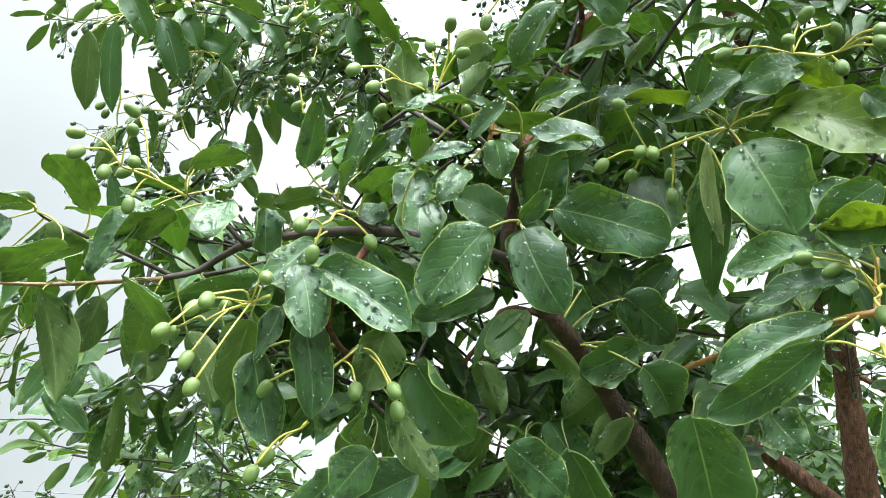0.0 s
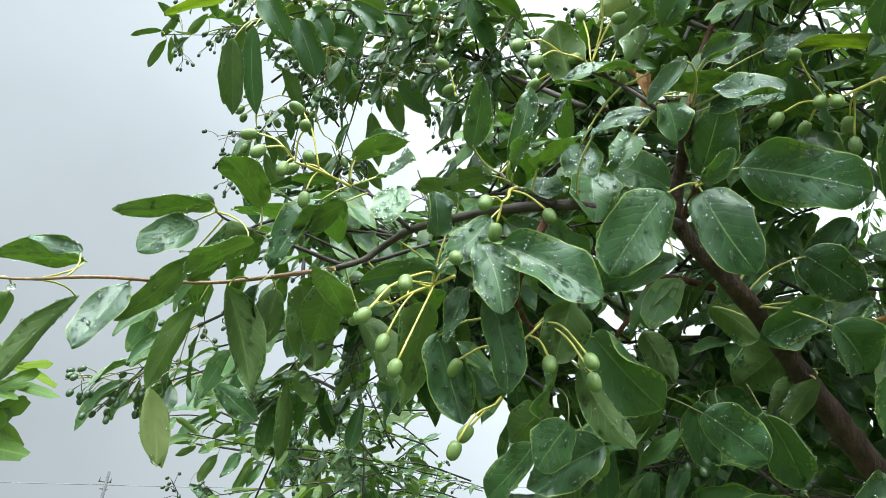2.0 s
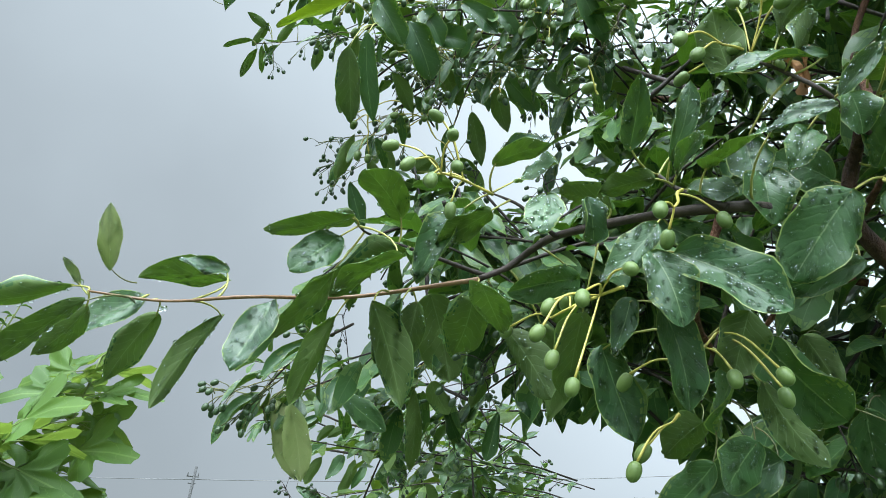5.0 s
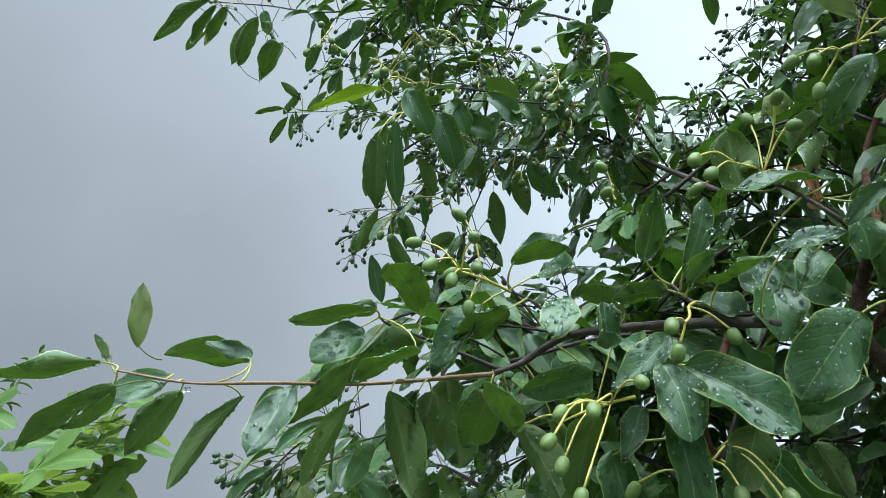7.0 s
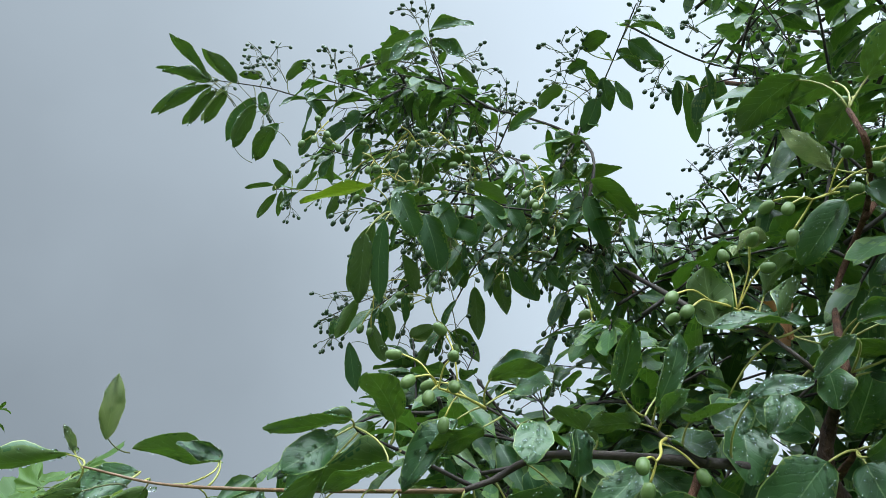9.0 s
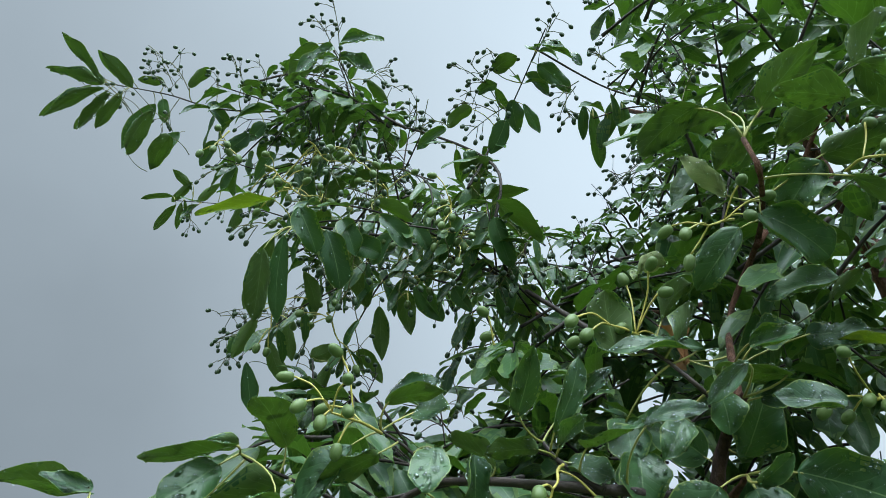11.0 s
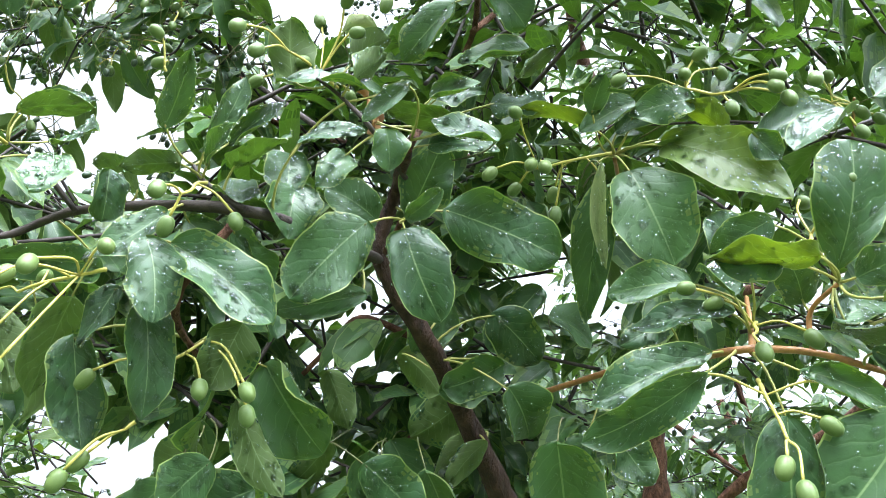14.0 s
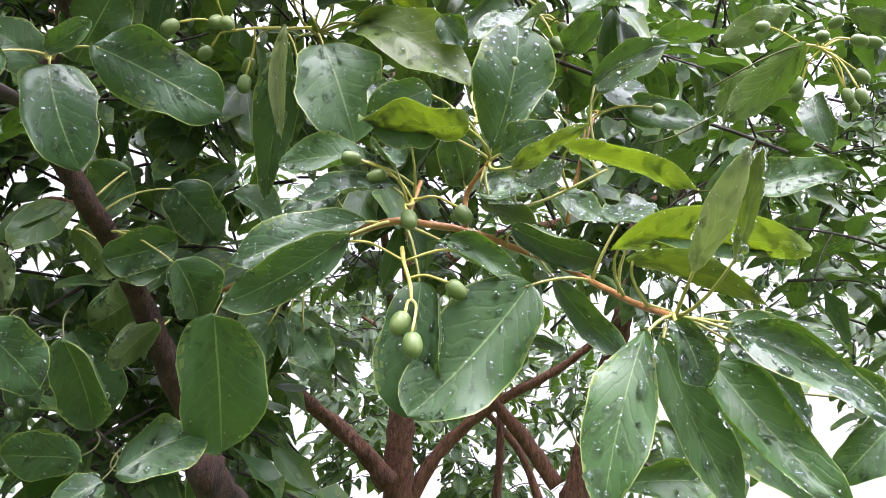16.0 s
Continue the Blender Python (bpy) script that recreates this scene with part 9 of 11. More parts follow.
    bough(joined, (1.25, 0.59, 2.70), (1.22, 0.60, 2.64), 0.085, 6, 0.4, 1, 0.5)
    bough(joined, (1.16, 0.82, 2.91), (1.10, 0.84, 2.85), 0.085, 6, 0.4, 1, 0.5)
    bough(joined, (1.34, 0.85, 3.00), (1.32, 0.77, 2.97), 0.085, 6, 0.4, 1, 0.5)


crown("broad dark leaves deep in the shaded crown", deep_crown, (crown_upper, crown_under))
crown("small wet leaves and fruit at the edge of the crown", crown_edge, (crown_upper, crown_under))


def middle_crown(joined):
    bough(joined, (0.17, 1.10, 2.79), (0.03, 1.16, 2.63), 0.07, 6, 0.6, 2, 0.5)
    bough(joined, (0.25, 1.21, 3.37), (0.11, 1.29, 3.41), 0.07, 5, 0.6, 2, 0.4)
    bough(joined, (0.14, 0.84, 2.48), (0.18, 1.12, 2.65), 0.07, 9, 0.6, 2, 0.9)
    bough(joined, (-0.04, 0.76, 2.64), (-0.02, 0.59, 2.63), 0.07, 4, 0.6, 2, 1.0)
    bough(joined, (0.09, 0.76, 2.77), (0.23, 0.68, 2.81), 0.07, 4, 0.6, 2, 0.6)
    bough(joined, (0.16, 1.20, 3.46), (-0.00, 1.12, 3.63), 0.07, 7, 0.6, 2, 0.5)
    bough(joined, (0.14, 0.73, 2.58), (0.22, 0.47, 2.75), 0.07, 9, 0.6, 2, 0.6)
    bough(joined, (0.16, 0.85, 3.16), (0.20, 0.99, 3.03), 0.07, 5, 0.6, 2, 0.8)
    bough(joined, (0.24, 1.31, 3.36), (0.06, 1.38, 3.29), 0.07, 6, 0.6, 2, 0.8)
    bough(joined, (0.28, 1.17, 3.18), (0.54, 1.11, 3.11), 0.07, 8, 0.6, 2, 0.9)
    bough(joined, (0.12, 0.80, 2.63), (0.29, 0.79, 2.80), 0.07, 7, 0.6, 2, 0.3)
    bough(joined, (0.10, 1.14, 3.27), (0.40, 1.11, 3.37), 0.07, 9, 0.6, 2, 0.4)
    bough(joined, (2.11, 2.28, 2.27), (2.28, 2.33, 2.17), 0.085, 4, 0.35, 0, 0.9)
    bough(joined, (2.69, 1.74, 2.95), (2.85, 1.62, 2.99), 0.085, 5, 0.35, 0, 0.7)
    bough(joined, (0.74, 2.85, 2.79), (0.63, 2.96, 3.00), 0.085, 6, 0.35, 1, 0.6)
    bough(joined, (2.72, 1.48, 2.90), (2.56, 1.49, 2.83), 0.085, 4, 0.35, 1, 0.7)
    bough(joined, (1.77, 3.46, 2.53), (1.77, 3.13, 2.59), 0.085, 8, 0.35, 1, 0.4)
    bough(joined, (2.32, 2.35, 2.15), (2.32, 2.24, 2.33), 0.085, 5, 0.35, 0, 0.9)
    bough(joined, (1.29, 2.30, 2.45), (1.48, 2.26, 2.44), 0.085, 4, 0.35, 0, 0.5)
    bough(joined, (0.94, 2.89, 2.60), (0.97, 2.63, 2.78), 0.085, 7, 0.35, 1, 0.6)
    bough(joined, (2.90, 2.36, 3.33), (3.12, 2.12, 3.28), 0.085, 8, 0.35, 1, 0.8)
    bough(joined, (2.53, 1.79, 3.05), (2.33, 1.91, 2.88), 0.085, 6, 0.35, 1, 0.7)
    bough(joined, (2.36, 2.55, 2.66), (2.19, 2.36, 2.65), 0.085, 6, 0.35, 0, 0.6)
    bough(joined, (2.12, 2.47, 2.56), (2.17, 2.61, 2.39), 0.085, 5, 0.35, 0, 0.4)
    bough(joined, (1.81, 2.61, 2.12), (1.58, 2.62, 2.21), 0.085, 6, 0.35, 1, 0.4)
    bough(joined, (1.81, 2.73, 2.19), (1.73, 2.57, 2.28), 0.085, 5, 0.35, 1, 0.6)
    bough(joined, (2.46, 3.24, 2.35), (2.63, 3.19, 2.45), 0.085, 4, 0.35, 0, 0.7)
    bough(joined, (1.33, 2.64, 2.80), (1.09, 2.49, 2.90), 0.085, 7, 0.35, 0, 0.7)
    bough(joined, (1.97, 2.96, 2.61), (2.11, 2.76, 2.53), 0.085, 6, 0.35, 0, 0.4)
    bough(joined, (1.46, 2.85, 2.77), (1.35, 2.76, 2.83), 0.085, 4, 0.35, 1, 0.6)
    bough(joined, (0.54, 0.83, 2.67), (0.38, 0.72, 2.58), 0.088, 5, 0.6, 1, 0.3)
    bough(joined, (0.50, 1.04, 2.65), (0.39, 1.03, 2.78), 0.088, 4, 0.6, 0, 0.9)
    bough(joined, (0.14, 0.68, 2.79), (0.43, 0.62, 2.77), 0.088, 6, 0.6, 0, 0.9)
    bough(joined, (0.39, 0.65, 2.68), (0.23, 0.82, 2.46), 0.088, 7, 0.6, 1, 0.5)
    bough(joined, (-0.04, 0.88, 2.81), (0.04, 0.68, 2.75), 0.088, 5, 0.6, 1, 0.7)
    bough(joined, (0.34, 0.66, 2.46), (0.43, 0.47, 2.33), 0.088, 5, 0.6, 1, 0.9)
    bough(joined, (0.03, 1.87, 3.11), (0.15, 1.86, 3.23), 0.088, 4, 0.6, 1, 0.6)
    bough(joined, (0.33, 0.46, 2.39), (0.52, 0.51, 2.23), 0.088, 5, 0.6, 1, 1.0)
    bough(joined, (0.12, 1.04, 2.61), (0.02, 0.78, 2.68), 0.088, 6, 0.6, 0, 0.6)
    bough(joined, (0.08, 1.24, 3.31), (0.19, 1.09, 3.38), 0.088, 4, 0.6, 0, 0.4)
    bough(joined, (0.22, 1.43, 3.00), (0.15, 1.57, 2.86), 0.088, 5, 0.6, 0, 0.4)
    bough(joined, (0.18, 0.68, 2.62), (0.02, 0.54, 2.64), 0.088, 5, 0.6, 0, 0.5)
    bough(joined, (0.62, 1.22, 2.81), (0.85, 1.11, 2.61), 0.088, 7, 0.6, 1, 0.4)
    bough(joined, (0.26, 0.93, 2.80), (0.27, 1.17, 2.68), 0.088, 6, 0.6, 1, 0.9)
    bough(joined, (0.52, 1.25, 3.08), (0.35, 1.10, 3.13), 0.088, 5, 0.6, 0, 1.0)
    bough(joined, (0.99, 1.45, 2.92), (1.11, 1.19, 3.03), 0.088, 7, 0.6, 1, 0.4)
    bough(joined, (-0.02, 1.47, 3.46), (0.06, 1.29, 3.48), 0.088, 4, 0.6, 1, 0.9)
    bough(joined, (0.31, 1.34, 2.78), (-0.00, 1.34, 2.78), 0.088, 7, 0.6, 1, 0.7)
    bough(joined, (0.52, 0.96, 2.65), (0.38, 0.80, 2.73), 0.088, 5, 0.6, 0, 0.4)
    bough(joined, (-0.04, 1.38, 3.41), (0.21, 1.29, 3.62), 0.088, 7, 0.6, 1, 0.9)
    bough(joined, (0.15, 1.07, 2.88), (-0.06, 0.89, 3.04), 0.088, 7, 0.6, 0, 0.9)
    bough(joined, (0.67, 1.15, 3.28), (0.81, 1.04, 3.41), 0.088, 5, 0.6, 1, 0.9)
    bough(joined, (0.56, 0.82, 3.01), (0.26, 0.90, 2.87), 0.088, 8, 0.6, 0, 0.6)
    bough(joined, (0.74, 1.11, 2.72), (0.85, 0.94, 2.71), 0.088, 4, 0.6, 0, 0.8)
    bough(joined, (0.34, 1.44, 3.35), (0.22, 1.73, 3.30), 0.088, 7, 0.6, 1, 0.6)
    bough(joined, (0.12, 0.97, 3.01), (0.32, 1.02, 2.99), 0.088, 4, 0.6, 0, 0.7)
    bough(joined, (0.12, 1.27, 3.64), (0.21, 1.22, 3.76), 0.088, 4, 0.6, 1, 0.4)
    bough(joined, (0.50, 0.90, 2.59), (0.76, 0.76, 2.64), 0.088, 7, 0.6, 0, 0.7)
    bough(joined, (0.17, 0.78, 2.99), (0.38, 0.94, 3.11), 0.088, 6, 0.6, 1, 0.6)
    bough(joined, (0.79, 1.01, 2.97), (0.83, 0.91, 3.19), 0.088, 5, 0.6, 0, 1.0)
    bough(joined, (-0.03, 1.34, 2.81), (0.01, 1.56, 2.73), 0.088, 5, 0.6, 0, 0.9)
    bough(joined, (0.31, 1.11, 3.53), (0.12, 1.19, 3.51), 0.088, 4, 0.6, 0, 0.5)
    bough(joined, (0.71, 1.34, 2.94), (1.02, 1.25, 3.03), 0.088, 7, 0.35, 1, 1.0)
    bough(joined, (0.09, 1.25, 2.78), (0.08, 0.95, 2.90), 0.088, 7, 0.35, 0, 0.5)
    bough(joined, (0.58, 1.60, 2.56), (0.58, 1.39, 2.56), 0.088, 5, 0.35, 0, 0.9)
    bough(joined, (0.19, 1.14, 2.37), (0.31, 1.02, 2.31), 0.088, 4, 0.35, 1, 0.4)
    bough(joined, (0.37, 1.16, 2.48), (0.16, 1.01, 2.38), 0.088, 6, 0.35, 1, 0.7)
    bough(joined, (0.54, 0.84, 2.11), (0.39, 0.83, 2.19), 0.088, 4, 0.35, 0, 0.6)
    bough(joined, (0.91, 1.40, 2.48), (1.04, 1.13, 2.56), 0.088, 7, 0.35, 1, 0.3)
    bough(joined, (0.63, 1.83, 2.46), (0.78, 1.75, 2.33), 0.088, 5, 0.35, 1, 0.7)
    bough(joined, (0.86, 1.01, 3.33), (0.67, 1.10, 3.31), 0.088, 4, 0.35, 0, 0.6)
    bough(joined, (0.73, 1.88, 2.45), (0.48, 1.90, 2.36), 0.088, 6, 0.35, 0, 0.8)
    bough(joined, (0.88, 1.42, 2.68), (0.79, 1.27, 2.53), 0.088, 5, 0.35, 0, 0.3)
    bough(joined, (0.26, 1.25, 2.10), (0.45, 1.28, 2.02), 0.088, 4, 0.35, 0, 0.8)
    bough(joined, (0.31, 1.41, 2.75), (0.45, 1.70, 2.69), 0.088, 7, 0.35, 0, 0.7)
    bough(joined, (0.83, 0.98, 2.48), (0.64, 0.84, 2.56), 0.088, 5, 0.35, 1, 0.4)
    bough(joined, (0.09, 1.14, 2.67), (0.13, 0.93, 2.59), 0.088, 5, 0.35, 1, 0.7)
    bough(joined, (0.86, 1.29, 2.30), (0.61, 1.45, 2.35), 0.088, 7, 0.35, 1, 0.3)
    bough(joined, (0.02, 1.40, 2.19), (-0.14, 1.40, 2.26), 0.088, 4, 0.35, 0, 0.7)
    bough(joined, (0.56, 0.80, 2.63), (0.70, 0.67, 2.50), 0.088, 5, 0.35, 1, 0.7)
    bough(joined, (0.23, 1.28, 3.04), (0.16, 1.12, 3.01), 0.088, 4, 0.35, 1, 0.6)
    bough(joined, (0.80, 0.94, 2.74), (0.72, 0.86, 2.90), 0.088, 4, 0.35, 1, 0.5)
    bough(joined, (0.65, 1.07, 2.74), (0.57, 1.34, 2.60), 0.088, 7, 0.35, 1, 0.7)
    bough(joined, (0.61, 0.88, 2.70), (0.75, 0.96, 2.80), 0.088, 4, 0.35, 1, 0.9)
    bough(joined, (0.13, 1.95, 2.36), (-0.07, 1.79, 2.43), 0.088, 6, 0.35, 1, 0.6)
    bough(joined, (0.08, 1.09, 2.02), (0.30, 1.03, 2.03), 0.088, 5, 0.35, 0, 0.6)
    bough(joined, (0.47, 1.06, 2.54), (0.73, 1.26, 2.60), 0.088, 7, 0.35, 1, 0.5)
    bough(joined, (1.14, 1.17, 3.07), (0.86, 1.03, 3.12), 0.088, 7, 0.35, 1, 0.4)
    bough(joined, (1.17, 1.45, 2.47), (1.32, 1.55, 2.57), 0.088, 4, 0.35, 1, 0.4)
    bough(joined, (0.57, 0.94, 2.18), (0.32, 0.80, 2.26), 0.088, 6, 0.35, 1, 0.5)
    bough(joined, (0.31, 0.99, 2.48), (0.00, 0.89, 2.51), 0.088, 7, 0.35, 1, 0.9)
    bough(joined, (0.41, 1.21, 3.12), (0.22, 1.11, 3.12), 0.088, 5, 0.35, 0, 0.3)
    bough(joined, (0.62, 1.17, 2.18), (0.38, 1.15, 2.21), 0.088, 5, 0.35, 0, 0.9)
    bough(joined, (0.22, 1.36, 2.94), (0.02, 1.38, 2.87), 0.088, 4, 0.35, 0, 0.8)
    bough(joined, (0.63, 1.16, 2.26), (0.68, 0.87, 2.38), 0.088, 7, 0.35, 0, 0.8)
    bough(joined, (0.11, 0.98, 2.67), (0.27, 1.23, 2.52), 0.088, 7, 0.35, 0, 0.4)
    bough(joined, (0.34, 0.53, 2.29), (0.27, 0.38, 2.38), 0.088, 4, 0.35, 1, 0.4)
    bough(joined, (1.06, 1.10, 2.91), (1.01, 0.89, 2.78), 0.088, 5, 0.35, 0, 0.6)
    bough(joined, (0.98, 1.20, 2.37), (0.75, 1.34, 2.38), 0.088, 6, 0.35, 1, 0.9)
    bough(joined, (-0.05, 1.12, 2.60), (0.19, 1.10, 2.63), 0.088, 5, 0.35, 0, 0.3)
    bough(joined, (0.75, 1.11, 2.22), (0.50, 0.97, 2.32), 0.088, 7, 0.35, 0, 0.5)
    bough(joined, (0.14, 1.00, 2.05), (0.29, 0.94, 1.93), 0.088, 4, 0.35, 1, 0.7)
    bough(joined, (0.42, 0.88, 2.93), (0.26, 0.97, 3.00), 0.088, 4, 0.35, 0, 0.6)
    bough(joined, (0.19, 1.83, 2.81), (0.31, 2.09, 2.89), 0.088, 7, 0.35, 1, 0.4)
    bough(joined, (-0.05, 1.70, 2.12), (-0.29, 1.62, 2.25), 0.095, 6, 0.35, 0, 1.0)
    bough(joined, (0.69, 0.74, 2.67), (0.45, 0.67, 2.84), 0.095, 6, 0.35, 0, 0.4)
    bough(joined, (1.06, 0.95, 2.42), (0.76, 0.79, 2.40), 0.095, 7, 0.35, 0, 0.8)
    bough(joined, (0.10, 0.95, 2.21), (0.29, 0.96, 2.35), 0.095, 5, 0.35, 1, 0.5)
    bough(joined, (0.06, 1.03, 2.28), (-0.07, 1.13, 2.14), 0.095, 4, 0.35, 0, 0.5)
    bough(joined, (0.99, 1.20, 2.32), (0.78, 1.17, 2.37), 0.095, 4, 0.35, 0, 0.4)
    bough(joined, (1.03, 1.00, 2.34), (0.75, 0.84, 2.29), 0.095, 7, 0.35, 1, 0.8)
    bough(joined, (0.40, 0.64, 2.17), (0.41, 0.80, 2.08), 0.095, 4, 0.35, 1, 0.9)
    bough(joined, (0.98, 1.03, 2.45), (1.17, 0.83, 2.30), 0.095, 6, 0.35, 1, 0.7)
    bough(joined, (-0.13, 1.34, 2.39), (0.16, 1.45, 2.34), 0.095, 6, 0.35, 0, 0.9)
    bough(joined, (0.81, 1.14, 2.31), (0.89, 0.95, 2.27), 0.095, 4, 0.35, 1, 0.3)
    bough(joined, (0.93, 0.80, 2.48), (0.77, 0.79, 2.51), 0.095, 4, 0.35, 1, 0.6)
    bough(joined, (0.66, 0.77, 2.56), (0.49, 0.75, 2.64), 0.095, 4, 0.35, 0, 0.6)
    bough(joined, (0.01, 1.70, 2.16), (0.25, 1.52, 2.01), 0.095, 7, 0.35, 0, 0.6)
    bough(joined, (1.01, 1.31, 2.35), (1.05, 1.15, 2.35), 0.095, 4, 0.35, 0, 0.8)
    bough(joined, (0.48, 0.60, 2.23), (0.69, 0.55, 2.28), 0.095, 4, 0.35, 0, 0.5)
    bough(joined, (0.97, 1.17, 2.33), (0.83, 1.18, 2.25), 0.095, 4, 0.35, 1, 0.6)
    bough(joined, (0.59, 1.30, 2.52), (0.44, 1.25, 2.66), 0.095, 4, 0.35, 0, 0.9)
    bough(joined, (0.01, 1.06, 2.01), (-0.15, 1.16, 2.10), 0.095, 4, 0.35, 1, 1.0)
    bough(joined, (0.78, 1.15, 2.17), (0.72, 1.26, 2.31), 0.095, 4, 0.35, 1, 0.4)
    bough(joined, (1.11, 0.84, 2.62), (0.99, 0.73, 2.59), 0.095, 4, 0.35, 0, 0.7)
    bough(joined, (0.02, 1.30, 2.40), (0.20, 1.31, 2.43), 0.095, 4, 0.35, 0, 0.9)
    bough(joined, (0.57, 0.56, 2.20), (0.30, 0.73, 2.29), 0.095, 7, 0.35, 0, 0.5)
    bough(joined, (0.65, 0.89, 2.74), (0.79, 0.80, 2.84), 0.095, 4, 0.35, 1, 0.6)
    bough(joined, (0.69, 0.71, 1.83), (0.84, 0.69, 1.68), 0.095, 4, 0.35, 1, 0.4)
    bough(joined, (0.76, 0.60, 2.52), (0.95, 0.47, 2.42), 0.095, 5, 0.35, 0, 0.7)
    bough(joined, (0.06, 1.50, 1.95), (0.08, 1.24, 2.07), 0.095, 6, 0.35, 0, 0.5)
    bough(joined, (1.03, 0.95, 2.28), (0.85, 0.76, 2.36), 0.095, 5, 0.35, 0, 0.5)
    bough(joined, (0.79, 0.61, 2.43), (0.97, 0.67, 2.25), 0.095, 5, 0.35, 0, 0.4)
    bough(joined, (0.87, 0.97, 2.51), (0.73, 0.96, 2.38), 0.095, 4, 0.35, 1, 0.6)
    bough(joined, (0.14, 1.77, 2.07), (0.28, 1.81, 1.85), 0.095, 5, 0.35, 1, 0.4)
    bough(joined, (0.38, 1.37, 1.99), (0.12, 1.32, 2.04), 0.095, 5, 0.35, 0, 1.0)
    bough(joined, (1.09, 0.79, 2.84), (1.26, 0.96, 2.67), 0.095, 6, 0.35, 1, 0.9)
    bough(joined, (-0.12, 1.29, 2.23), (-0.21, 1.49, 2.12), 0.095, 5, 0.35, 0, 0.8)
    bough(joined, (0.01, 1.68, 2.05), (0.08, 1.84, 2.01), 0.095, 4, 0.35, 0, 0.7)
    bough(joined, (0.27, 1.32, 2.06), (0.20, 1.43, 1.80), 0.095, 6, 0.35, 1, 0.4)
    bough(joined, (0.15, 1.22, 2.14), (0.21, 0.98, 2.26), 0.095, 6, 0.35, 0, 0.5)
    bough(joined, (0.18, 0.98, 1.80), (0.44, 0.84, 1.72), 0.095, 6, 0.35, 1, 0.4)
    bough(joined, (0.22, 0.99, 2.37), (0.11, 0.95, 2.25), 0.095, 4, 0.35, 0, 1.0)
    bough(joined, (0.82, 0.85, 2.83), (1.00, 0.90, 2.90), 0.095, 4, 0.35, 0, 0.7)
    bough(joined, (1.07, 0.86, 2.69), (1.29, 1.00, 2.84), 0.095, 6, 0.35, 0, 0.6)
    bough(joined, (1.85, 1.04, 2.62), (1.78, 1.16, 2.73), 0.09, 4, 0.35, 0, 0.7)
    bough(joined, (0.10, 2.19, 2.91), (0.03, 2.03, 2.91), 0.09, 4, 0.35, 1, 0.5)
    bough(joined, (1.50, 1.01, 3.04), (1.34, 0.73, 2.96), 0.09, 7, 0.35, 0, 0.8)
    bough(joined, (-0.01, 1.71, 2.97), (0.24, 1.74, 2.79), 0.09, 7, 0.35, 1, 0.6)
    bough(joined, (1.61, 0.95, 2.35), (1.33, 1.01, 2.52), 0.09, 7, 0.35, 1, 0.8)
    bough(joined, (0.73, 1.21, 2.33), (0.58, 1.25, 2.29), 0.09, 4, 0.35, 1, 0.5)
    bough(joined, (0.26, 1.42, 2.15), (0.15, 1.41, 2.30), 0.09, 4, 0.35, 1, 0.6)
    bough(joined, (1.22, 1.34, 2.56), (1.00, 1.30, 2.67), 0.09, 5, 0.35, 0, 0.8)
    bough(joined, (0.77, 0.83, 2.16), (0.92, 0.61, 2.29), 0.09, 6, 0.35, 1, 1.0)
    bough(joined, (1.85, 1.13, 3.02), (2.00, 0.92, 3.01), 0.09, 6, 0.35, 1, 0.9)
    bough(joined, (0.23, 2.08, 2.87), (0.26, 1.85, 2.74), 0.09, 6, 0.35, 0, 0.7)
    bough(joined, (1.34, 0.76, 2.55), (1.26, 0.60, 2.70), 0.09, 5, 0.35, 0, 0.6)
    bough(joined, (0.21, 1.55, 3.07), (0.29, 1.33, 3.20), 0.09, 6, 0.35, 1, 0.6)
    bough(joined, (0.15, 1.24, 2.72), (0.21, 1.03, 2.72), 0.09, 5, 0.35, 1, 0.4)
    bough(joined, (1.31, 0.90, 2.60), (1.41, 0.72, 2.55), 0.09, 4, 0.35, 0, 0.9)
    bough(joined, (0.83, 2.18, 2.47), (0.99, 1.97, 2.46), 0.09, 6, 0.35, 0, 0.8)
    bough(joined, (0.37, 1.94, 3.35), (0.18, 1.92, 3.10), 0.09, 7, 0.35, 1, 0.8)
    bough(joined, (0.25, 1.53, 2.03), (0.05, 1.44, 2.18), 0.09, 6, 0.35, 1, 0.3)
    bough(joined, (1.94, 0.96, 3.16), (2.07, 1.06, 3.22), 0.09, 4, 0.35, 1, 0.9)
    bough(joined, (1.10, 1.66, 2.98), (1.10, 1.44, 2.93), 0.09, 5, 0.35, 0, 0.4)
    bough(joined, (1.42, 1.83, 2.93), (1.53, 2.01, 2.91), 0.09, 4, 0.35, 1, 1.0)
    bough(joined, (0.31, 1.11, 1.85), (0.12, 0.96, 2.00), 0.09, 6, 0.35, 0, 1.0)
    bough(joined, (0.40, 2.02, 2.12), (0.36, 1.84, 2.09), 0.09, 4, 0.35, 1, 0.8)
    bough(joined, (0.65, 2.36, 2.11), (0.48, 2.35, 2.09), 0.09, 4, 0.35, 1, 0.4)
    bough(joined, (2.06, 1.33, 2.76), (1.96, 1.08, 2.72), 0.09, 6, 0.35, 1, 0.7)
    bough(joined, (0.82, 0.65, 2.42), (0.72, 0.48, 2.47), 0.09, 4, 0.35, 0, 0.3)
    bough(joined, (0.45, 2.39, 2.95), (0.65, 2.17, 2.97), 0.09, 6, 0.35, 0, 0.6)
    bough(joined, (1.09, 1.22, 2.43), (0.93, 1.32, 2.32), 0.09, 4, 0.35, 1, 0.6)
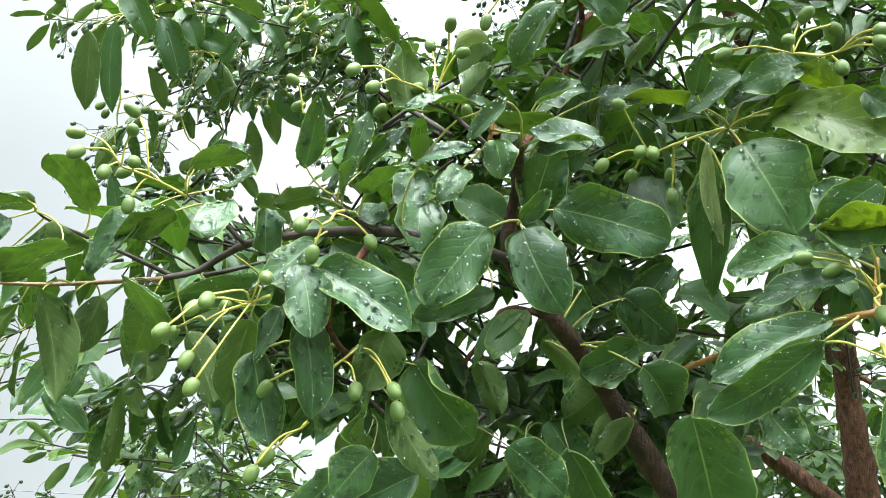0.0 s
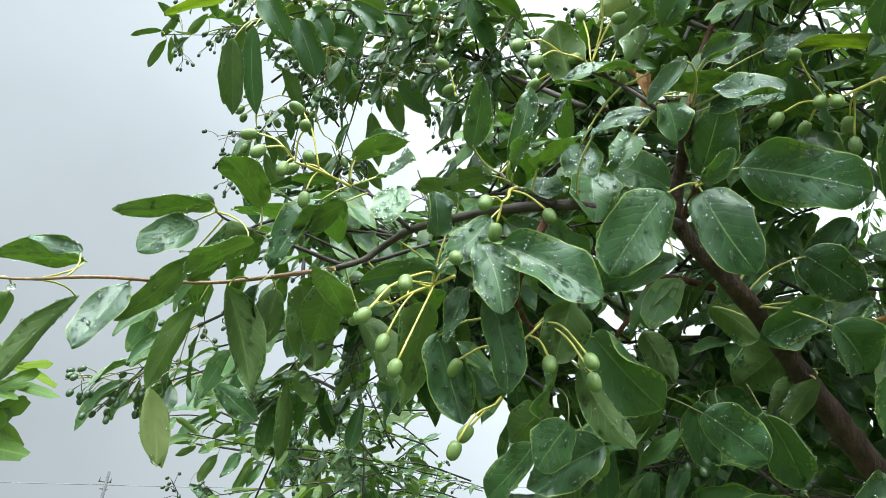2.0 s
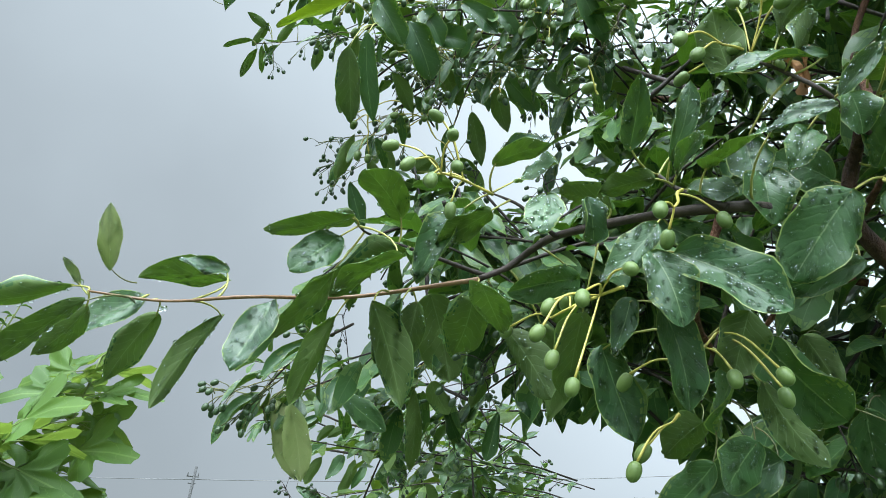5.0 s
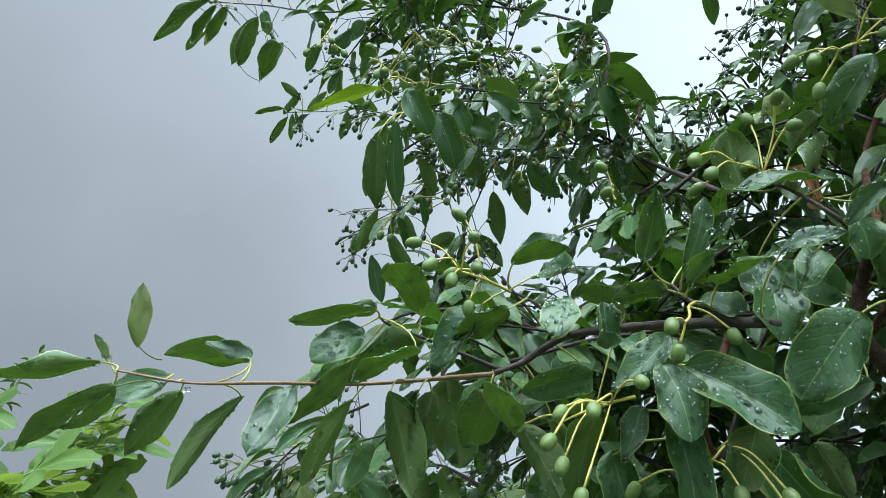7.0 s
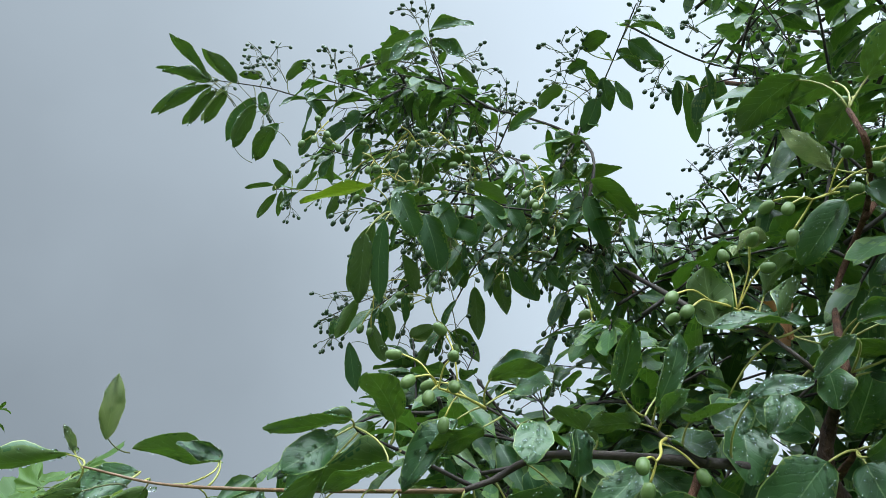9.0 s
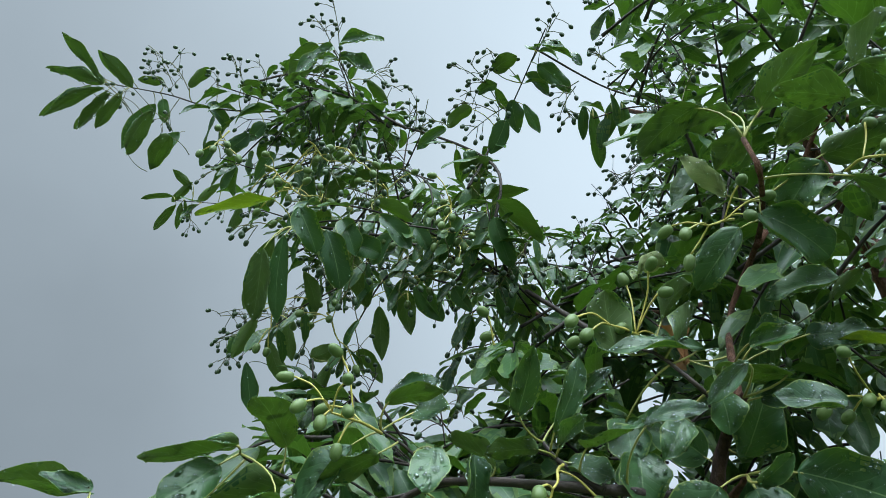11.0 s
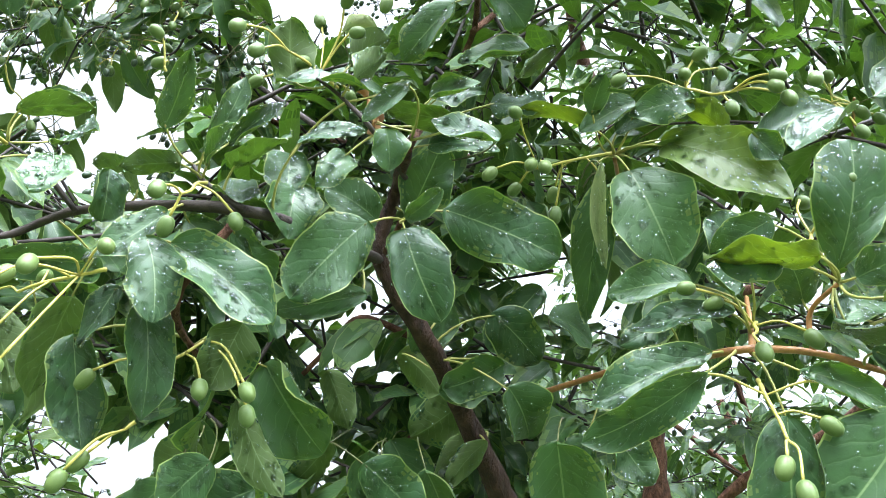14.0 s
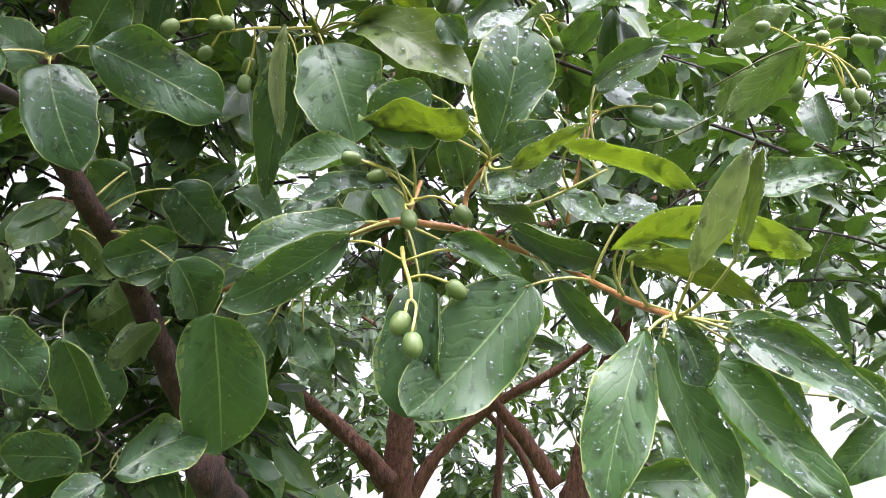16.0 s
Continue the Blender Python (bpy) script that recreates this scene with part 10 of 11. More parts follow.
    bough(joined, (1.13, 1.04, 1.90), (0.94, 0.94, 1.95), 0.09, 4, 0.35, 0, 0.4)
    bough(joined, (1.78, 1.94, 2.52), (1.97, 1.80, 2.67), 0.09, 6, 0.35, 1, 0.3)
    bough(joined, (1.14, 1.97, 3.02), (1.30, 1.86, 2.94), 0.09, 4, 0.35, 0, 0.3)
    bough(joined, (1.32, 1.13, 1.98), (1.38, 1.27, 2.08), 0.09, 4, 0.35, 1, 0.5)
    bough(joined, (1.19, 0.59, 2.00), (1.20, 0.75, 2.27), 0.09, 7, 0.35, 0, 0.9)
    bough(joined, (2.02, 1.01, 3.44), (1.86, 0.81, 3.32), 0.09, 6, 0.35, 1, 0.5)
    bough(joined, (2.27, 2.16, 2.64), (2.09, 2.28, 2.67), 0.09, 5, 0.35, 1, 0.3)
    bough(joined, (1.85, 2.56, 3.34), (2.00, 2.79, 3.27), 0.09, 6, 0.35, 1, 0.6)
    bough(joined, (3.06, 1.35, 3.78), (2.83, 1.29, 3.96), 0.09, 7, 0.35, 1, 0.8)
    bough(joined, (1.74, 2.32, 2.15), (1.51, 2.24, 2.08), 0.09, 5, 0.35, 0, 1.0)
    bough(joined, (2.82, 2.98, 2.56), (2.81, 3.16, 2.28), 0.09, 7, 0.35, 1, 0.7)
    bough(joined, (3.28, 1.87, 3.11), (3.29, 2.02, 3.00), 0.09, 4, 0.35, 0, 1.0)
    bough(joined, (1.16, 0.69, 2.43), (0.92, 0.69, 2.36), 0.09, 5, 0.35, 1, 0.6)
    bough(joined, (1.10, 0.83, 2.08), (0.91, 0.65, 2.00), 0.09, 6, 0.35, 0, 0.9)
    bough(joined, (1.59, 1.36, 3.18), (1.45, 1.07, 3.26), 0.09, 7, 0.35, 0, 0.6)
    bough(joined, (1.01, 0.86, 2.37), (0.86, 0.90, 2.15), 0.09, 6, 0.35, 1, 0.6)
    bough(joined, (1.37, 0.54, 2.91), (1.32, 0.85, 2.94), 0.09, 7, 0.35, 0, 0.9)
    bough(joined, (2.02, 1.28, 2.50), (2.15, 1.35, 2.59), 0.09, 4, 0.35, 0, 0.3)
    bough(joined, (0.92, 0.98, 2.77), (1.17, 1.07, 2.57), 0.09, 7, 0.35, 1, 0.7)
    bough(joined, (1.04, 0.89, 2.90), (0.88, 0.73, 2.80), 0.09, 5, 0.35, 1, 0.8)
    bough(joined, (1.70, 0.89, 2.89), (1.55, 0.68, 2.87), 0.09, 5, 0.35, 0, 1.0)
    bough(joined, (1.15, 0.82, 2.41), (1.32, 0.93, 2.42), 0.09, 4, 0.35, 1, 0.6)
    bough(joined, (1.39, 1.19, 2.31), (1.55, 1.27, 2.33), 0.09, 4, 0.35, 0, 0.6)
    bough(joined, (0.93, 0.89, 2.87), (0.70, 1.02, 2.71), 0.09, 7, 0.35, 1, 0.3)
    bough(joined, (1.13, 0.75, 2.59), (0.87, 0.74, 2.58), 0.09, 6, 0.35, 0, 1.0)
    bough(joined, (1.58, 1.03, 2.97), (1.44, 0.89, 3.00), 0.09, 4, 0.35, 0, 0.8)
    bough(joined, (1.26, 0.53, 2.77), (0.96, 0.59, 2.70), 0.09, 7, 0.35, 0, 0.3)
    bough(joined, (1.54, 0.98, 3.19), (1.23, 1.02, 3.12), 0.09, 7, 0.35, 1, 0.3)
    bough(joined, (1.13, 0.49, 2.56), (1.34, 0.65, 2.73), 0.09, 7, 0.35, 0, 0.6)
    bough(joined, (1.62, 1.43, 2.84), (1.66, 1.17, 2.65), 0.09, 7, 0.35, 0, 0.4)
    bough(joined, (1.21, 0.56, 2.14), (0.93, 0.70, 2.21), 0.09, 7, 0.35, 1, 0.4)
    bough(joined, (0.85, 0.81, 2.43), (0.89, 1.06, 2.31), 0.09, 6, 0.35, 1, 0.6)
    bough(joined, (1.15, 1.25, 3.13), (1.18, 1.46, 2.88), 0.09, 7, 0.35, 0, 0.9)
    bough(joined, (1.37, 0.58, 2.31), (1.15, 0.65, 2.25), 0.09, 5, 0.35, 1, 0.7)
    bough(joined, (2.05, 1.38, 2.59), (1.94, 1.14, 2.45), 0.09, 6, 0.35, 0, 0.8)
    bough(joined, (1.68, 1.24, 2.62), (1.80, 1.23, 2.89), 0.09, 6, 0.35, 0, 0.7)


crown("dense wet green leaves of the middle crown", middle_crown, (crown_upper, crown_under))
def outer_crown(joined):
    bough(joined, (2.09, 1.12, 2.41), (1.90, 1.10, 2.37), 0.09, 4, 0.35, 0, 0.6)
    bough(joined, (1.54, 0.72, 2.11), (1.30, 0.74, 2.12), 0.09, 5, 0.35, 1, 0.5)
    bough(joined, (1.51, 1.69, 3.05), (1.30, 1.55, 2.97), 0.09, 6, 0.35, 0, 0.9)
    bough(joined, (1.23, 0.91, 2.93), (1.15, 0.70, 3.07), 0.09, 6, 0.35, 0, 1.0)
    bough(joined, (1.35, 0.74, 1.94), (1.27, 0.92, 2.16), 0.095, 6, 0.35, 0, 0.4)
    bough(joined, (1.00, 1.06, 2.49), (1.20, 1.24, 2.38), 0.095, 6, 0.35, 0, 0.7)
    bough(joined, (0.20, 1.55, 2.60), (0.01, 1.52, 2.61), 0.095, 4, 0.35, 1, 0.3)
    bough(joined, (0.71, 0.88, 2.23), (0.51, 0.76, 2.26), 0.095, 5, 0.35, 1, 0.5)
    bough(joined, (0.87, 0.67, 2.36), (0.79, 0.52, 2.34), 0.095, 4, 0.35, 0, 0.5)
    bough(joined, (0.45, 1.60, 2.09), (0.19, 1.61, 2.03), 0.095, 5, 0.35, 0, 0.8)
    bough(joined, (1.29, 0.86, 2.56), (1.23, 0.62, 2.49), 0.095, 5, 0.35, 1, 0.3)
    bough(joined, (1.14, 1.17, 2.47), (1.33, 1.24, 2.38), 0.095, 4, 0.35, 1, 0.8)
    bough(joined, (1.31, 0.91, 2.28), (1.37, 0.63, 2.35), 0.095, 6, 0.35, 0, 0.5)
    bough(joined, (1.31, 1.04, 2.22), (1.43, 1.12, 2.01), 0.095, 5, 0.35, 1, 0.8)
    bough(joined, (1.04, 0.73, 2.16), (1.19, 0.58, 2.09), 0.095, 4, 0.35, 0, 1.0)
    bough(joined, (0.39, 1.22, 2.02), (0.19, 1.06, 2.16), 0.095, 6, 0.35, 0, 0.4)
    bough(joined, (0.37, 1.42, 2.27), (0.21, 1.25, 2.38), 0.095, 5, 0.35, 0, 0.6)
    bough(joined, (0.28, 1.14, 2.29), (0.05, 1.04, 2.32), 0.095, 5, 0.35, 0, 0.4)
    bough(joined, (0.22, 0.93, 2.04), (0.05, 0.93, 2.06), 0.095, 4, 0.35, 0, 0.9)
    bough(joined, (0.84, 0.56, 2.22), (0.60, 0.64, 2.22), 0.095, 5, 0.35, 0, 0.8)
    bough(joined, (0.75, 1.43, 2.50), (0.56, 1.19, 2.52), 0.095, 6, 0.35, 1, 0.5)
    bough(joined, (0.31, 1.28, 1.97), (0.43, 1.10, 1.86), 0.095, 5, 0.35, 0, 0.8)
    bough(joined, (1.37, 1.09, 2.16), (1.25, 0.96, 2.24), 0.095, 4, 0.35, 1, 0.9)
    bough(joined, (0.75, 1.06, 2.40), (0.75, 0.92, 2.51), 0.095, 4, 0.35, 1, 0.8)
    bough(joined, (0.27, 1.14, 2.05), (0.30, 0.83, 1.94), 0.095, 7, 0.35, 0, 0.7)
    bough(joined, (1.02, 0.73, 2.31), (1.07, 0.55, 2.32), 0.095, 4, 0.35, 1, 0.7)
    bough(joined, (1.10, 2.09, 3.58), (1.39, 2.23, 3.51), 0.095, 7, 0.35, 0, 0.7)
    bough(joined, (0.83, 3.28, 4.13), (0.62, 3.13, 4.21), 0.095, 5, 0.35, 0, 1.0)
    bough(joined, (0.43, 2.31, 3.41), (0.59, 2.09, 3.46), 0.095, 6, 0.35, 0, 0.4)
    bough(joined, (1.55, 3.22, 2.37), (1.27, 3.20, 2.31), 0.095, 6, 0.35, 0, 0.5)
    bough(joined, (0.13, 2.24, 3.43), (-0.16, 2.40, 3.40), 0.095, 7, 0.35, 1, 0.5)
    bough(joined, (0.56, 3.16, 3.60), (0.66, 3.21, 3.71), 0.095, 4, 0.35, 1, 0.5)
    bough(joined, (1.30, 2.19, 2.95), (1.31, 2.00, 3.01), 0.095, 4, 0.35, 0, 0.7)
    bough(joined, (2.07, 2.94, 2.38), (1.83, 3.06, 2.34), 0.095, 6, 0.35, 1, 0.7)
    bough(joined, (1.47, 2.11, 4.14), (1.53, 1.84, 4.22), 0.095, 6, 0.35, 1, 0.4)
    bough(joined, (1.41, 2.71, 2.29), (1.49, 2.51, 2.33), 0.095, 4, 0.35, 0, 0.8)
    bough(joined, (0.92, 3.03, 3.83), (0.70, 2.91, 3.82), 0.095, 5, 0.35, 1, 0.7)
    bough(joined, (0.78, 2.49, 2.71), (0.67, 2.29, 2.60), 0.095, 5, 0.35, 1, 0.3)
    bough(joined, (1.12, 2.96, 3.35), (1.14, 3.10, 3.55), 0.095, 5, 0.35, 1, 0.4)
    bough(joined, (0.30, 0.91, 2.89), (0.39, 0.84, 3.00), 0.09, 4, 0.35, 0, 0.6)
    bough(joined, (0.57, 0.86, 2.73), (0.74, 0.97, 2.70), 0.09, 4, 0.35, 0, 0.5)
    bough(joined, (0.61, 1.20, 3.08), (0.71, 1.07, 3.08), 0.09, 4, 0.35, 0, 0.8)
    bough(joined, (0.35, 1.12, 2.60), (0.41, 1.27, 2.51), 0.09, 4, 0.35, 0, 0.7)
    bough(joined, (0.38, 1.18, 2.69), (0.41, 1.38, 2.61), 0.09, 5, 0.35, 1, 0.8)
    bough(joined, (0.67, 0.89, 2.53), (0.81, 0.70, 2.62), 0.09, 5, 0.35, 0, 0.6)
    bough(joined, (0.27, 1.70, 4.14), (0.00, 1.63, 4.01), 0.09, 7, 0.35, 1, 0.5)
    bough(joined, (0.59, 0.84, 2.53), (0.62, 1.03, 2.69), 0.09, 5, 0.35, 0, 0.7)
    bough(joined, (1.34, 1.26, 3.14), (1.30, 1.54, 3.16), 0.09, 6, 0.35, 0, 0.5)
    bough(joined, (0.37, 0.98, 2.40), (0.46, 0.77, 2.48), 0.09, 5, 0.35, 0, 0.9)
    bough(joined, (0.17, 1.25, 2.99), (0.32, 1.15, 2.89), 0.09, 4, 0.35, 0, 0.7)
    bough(joined, (0.95, 1.87, 3.31), (0.75, 1.67, 3.47), 0.09, 7, 0.35, 0, 0.8)
    bough(joined, (0.27, 1.20, 3.03), (0.28, 1.03, 2.92), 0.09, 4, 0.35, 0, 0.4)
    bough(joined, (1.42, 1.57, 3.31), (1.45, 1.35, 3.37), 0.09, 5, 0.35, 1, 0.4)
    bough(joined, (0.47, 2.19, 3.54), (0.59, 2.09, 3.63), 0.09, 4, 0.35, 0, 1.0)
    bough(joined, (0.42, 1.03, 2.65), (0.40, 0.74, 2.58), 0.09, 6, 0.35, 1, 0.7)
    bough(joined, (0.44, 0.91, 2.95), (0.29, 0.79, 2.95), 0.09, 4, 0.35, 0, 0.5)
    bough(joined, (0.63, 0.88, 2.53), (0.72, 1.04, 2.65), 0.09, 5, 0.35, 0, 0.7)
    bough(joined, (0.70, 1.34, 3.04), (0.58, 1.19, 3.17), 0.09, 5, 0.35, 0, 0.5)
    bough(joined, (1.46, 1.55, 3.53), (1.55, 1.40, 3.58), 0.09, 4, 0.35, 0, 0.4)
    bough(joined, (1.05, 1.16, 3.33), (0.87, 1.35, 3.32), 0.09, 5, 0.35, 0, 0.3)
    bough(joined, (1.84, 1.22, 3.72), (2.08, 1.33, 3.89), 0.09, 7, 0.35, 1, 0.9)
    bough(joined, (1.65, 1.35, 3.50), (1.78, 1.24, 3.65), 0.09, 5, 0.35, 1, 0.7)
    bough(joined, (1.71, 0.79, 2.12), (1.42, 0.93, 2.16), 0.09, 7, 0.35, 0, 0.8)
    bough(joined, (1.02, 0.84, 2.53), (0.73, 0.76, 2.67), 0.09, 7, 0.35, 0, 0.3)
    bough(joined, (1.02, 0.65, 2.68), (1.16, 0.73, 2.86), 0.09, 5, 0.35, 0, 1.0)
    bough(joined, (2.17, 1.24, 2.99), (2.26, 1.03, 3.02), 0.09, 5, 0.35, 1, 0.9)
    bough(joined, (1.19, 0.79, 2.48), (1.47, 0.77, 2.37), 0.09, 7, 0.35, 1, 0.8)
    bough(joined, (1.26, 0.80, 2.28), (1.16, 0.64, 2.16), 0.09, 5, 0.35, 0, 0.6)
    bough(joined, (0.36, 1.22, 1.84), (0.18, 1.27, 1.83), 0.09, 4, 0.6, 1, 0.5)
    bough(joined, (0.07, 0.94, 1.93), (0.24, 1.05, 2.11), 0.09, 6, 0.6, 0, 0.4)
    bough(joined, (0.25, 0.98, 1.72), (0.11, 1.18, 1.82), 0.09, 6, 0.6, 1, 0.4)
    bough(joined, (0.19, 1.34, 1.88), (-0.06, 1.26, 1.77), 0.09, 6, 0.6, 0, 0.5)
    bough(joined, (0.33, 1.46, 1.87), (0.20, 1.30, 1.82), 0.09, 4, 0.6, 0, 0.9)
    bough(joined, (0.25, 1.27, 1.80), (0.22, 1.08, 1.83), 0.09, 4, 0.6, 1, 0.7)
    bough(joined, (0.24, 1.37, 1.71), (0.08, 1.33, 1.83), 0.09, 4, 0.6, 0, 0.8)
    bough(joined, (0.18, 1.08, 1.81), (0.02, 1.00, 1.82), 0.09, 4, 0.6, 1, 0.9)
    bough(joined, (0.09, 1.12, 1.81), (-0.05, 1.19, 1.90), 0.09, 4, 0.6, 0, 0.8)
    bough(joined, (0.24, 0.94, 1.82), (0.42, 0.99, 1.73), 0.09, 4, 0.6, 1, 0.6)
    bough(joined, (-0.05, 1.22, 1.83), (0.05, 1.07, 1.83), 0.09, 4, 0.6, 0, 0.5)
    bough(joined, (0.15, 1.01, 1.81), (0.38, 1.09, 1.96), 0.09, 6, 0.6, 1, 0.6)
    bough(joined, (0.25, 1.13, 1.87), (0.05, 1.07, 1.97), 0.09, 5, 0.6, 1, 1.0)
    bough(joined, (-0.08, 0.89, 1.92), (0.01, 0.92, 2.17), 0.09, 6, 0.6, 0, 0.3)
    bough(joined, (0.38, 1.17, 2.02), (0.24, 1.24, 1.96), 0.09, 4, 0.6, 1, 1.0)
    bough(joined, (-0.05, 1.57, 1.70), (-0.11, 1.39, 1.83), 0.09, 5, 0.6, 1, 0.4)
    bough(joined, (-0.09, 0.90, 1.88), (-0.27, 1.08, 1.97), 0.09, 6, 0.6, 0, 1.0)
    bough(joined, (0.14, 1.51, 2.01), (0.32, 1.32, 2.11), 0.09, 6, 0.6, 0, 0.6)
    bough(joined, (0.04, 1.37, 1.90), (-0.21, 1.35, 2.11), 0.09, 7, 0.6, 1, 0.8)
    bough(joined, (-0.14, 1.43, 2.08), (-0.25, 1.29, 1.99), 0.09, 4, 0.6, 0, 0.5)
    bough(joined, (0.14, 1.18, 1.80), (0.01, 1.07, 1.81), 0.09, 4, 0.6, 0, 0.5)
    bough(joined, (0.25, 0.88, 1.80), (0.38, 0.97, 1.82), 0.09, 4, 0.6, 0, 0.9)
    bough(joined, (0.13, 1.47, 1.90), (-0.10, 1.31, 1.81), 0.09, 6, 0.6, 1, 1.0)
    bough(joined, (0.04, 1.52, 2.03), (-0.06, 1.31, 2.10), 0.09, 5, 0.6, 0, 0.4)
    bough(joined, (0.02, 1.34, 1.92), (0.26, 1.26, 1.98), 0.09, 6, 0.6, 0, 0.4)
    bough(joined, (0.02, 0.87, 1.89), (-0.15, 0.99, 1.69), 0.09, 6, 0.6, 0, 1.0)
    bough(joined, (0.12, 1.21, 1.89), (-0.03, 1.31, 1.82), 0.09, 4, 0.6, 0, 0.8)
    bough(joined, (0.44, 1.35, 1.83), (0.30, 1.43, 1.84), 0.09, 4, 0.6, 1, 0.6)
    bough(joined, (0.42, 1.50, 1.76), (0.33, 1.49, 1.93), 0.09, 4, 0.6, 1, 0.6)
    bough(joined, (1.52, 0.92, 2.36), (1.42, 0.83, 2.66), 0.08, 8, 0.35, 0, 0.3)
    bough(joined, (1.28, 1.14, 2.31), (1.13, 0.98, 2.55), 0.08, 8, 0.35, 0, 0.5)
    bough(joined, (1.75, 1.46, 2.49), (1.57, 1.32, 2.45), 0.08, 6, 0.35, 1, 0.7)
    bough(joined, (1.53, 0.85, 2.38), (1.49, 0.84, 2.58), 0.08, 5, 0.35, 1, 0.8)
    bough(joined, (1.53, 1.28, 2.64), (1.53, 1.15, 2.84), 0.08, 6, 0.35, 1, 0.5)
    bough(joined, (1.36, 1.08, 2.20), (1.58, 1.08, 2.37), 0.08, 7, 0.35, 0, 0.9)
    bough(joined, (1.75, 1.72, 2.53), (1.54, 1.54, 2.58), 0.08, 7, 0.35, 0, 0.9)
    bough(joined, (1.99, 0.98, 2.64), (1.83, 1.04, 2.43), 0.08, 7, 0.35, 0, 0.9)
    bough(joined, (1.26, 1.12, 2.37), (1.35, 1.25, 2.41), 0.08, 4, 0.35, 1, 0.9)
    bough(joined, (1.57, 0.98, 2.32), (1.42, 0.97, 2.48), 0.08, 5, 0.35, 1, 0.8)
    bough(joined, (1.29, 1.11, 2.36), (1.33, 0.99, 2.25), 0.08, 4, 0.35, 0, 0.6)
    bough(joined, (1.49, 0.92, 2.28), (1.44, 0.79, 2.12), 0.08, 5, 0.35, 1, 0.9)
    bough(joined, (1.85, 1.48, 2.31), (1.66, 1.59, 2.48), 0.08, 7, 0.35, 0, 0.9)
    bough(joined, (1.62, 1.02, 2.14), (1.69, 1.03, 2.32), 0.08, 4, 0.35, 1, 0.6)
    bough(joined, (1.22, 1.06, 2.40), (0.91, 1.03, 2.29), 0.08, 8, 0.35, 0, 0.9)
    bough(joined, (2.03, 1.37, 2.65), (1.97, 1.28, 2.50), 0.08, 4, 0.35, 1, 0.8)
    bough(joined, (1.33, 1.05, 2.34), (1.38, 1.30, 2.55), 0.08, 8, 0.35, 0, 0.4)
    bough(joined, (2.01, 1.50, 2.84), (1.70, 1.46, 2.84), 0.08, 8, 0.35, 0, 1.0)
    bough(joined, (1.70, 1.55, 2.66), (1.65, 1.67, 2.80), 0.08, 4, 0.35, 0, 0.6)
    bough(joined, (2.09, 1.49, 2.22), (1.87, 1.63, 2.07), 0.08, 7, 0.35, 0, 0.4)
    bough(joined, (1.65, 1.18, 2.66), (1.84, 1.11, 2.79), 0.08, 6, 0.35, 0, 0.4)
    bough(joined, (1.84, 1.08, 2.36), (1.98, 1.22, 2.23), 0.08, 6, 0.35, 1, 0.9)
    bough(joined, (2.24, 1.29, 2.13), (2.21, 1.40, 2.31), 0.08, 5, 0.35, 1, 0.6)
    bough(joined, (2.03, 1.69, 2.47), (1.84, 1.79, 2.52), 0.08, 5, 0.35, 0, 0.6)
    bough(joined, (1.83, 1.27, 2.87), (2.06, 1.18, 3.05), 0.08, 8, 0.35, 1, 0.5)
    bough(joined, (1.86, 1.49, 2.51), (1.91, 1.18, 2.62), 0.08, 8, 0.35, 1, 0.4)
    bough(joined, (1.83, 1.17, 2.61), (1.69, 1.25, 2.57), 0.08, 4, 0.35, 0, 0.6)
    bough(joined, (1.51, 2.26, 2.09), (1.66, 2.18, 2.15), 0.08, 4, 0.35, 0, 0.8)
    bough(joined, (1.30, 1.74, 2.43), (1.25, 1.90, 2.40), 0.08, 4, 0.35, 0, 1.0)
    bough(joined, (1.31, 1.95, 2.36), (1.38, 1.84, 2.47), 0.08, 4, 0.35, 0, 0.5)
    bough(joined, (0.93, 2.16, 2.49), (1.01, 2.05, 2.57), 0.08, 4, 0.35, 0, 0.8)
    bough(joined, (1.55, 1.53, 2.26), (1.45, 1.32, 2.38), 0.08, 6, 0.35, 0, 0.8)
    bough(joined, (1.33, 2.21, 2.42), (1.55, 2.07, 2.37), 0.08, 6, 0.35, 1, 0.4)
    bough(joined, (0.53, 2.30, 2.08), (0.36, 2.27, 2.06), 0.08, 4, 0.35, 0, 0.5)
    bough(joined, (0.43, 1.92, 2.09), (0.60, 2.07, 1.92), 0.08, 7, 0.35, 1, 0.4)
    bough(joined, (1.69, 2.37, 2.09), (1.44, 2.16, 2.11), 0.08, 8, 0.35, 0, 0.5)
    bough(joined, (1.51, 2.32, 2.29), (1.73, 2.21, 2.43), 0.08, 7, 0.35, 1, 0.4)
    bough(joined, (1.64, 2.28, 2.24), (1.46, 2.22, 2.13), 0.08, 5, 0.35, 0, 0.3)
    bough(joined, (1.36, 2.07, 2.32), (1.10, 2.24, 2.44), 0.08, 8, 0.35, 1, 0.9)
    bough(joined, (1.60, 2.91, 2.48), (1.83, 3.04, 2.37), 0.08, 7, 0.35, 1, 0.3)
    bough(joined, (2.05, 2.65, 2.60), (1.93, 2.51, 2.58), 0.08, 4, 0.35, 0, 1.0)
    bough(joined, (1.88, 2.08, 2.38), (1.72, 2.12, 2.49), 0.08, 5, 0.35, 1, 0.8)
    bough(joined, (1.88, 2.22, 2.76), (1.73, 2.08, 2.81), 0.08, 5, 0.35, 1, 0.4)
    bough(joined, (1.60, 2.74, 2.87), (1.48, 2.58, 2.74), 0.08, 6, 0.35, 1, 0.5)
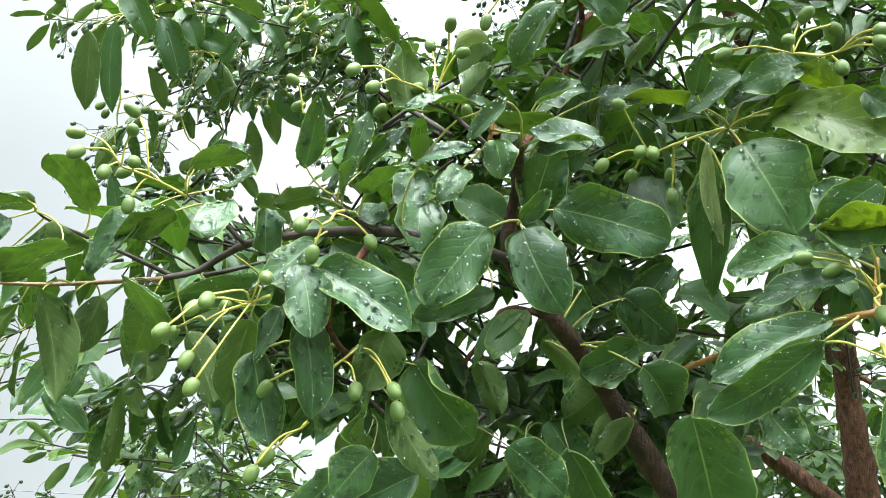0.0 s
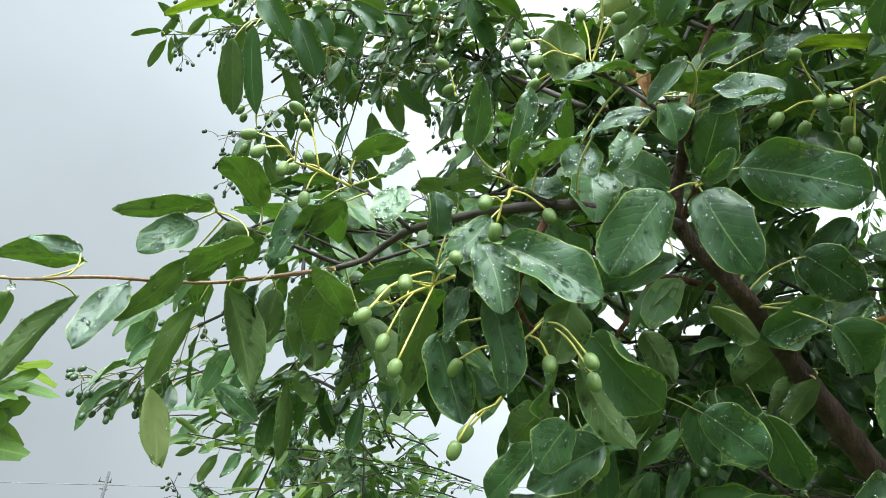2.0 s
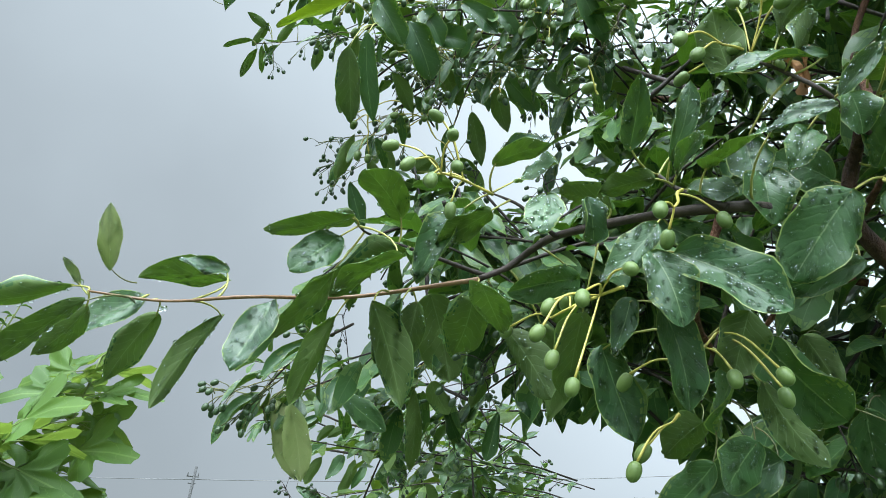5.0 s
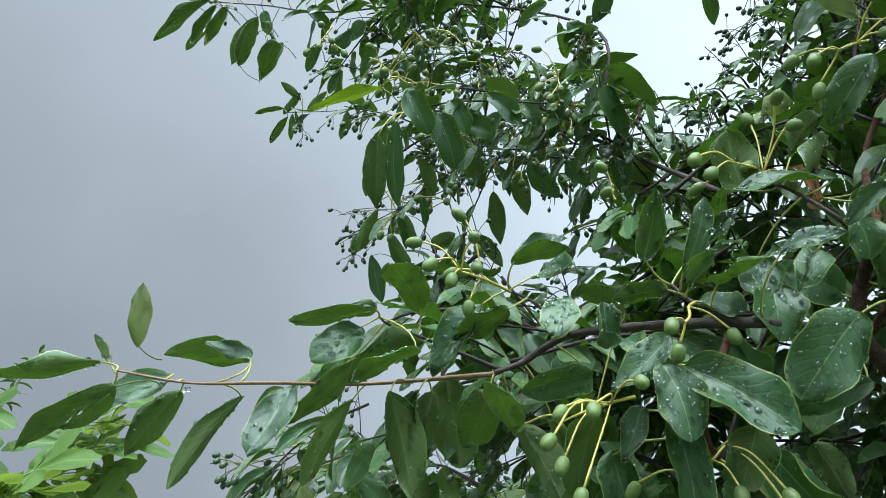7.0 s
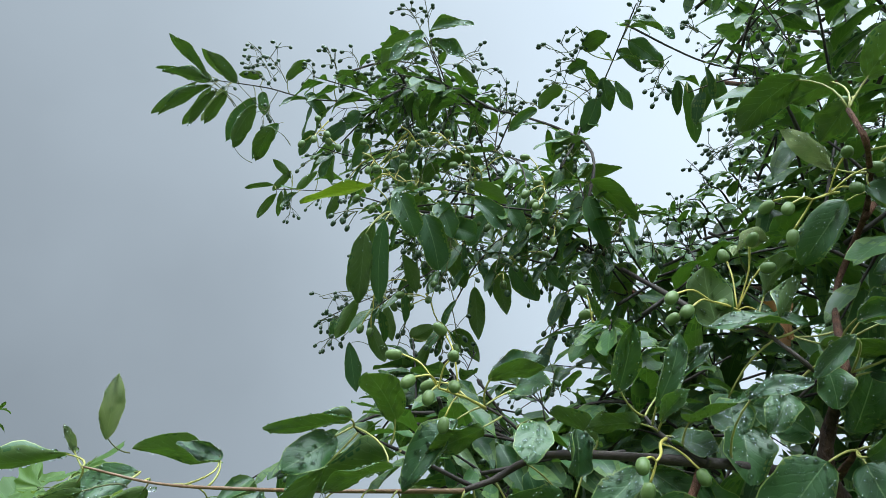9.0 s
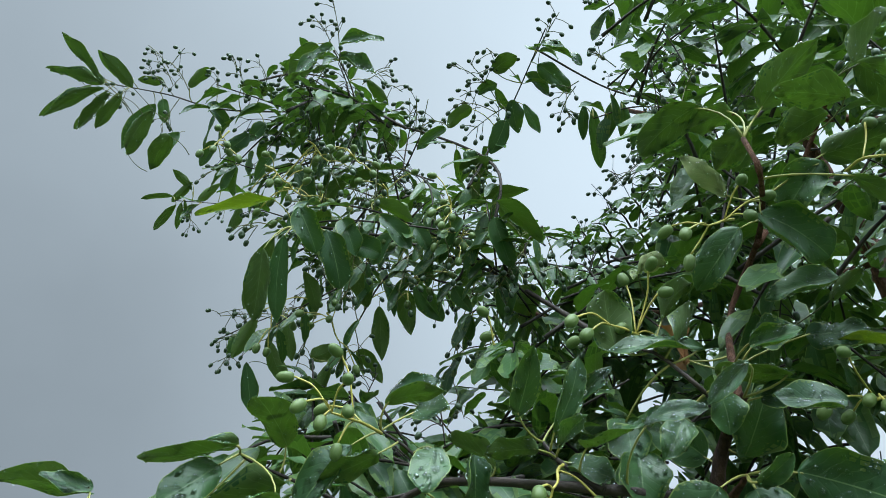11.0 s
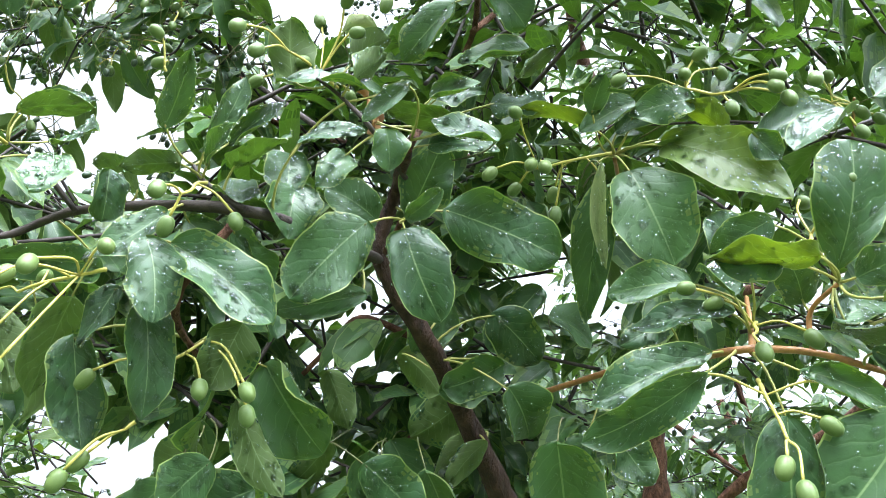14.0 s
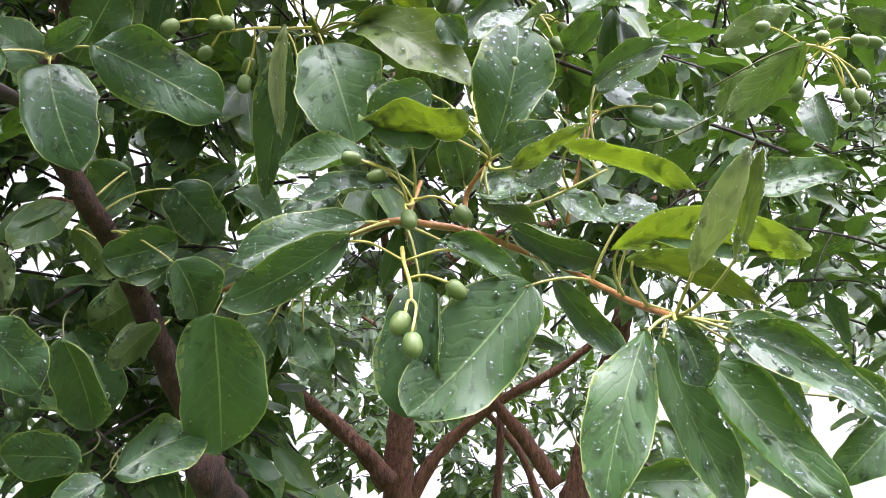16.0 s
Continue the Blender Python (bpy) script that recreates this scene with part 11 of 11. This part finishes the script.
    bough(joined, (1.19, 2.16, 2.40), (1.17, 1.85, 2.47), 0.08, 8, 0.35, 1, 0.9)
    bough(joined, (1.38, 2.66, 2.20), (1.45, 2.87, 2.26), 0.08, 5, 0.35, 0, 0.6)
    bough(joined, (1.38, 2.64, 2.79), (1.05, 2.67, 2.73), 0.08, 8, 0.35, 0, 0.4)
    bough(joined, (1.63, 2.52, 2.39), (1.81, 2.39, 2.29), 0.08, 6, 0.35, 1, 0.7)
    bough(joined, (1.75, 1.84, 2.27), (1.89, 1.97, 2.31), 0.08, 5, 0.35, 1, 0.7)
    bough(joined, (1.69, 2.07, 2.57), (1.55, 1.94, 2.59), 0.08, 5, 0.35, 0, 1.0)
    bough(joined, (1.23, 2.48, 2.28), (1.47, 2.65, 2.45), 0.08, 8, 0.35, 1, 0.4)
    bough(joined, (1.76, 2.66, 2.65), (1.55, 2.87, 2.52), 0.08, 8, 0.35, 1, 0.4)
    bough(joined, (1.52, 2.20, 2.27), (1.40, 2.33, 2.38), 0.08, 5, 0.35, 1, 0.4)
    bough(joined, (1.91, 2.33, 2.45), (1.75, 2.08, 2.58), 0.08, 8, 0.35, 1, 0.8)
    bough(joined, (-0.77, 1.57, 2.01), (-0.71, 1.33, 2.03), 0.08, 6, 0.9, 1, 0.7)
    bough(joined, (-0.72, 2.60, 2.20), (-0.90, 2.43, 2.20), 0.08, 6, 0.9, 0, 0.6)
    bough(joined, (-1.10, 2.19, 2.16), (-1.32, 2.03, 2.22), 0.08, 7, 0.9, 1, 0.6)
    bough(joined, (-0.81, 2.05, 2.05), (-0.78, 1.73, 1.95), 0.08, 8, 0.9, 0, 0.5)
    bough(joined, (-0.67, 2.52, 1.87), (-0.73, 2.29, 1.92), 0.08, 6, 0.9, 0, 0.8)
    bough(joined, (-1.03, 2.52, 2.04), (-0.89, 2.66, 1.91), 0.08, 6, 0.9, 0, 0.9)
    bough(joined, (-0.92, 2.52, 2.14), (-1.07, 2.37, 2.08), 0.08, 5, 0.9, 0, 0.5)
    bough(joined, (-0.48, 2.26, 1.85), (-0.67, 2.38, 1.94), 0.08, 6, 0.9, 1, 0.4)
    bough(joined, (-0.56, 2.32, 2.06), (-0.81, 2.40, 2.19), 0.08, 7, 0.9, 1, 0.8)
    bough(joined, (-0.77, 2.47, 1.92), (-0.89, 2.42, 2.07), 0.08, 5, 0.9, 1, 0.4)
    bough(joined, (-0.75, 1.61, 1.97), (-0.91, 1.67, 2.01), 0.08, 4, 0.9, 0, 0.5)
    bough(joined, (-0.82, 2.03, 1.88), (-0.88, 2.18, 2.03), 0.08, 5, 0.9, 0, 0.5)
    bough(joined, (-0.57, 2.11, 1.90), (-0.71, 2.27, 2.06), 0.08, 6, 0.9, 1, 0.8)
    bough(joined, (-0.43, 2.16, 2.02), (-0.64, 2.02, 2.10), 0.08, 6, 0.9, 0, 0.9)
    bough(joined, (-0.85, 1.91, 1.80), (-0.70, 1.72, 2.01), 0.08, 8, 0.9, 1, 0.8)
    bough(joined, (-0.60, 2.38, 2.00), (-0.91, 2.50, 2.02), 0.08, 8, 0.9, 1, 0.5)
    bough(joined, (-0.51, 1.71, 1.82), (-0.56, 1.77, 2.01), 0.08, 5, 0.9, 1, 0.8)
    bough(joined, (-0.72, 1.51, 1.97), (-0.86, 1.62, 2.12), 0.08, 5, 0.9, 1, 0.8)
    bough(joined, (-0.50, 2.33, 2.17), (-0.70, 2.30, 2.13), 0.08, 5, 0.9, 1, 0.8)
    bough(joined, (-0.70, 2.00, 1.96), (-0.50, 1.93, 1.84), 0.08, 6, 0.9, 0, 0.6)
    bough(joined, (-0.49, 2.50, 2.14), (-0.66, 2.57, 2.04), 0.08, 5, 0.9, 0, 0.6)
    bough(joined, (-1.02, 2.14, 2.04), (-1.20, 1.94, 2.02), 0.08, 7, 0.9, 0, 0.8)
    bough(joined, (-0.65, 1.81, 1.82), (-0.47, 1.95, 1.94), 0.08, 6, 0.9, 0, 0.3)
    bough(joined, (-0.46, 1.71, 1.95), (-0.66, 1.74, 2.20), 0.08, 8, 0.9, 0, 0.6)
    bough(joined, (-0.69, 1.90, 1.89), (-0.60, 1.77, 1.95), 0.08, 4, 0.9, 0, 0.6)
    bough(joined, (-0.48, 1.61, 1.91), (-0.67, 1.68, 2.01), 0.08, 5, 0.9, 1, 0.6)
    bough(joined, (-0.32, 1.88, 2.12), (-0.03, 1.89, 2.14), 0.08, 7, 0.9, 0, 0.6)
    bough(joined, (-0.70, 2.38, 1.90), (-0.53, 2.44, 2.11), 0.08, 7, 0.9, 0, 0.5)
    bough(joined, (-0.85, 2.40, 2.03), (-1.06, 2.21, 2.20), 0.08, 8, 0.9, 0, 0.8)
    bough(joined, (1.01, 0.62, 2.23), (1.21, 0.83, 2.24), 0.09, 6, 0.35, 0, 0.5)
    bough(joined, (1.38, 0.82, 2.56), (1.20, 1.03, 2.73), 0.09, 7, 0.35, 1, 0.5)
    bough(joined, (1.11, 2.56, 2.98), (1.06, 2.46, 2.74), 0.09, 7, 0.35, 0, 1.0)
    bough(joined, (1.35, 2.54, 3.98), (1.47, 2.38, 4.14), 0.09, 7, 0.35, 0, 0.7)
    bough(joined, (1.12, 2.13, 3.53), (1.01, 1.86, 3.50), 0.09, 7, 0.35, 0, 0.9)
    bough(joined, (1.20, 3.20, 3.18), (1.13, 3.28, 3.01), 0.09, 7, 0.35, 0, 0.8)
    bough(joined, (1.96, 2.43, 3.21), (2.03, 2.31, 3.07), 0.09, 7, 0.35, 0, 1.0)
    bough(joined, (1.74, 2.02, 3.60), (1.80, 1.76, 3.58), 0.09, 7, 0.35, 0, 0.6)
    bough(joined, (0.72, 2.90, 3.38), (0.44, 2.92, 3.28), 0.09, 7, 0.35, 0, 0.7)
    bough(joined, (0.83, 3.06, 3.88), (0.64, 3.19, 3.97), 0.09, 7, 0.35, 0, 0.9)
    bough(joined, (0.98, 3.33, 3.72), (0.81, 3.54, 3.74), 0.09, 7, 0.35, 0, 0.3)
    bough(joined, (1.62, 1.93, 3.38), (1.66, 1.68, 3.30), 0.09, 7, 0.35, 0, 0.7)
    bough(joined, (1.41, 3.41, 3.28), (1.42, 3.63, 3.16), 0.09, 7, 0.35, 0, 1.0)
    bough(joined, (1.29, 3.30, 3.55), (1.34, 3.55, 3.52), 0.09, 7, 0.35, 0, 0.7)
    bough(joined, (1.62, 2.18, 3.30), (1.66, 1.95, 3.18), 0.09, 7, 0.35, 0, 0.5)
    bough(joined, (0.63, 2.89, 3.21), (0.45, 3.00, 3.07), 0.09, 7, 0.35, 0, 0.5)
    bough(joined, (1.90, 2.48, 3.43), (2.18, 2.47, 3.36), 0.09, 7, 0.35, 0, 0.8)
    bough(joined, (1.32, 2.79, 2.84), (1.31, 2.86, 2.57), 0.09, 7, 0.35, 0, 0.6)
    bough(joined, (1.20, 2.00, 3.44), (1.17, 1.80, 3.38), 0.09, 7, 0.35, 0, 0.7)
    bough(joined, (0.71, 2.79, 3.62), (0.59, 2.77, 3.63), 0.09, 7, 0.35, 0, 0.5)
    bough(joined, (1.65, 2.15, 3.57), (1.76, 1.87, 3.55), 0.09, 7, 0.35, 0, 0.5)
    bough(joined, (1.56, 2.24, 3.17), (1.56, 2.18, 3.00), 0.09, 7, 0.35, 0, 0.5)
    bough(joined, (1.08, 2.88, 2.79), (1.12, 2.96, 2.54), 0.09, 7, 0.35, 0, 0.4)
    bough(joined, (0.86, 3.30, 3.83), (0.76, 3.57, 3.89), 0.09, 7, 0.35, 0, 0.7)
    bough(joined, (1.57, 1.87, 3.38), (1.61, 1.71, 3.30), 0.09, 7, 0.35, 0, 1.0)
    bough(joined, (1.35, 3.28, 3.31), (1.42, 3.46, 3.19), 0.09, 7, 0.35, 0, 0.8)
    bough(joined, (0.82, 2.54, 3.15), (0.57, 2.38, 2.96), 0.09, 7, 0.35, 0, 0.5)
    bough(joined, (1.10, 1.90, 3.68), (1.01, 1.62, 3.69), 0.09, 7, 0.35, 0, 0.6)
    bough(joined, (0.67, 3.07, 3.73), (0.55, 3.11, 3.77), 0.09, 7, 0.35, 0, 0.7)
    bough(joined, (1.99, 2.79, 3.64), (2.25, 2.74, 3.65), 0.09, 7, 0.35, 0, 0.6)
    bough(joined, (1.57, 3.37, 3.38), (1.74, 3.64, 3.29), 0.09, 7, 0.35, 0, 0.6)
    bough(joined, (1.12, 2.03, 3.62), (1.04, 1.79, 3.62), 0.09, 7, 0.35, 0, 0.7)
    bough(joined, (0.70, 2.36, 3.56), (0.58, 2.17, 3.54), 0.09, 7, 0.35, 0, 0.4)
    bough(joined, (1.54, 2.33, 3.16), (1.72, 2.27, 2.97), 0.09, 7, 0.35, 0, 1.0)
    bough(joined, (1.62, 2.26, 3.36), (1.68, 2.13, 3.26), 0.09, 7, 0.35, 0, 0.4)
    bough(joined, (0.92, 2.62, 4.20), (0.93, 2.66, 4.36), 0.09, 7, 0.35, 0, 0.8)


crown("dense wet green leaves of the outer crown", outer_crown, (crown_upper, crown_under))


# ---- ground, far pole and wires, the neighbouring shrubs ----
grass = plain_material("grass", (0.030, 0.052, 0.014), (0.065, 0.095, 0.03), 0.9, 3.0, 0.03)
concrete = plain_material("pole_concrete", (0.05, 0.05, 0.05), (0.09, 0.09, 0.09), 0.9, 8.0)
cable_black = plain_material("cable", (0.10, 0.10, 0.10), (0.14, 0.14, 0.14), 0.6, 5.0)


def ground_sheet():
    verts, faces, n = [], [], 40
    for i in range(n + 1):
        for j in range(n + 1):
            x, y = ((2 * k / n - 1) for k in (i, j))
            x, y = (math.copysign(abs(c) ** 3 * 1500, c) for c in (x, y))
            verts.append((x, y, 0.06 * math.sin(x * 0.7) * math.cos(y * 0.5) - 0.06))
    for i in range(n):
        for j in range(n):
            q = i * (n + 1) + j
            faces.append((q, q + n + 1, q + n + 2, q + 1))
    return tagged(new("ground", mesh_of("ground", verts, faces, [grass])), "rough wet grass under the trees", "ground", kind="structure")


ground_sheet()


def utility_pole(x, y, height, arms):
    pole = tagged(new("utility_pole"), "distant grey concrete utility pole" + (" with short cross arms" if arms else ", bare"), "pole")
    pole.location = (x, y, 0)
    bpy.context.view_layer.update()
    part_of("mast", mesh_of("mast", *tube([(x, y, -0.2), (x, y, height * 0.5), (x, y, height)], 0.13, 0.08, 10), [concrete]), pole, Matrix())
    for dz, half in arms:
        v, f = tube([(x - half, y, height - dz), (x, y, height - dz), (x + half * 0.6, y, height - dz)], 0.035, 0.035, 6)
        part_of("cross_arm", mesh_of("cross_arm", v, f, [concrete]), pole, Matrix())
    for dx in (-0.45, 0.25) if arms else ():
        v, f = tube([(x + dx, y, height - 0.57), (x + dx, y, height - 0.45), (x + dx, y, height - 0.35)], 0.03, 0.02, 6)
        part_of("insulator", mesh_of("insulator", v, f, [concrete]), pole, Matrix())
    return pole


def overhead_cable(a, b, sag):
    a, b = np.array(a), np.array(b)
    line = [a + (b - a) * s / 24 - np.array((0, 0, sag * 4 * (s / 24) * (1 - s / 24))) for s in range(25)]
    return tagged(new("overhead_cable", mesh_of("overhead_cable", *tube(line, 0.022, 0.022, 5), [cable_black])), "thin dark overhead power cable between poles", "cable")


utility_pole(-26.0, 42.0, 6.7, ((0.6, 0.5), (1.0, 0.3)))
utility_pole(-29.4, 76.0, 11.3, ())
overhead_cable((-60.0, 22.0, 2.6), (-26.5, 42.0, 5.9), 0.5)
overhead_cable((-26.5, 42.0, 5.9), (20.0, 62.0, 14.0), 0.6)

# the neighbouring shrub with lobed, bright leaves
SHRUB = dict(dark=(0.034, 0.082, 0.014), light=(0.066, 0.128, 0.022), vein=(0.14, 0.22, 0.05), rim=(0.2, 0.33, 0.08), rough=0.55, coat=0.05, glow=(0.34, 0.50, 0.07), through_share=0.2, veins=0.4)
shrub_leaf = leaf_material("shrub_leaf", joined=False, **SHRUB)
shrub_bark = plain_material("shrub_bark", (0.12, 0.16, 0.05), (0.22, 0.25, 0.09), 0.6, 80.0)


def lobed_blade(size):
    """A palmate leaf of five pointed lobes, folded along its midrib."""
    verts, faces, uvs = [(0, 0, 0)], [], [(0, 0.5)]
    n = 61
    for ring in (0.5, 1.0):
        for k in range(n):
            a = radians(-155 + 310 * k / (n - 1))
            lobes = 0.42 + 0.58 * abs(math.cos(a * 2.45)) ** 1.6
            r = size * lobes * (0.62 + 0.38 * math.cos(a / 1.7)) * ring * (1 + 0.04 * math.sin(k * 2.3))
            x, y = r * math.cos(a), r * math.sin(a) * 0.85
            verts.append((x + 0.18 * size, y, 0.18 * abs(y) - 0.25 * x * x / size + 0.02 * size * math.sin(k * 0.9)))
            uvs.append((0.5 + 0.5 * math.cos(a) * ring, 0.5 + 0.49 * ring * math.sin(a)))
    for k in range(n - 1):
        faces.append((0, 1 + k, 2 + k))
        faces.append((1 + k, 1 + n + k, 2 + n + k, 2 + k))
    tv, tf = tube([(0.1 * size, 0, 0), (-0.3 * size, 0, -0.02 * size), (-0.7 * size, 0, -0.1 * size)], 0.0018, 0.0026, 5)
    first = len(verts)
    return verts + tv, faces + [tuple(first + i for i in f) for f in tf], [0] * len(faces) + [1] * len(tf), uvs + [(0, 0)] * len(tv)


LOBED = []
for k in range(4):
    v, f, s, t = lobed_blade(0.17)
    LOBED.append(mesh_of("lobed_leaf", v, f, [shrub_leaf, shrub_bark], s, t))


def shrub(x, y, stems, label, narrow=False):
    ob = tagged(new("shrub"), label, "shrub")
    ob.location = (x, y, 0)
    bpy.context.view_layer.update()
    for stem in stems:
        line = soft_line([(x, y, 0), *stem], 8)
        v, f = tube(line, 0.008, 0.003, 7, 0.2, rng)
        wood = part_of("stem", mesh_of("stem", v, f, [shrub_bark]), ob, Matrix())
        count = 28
        for k in range(count):
            i = int(len(line) * (0.45 + 0.55 * k / count))
            at = Vector(line[min(i, len(line) - 1)])
            g = k * 2.4 + rng.uniform(-0.4, 0.4)
            way = Vector((math.cos(g), math.sin(g), rng.uniform(-0.35, 0.45))).normalized()
            size = rng.uniform(0.75, 1.2)
            if narrow:
                m = frame_of(at, at + way, (0, 0, 1)) @ Matrix.Diagonal((0.075, 0.05, 0.075, 1))
                part_of("leaf", MID[1 + 2 * rng.randrange(5)], wood, m)
            else:
                m = frame_of(at + way * 0.07, at + way, (rng.uniform(-0.6, 0.6), rng.uniform(-1.7, -0.3), 0.7)) @ Matrix.Diagonal((size, size, size, 1))
                part_of("lobed_leaf", LOBED[k % 4], wood, m)
    return ob


shrub(-2.15, 2.0, [[(-2.1, 1.95, 1.1), (-2.05, 1.95, 1.67), (-1.98, 1.9, 1.94)], [(-2.3, 1.9, 1.1), (-2.32, 1.9, 1.62), (-2.25, 1.85, 1.94)], [(-2.1, 2.2, 1.2), (-2.08, 2.25, 1.87), (-2.02, 2.25, 2.27)], [(-2.5, 2.1, 1.2), (-2.6, 2.1, 1.82), (-2.5, 2.1, 2.17)]], "bright green shrub with large lobed leaves")
shrub(-2.9, 2.5, [[(-2.85, 2.5, 1.2), (-2.75, 2.45, 2.1), (-2.6, 2.4, 2.5)], [(-2.95, 2.6, 1.2), (-2.9, 2.6, 2.1), (-2.8, 2.55, 2.5)]], "green shrub with thin drooping leaves", narrow=True)


# ---- rain drops that hang from twig and fruit ----
DROP = mesh_of("raindrop", *egg(0.0052, 0.0021, 8, 10), [water])
part_of("raindrop", DROP, twigs["left_twig"], pose(-0.5939, 0.5936, 1.8660))
part_of("raindrop", DROP, twigs["left_twig"], pose(-0.5991, 0.5946, 1.8657))
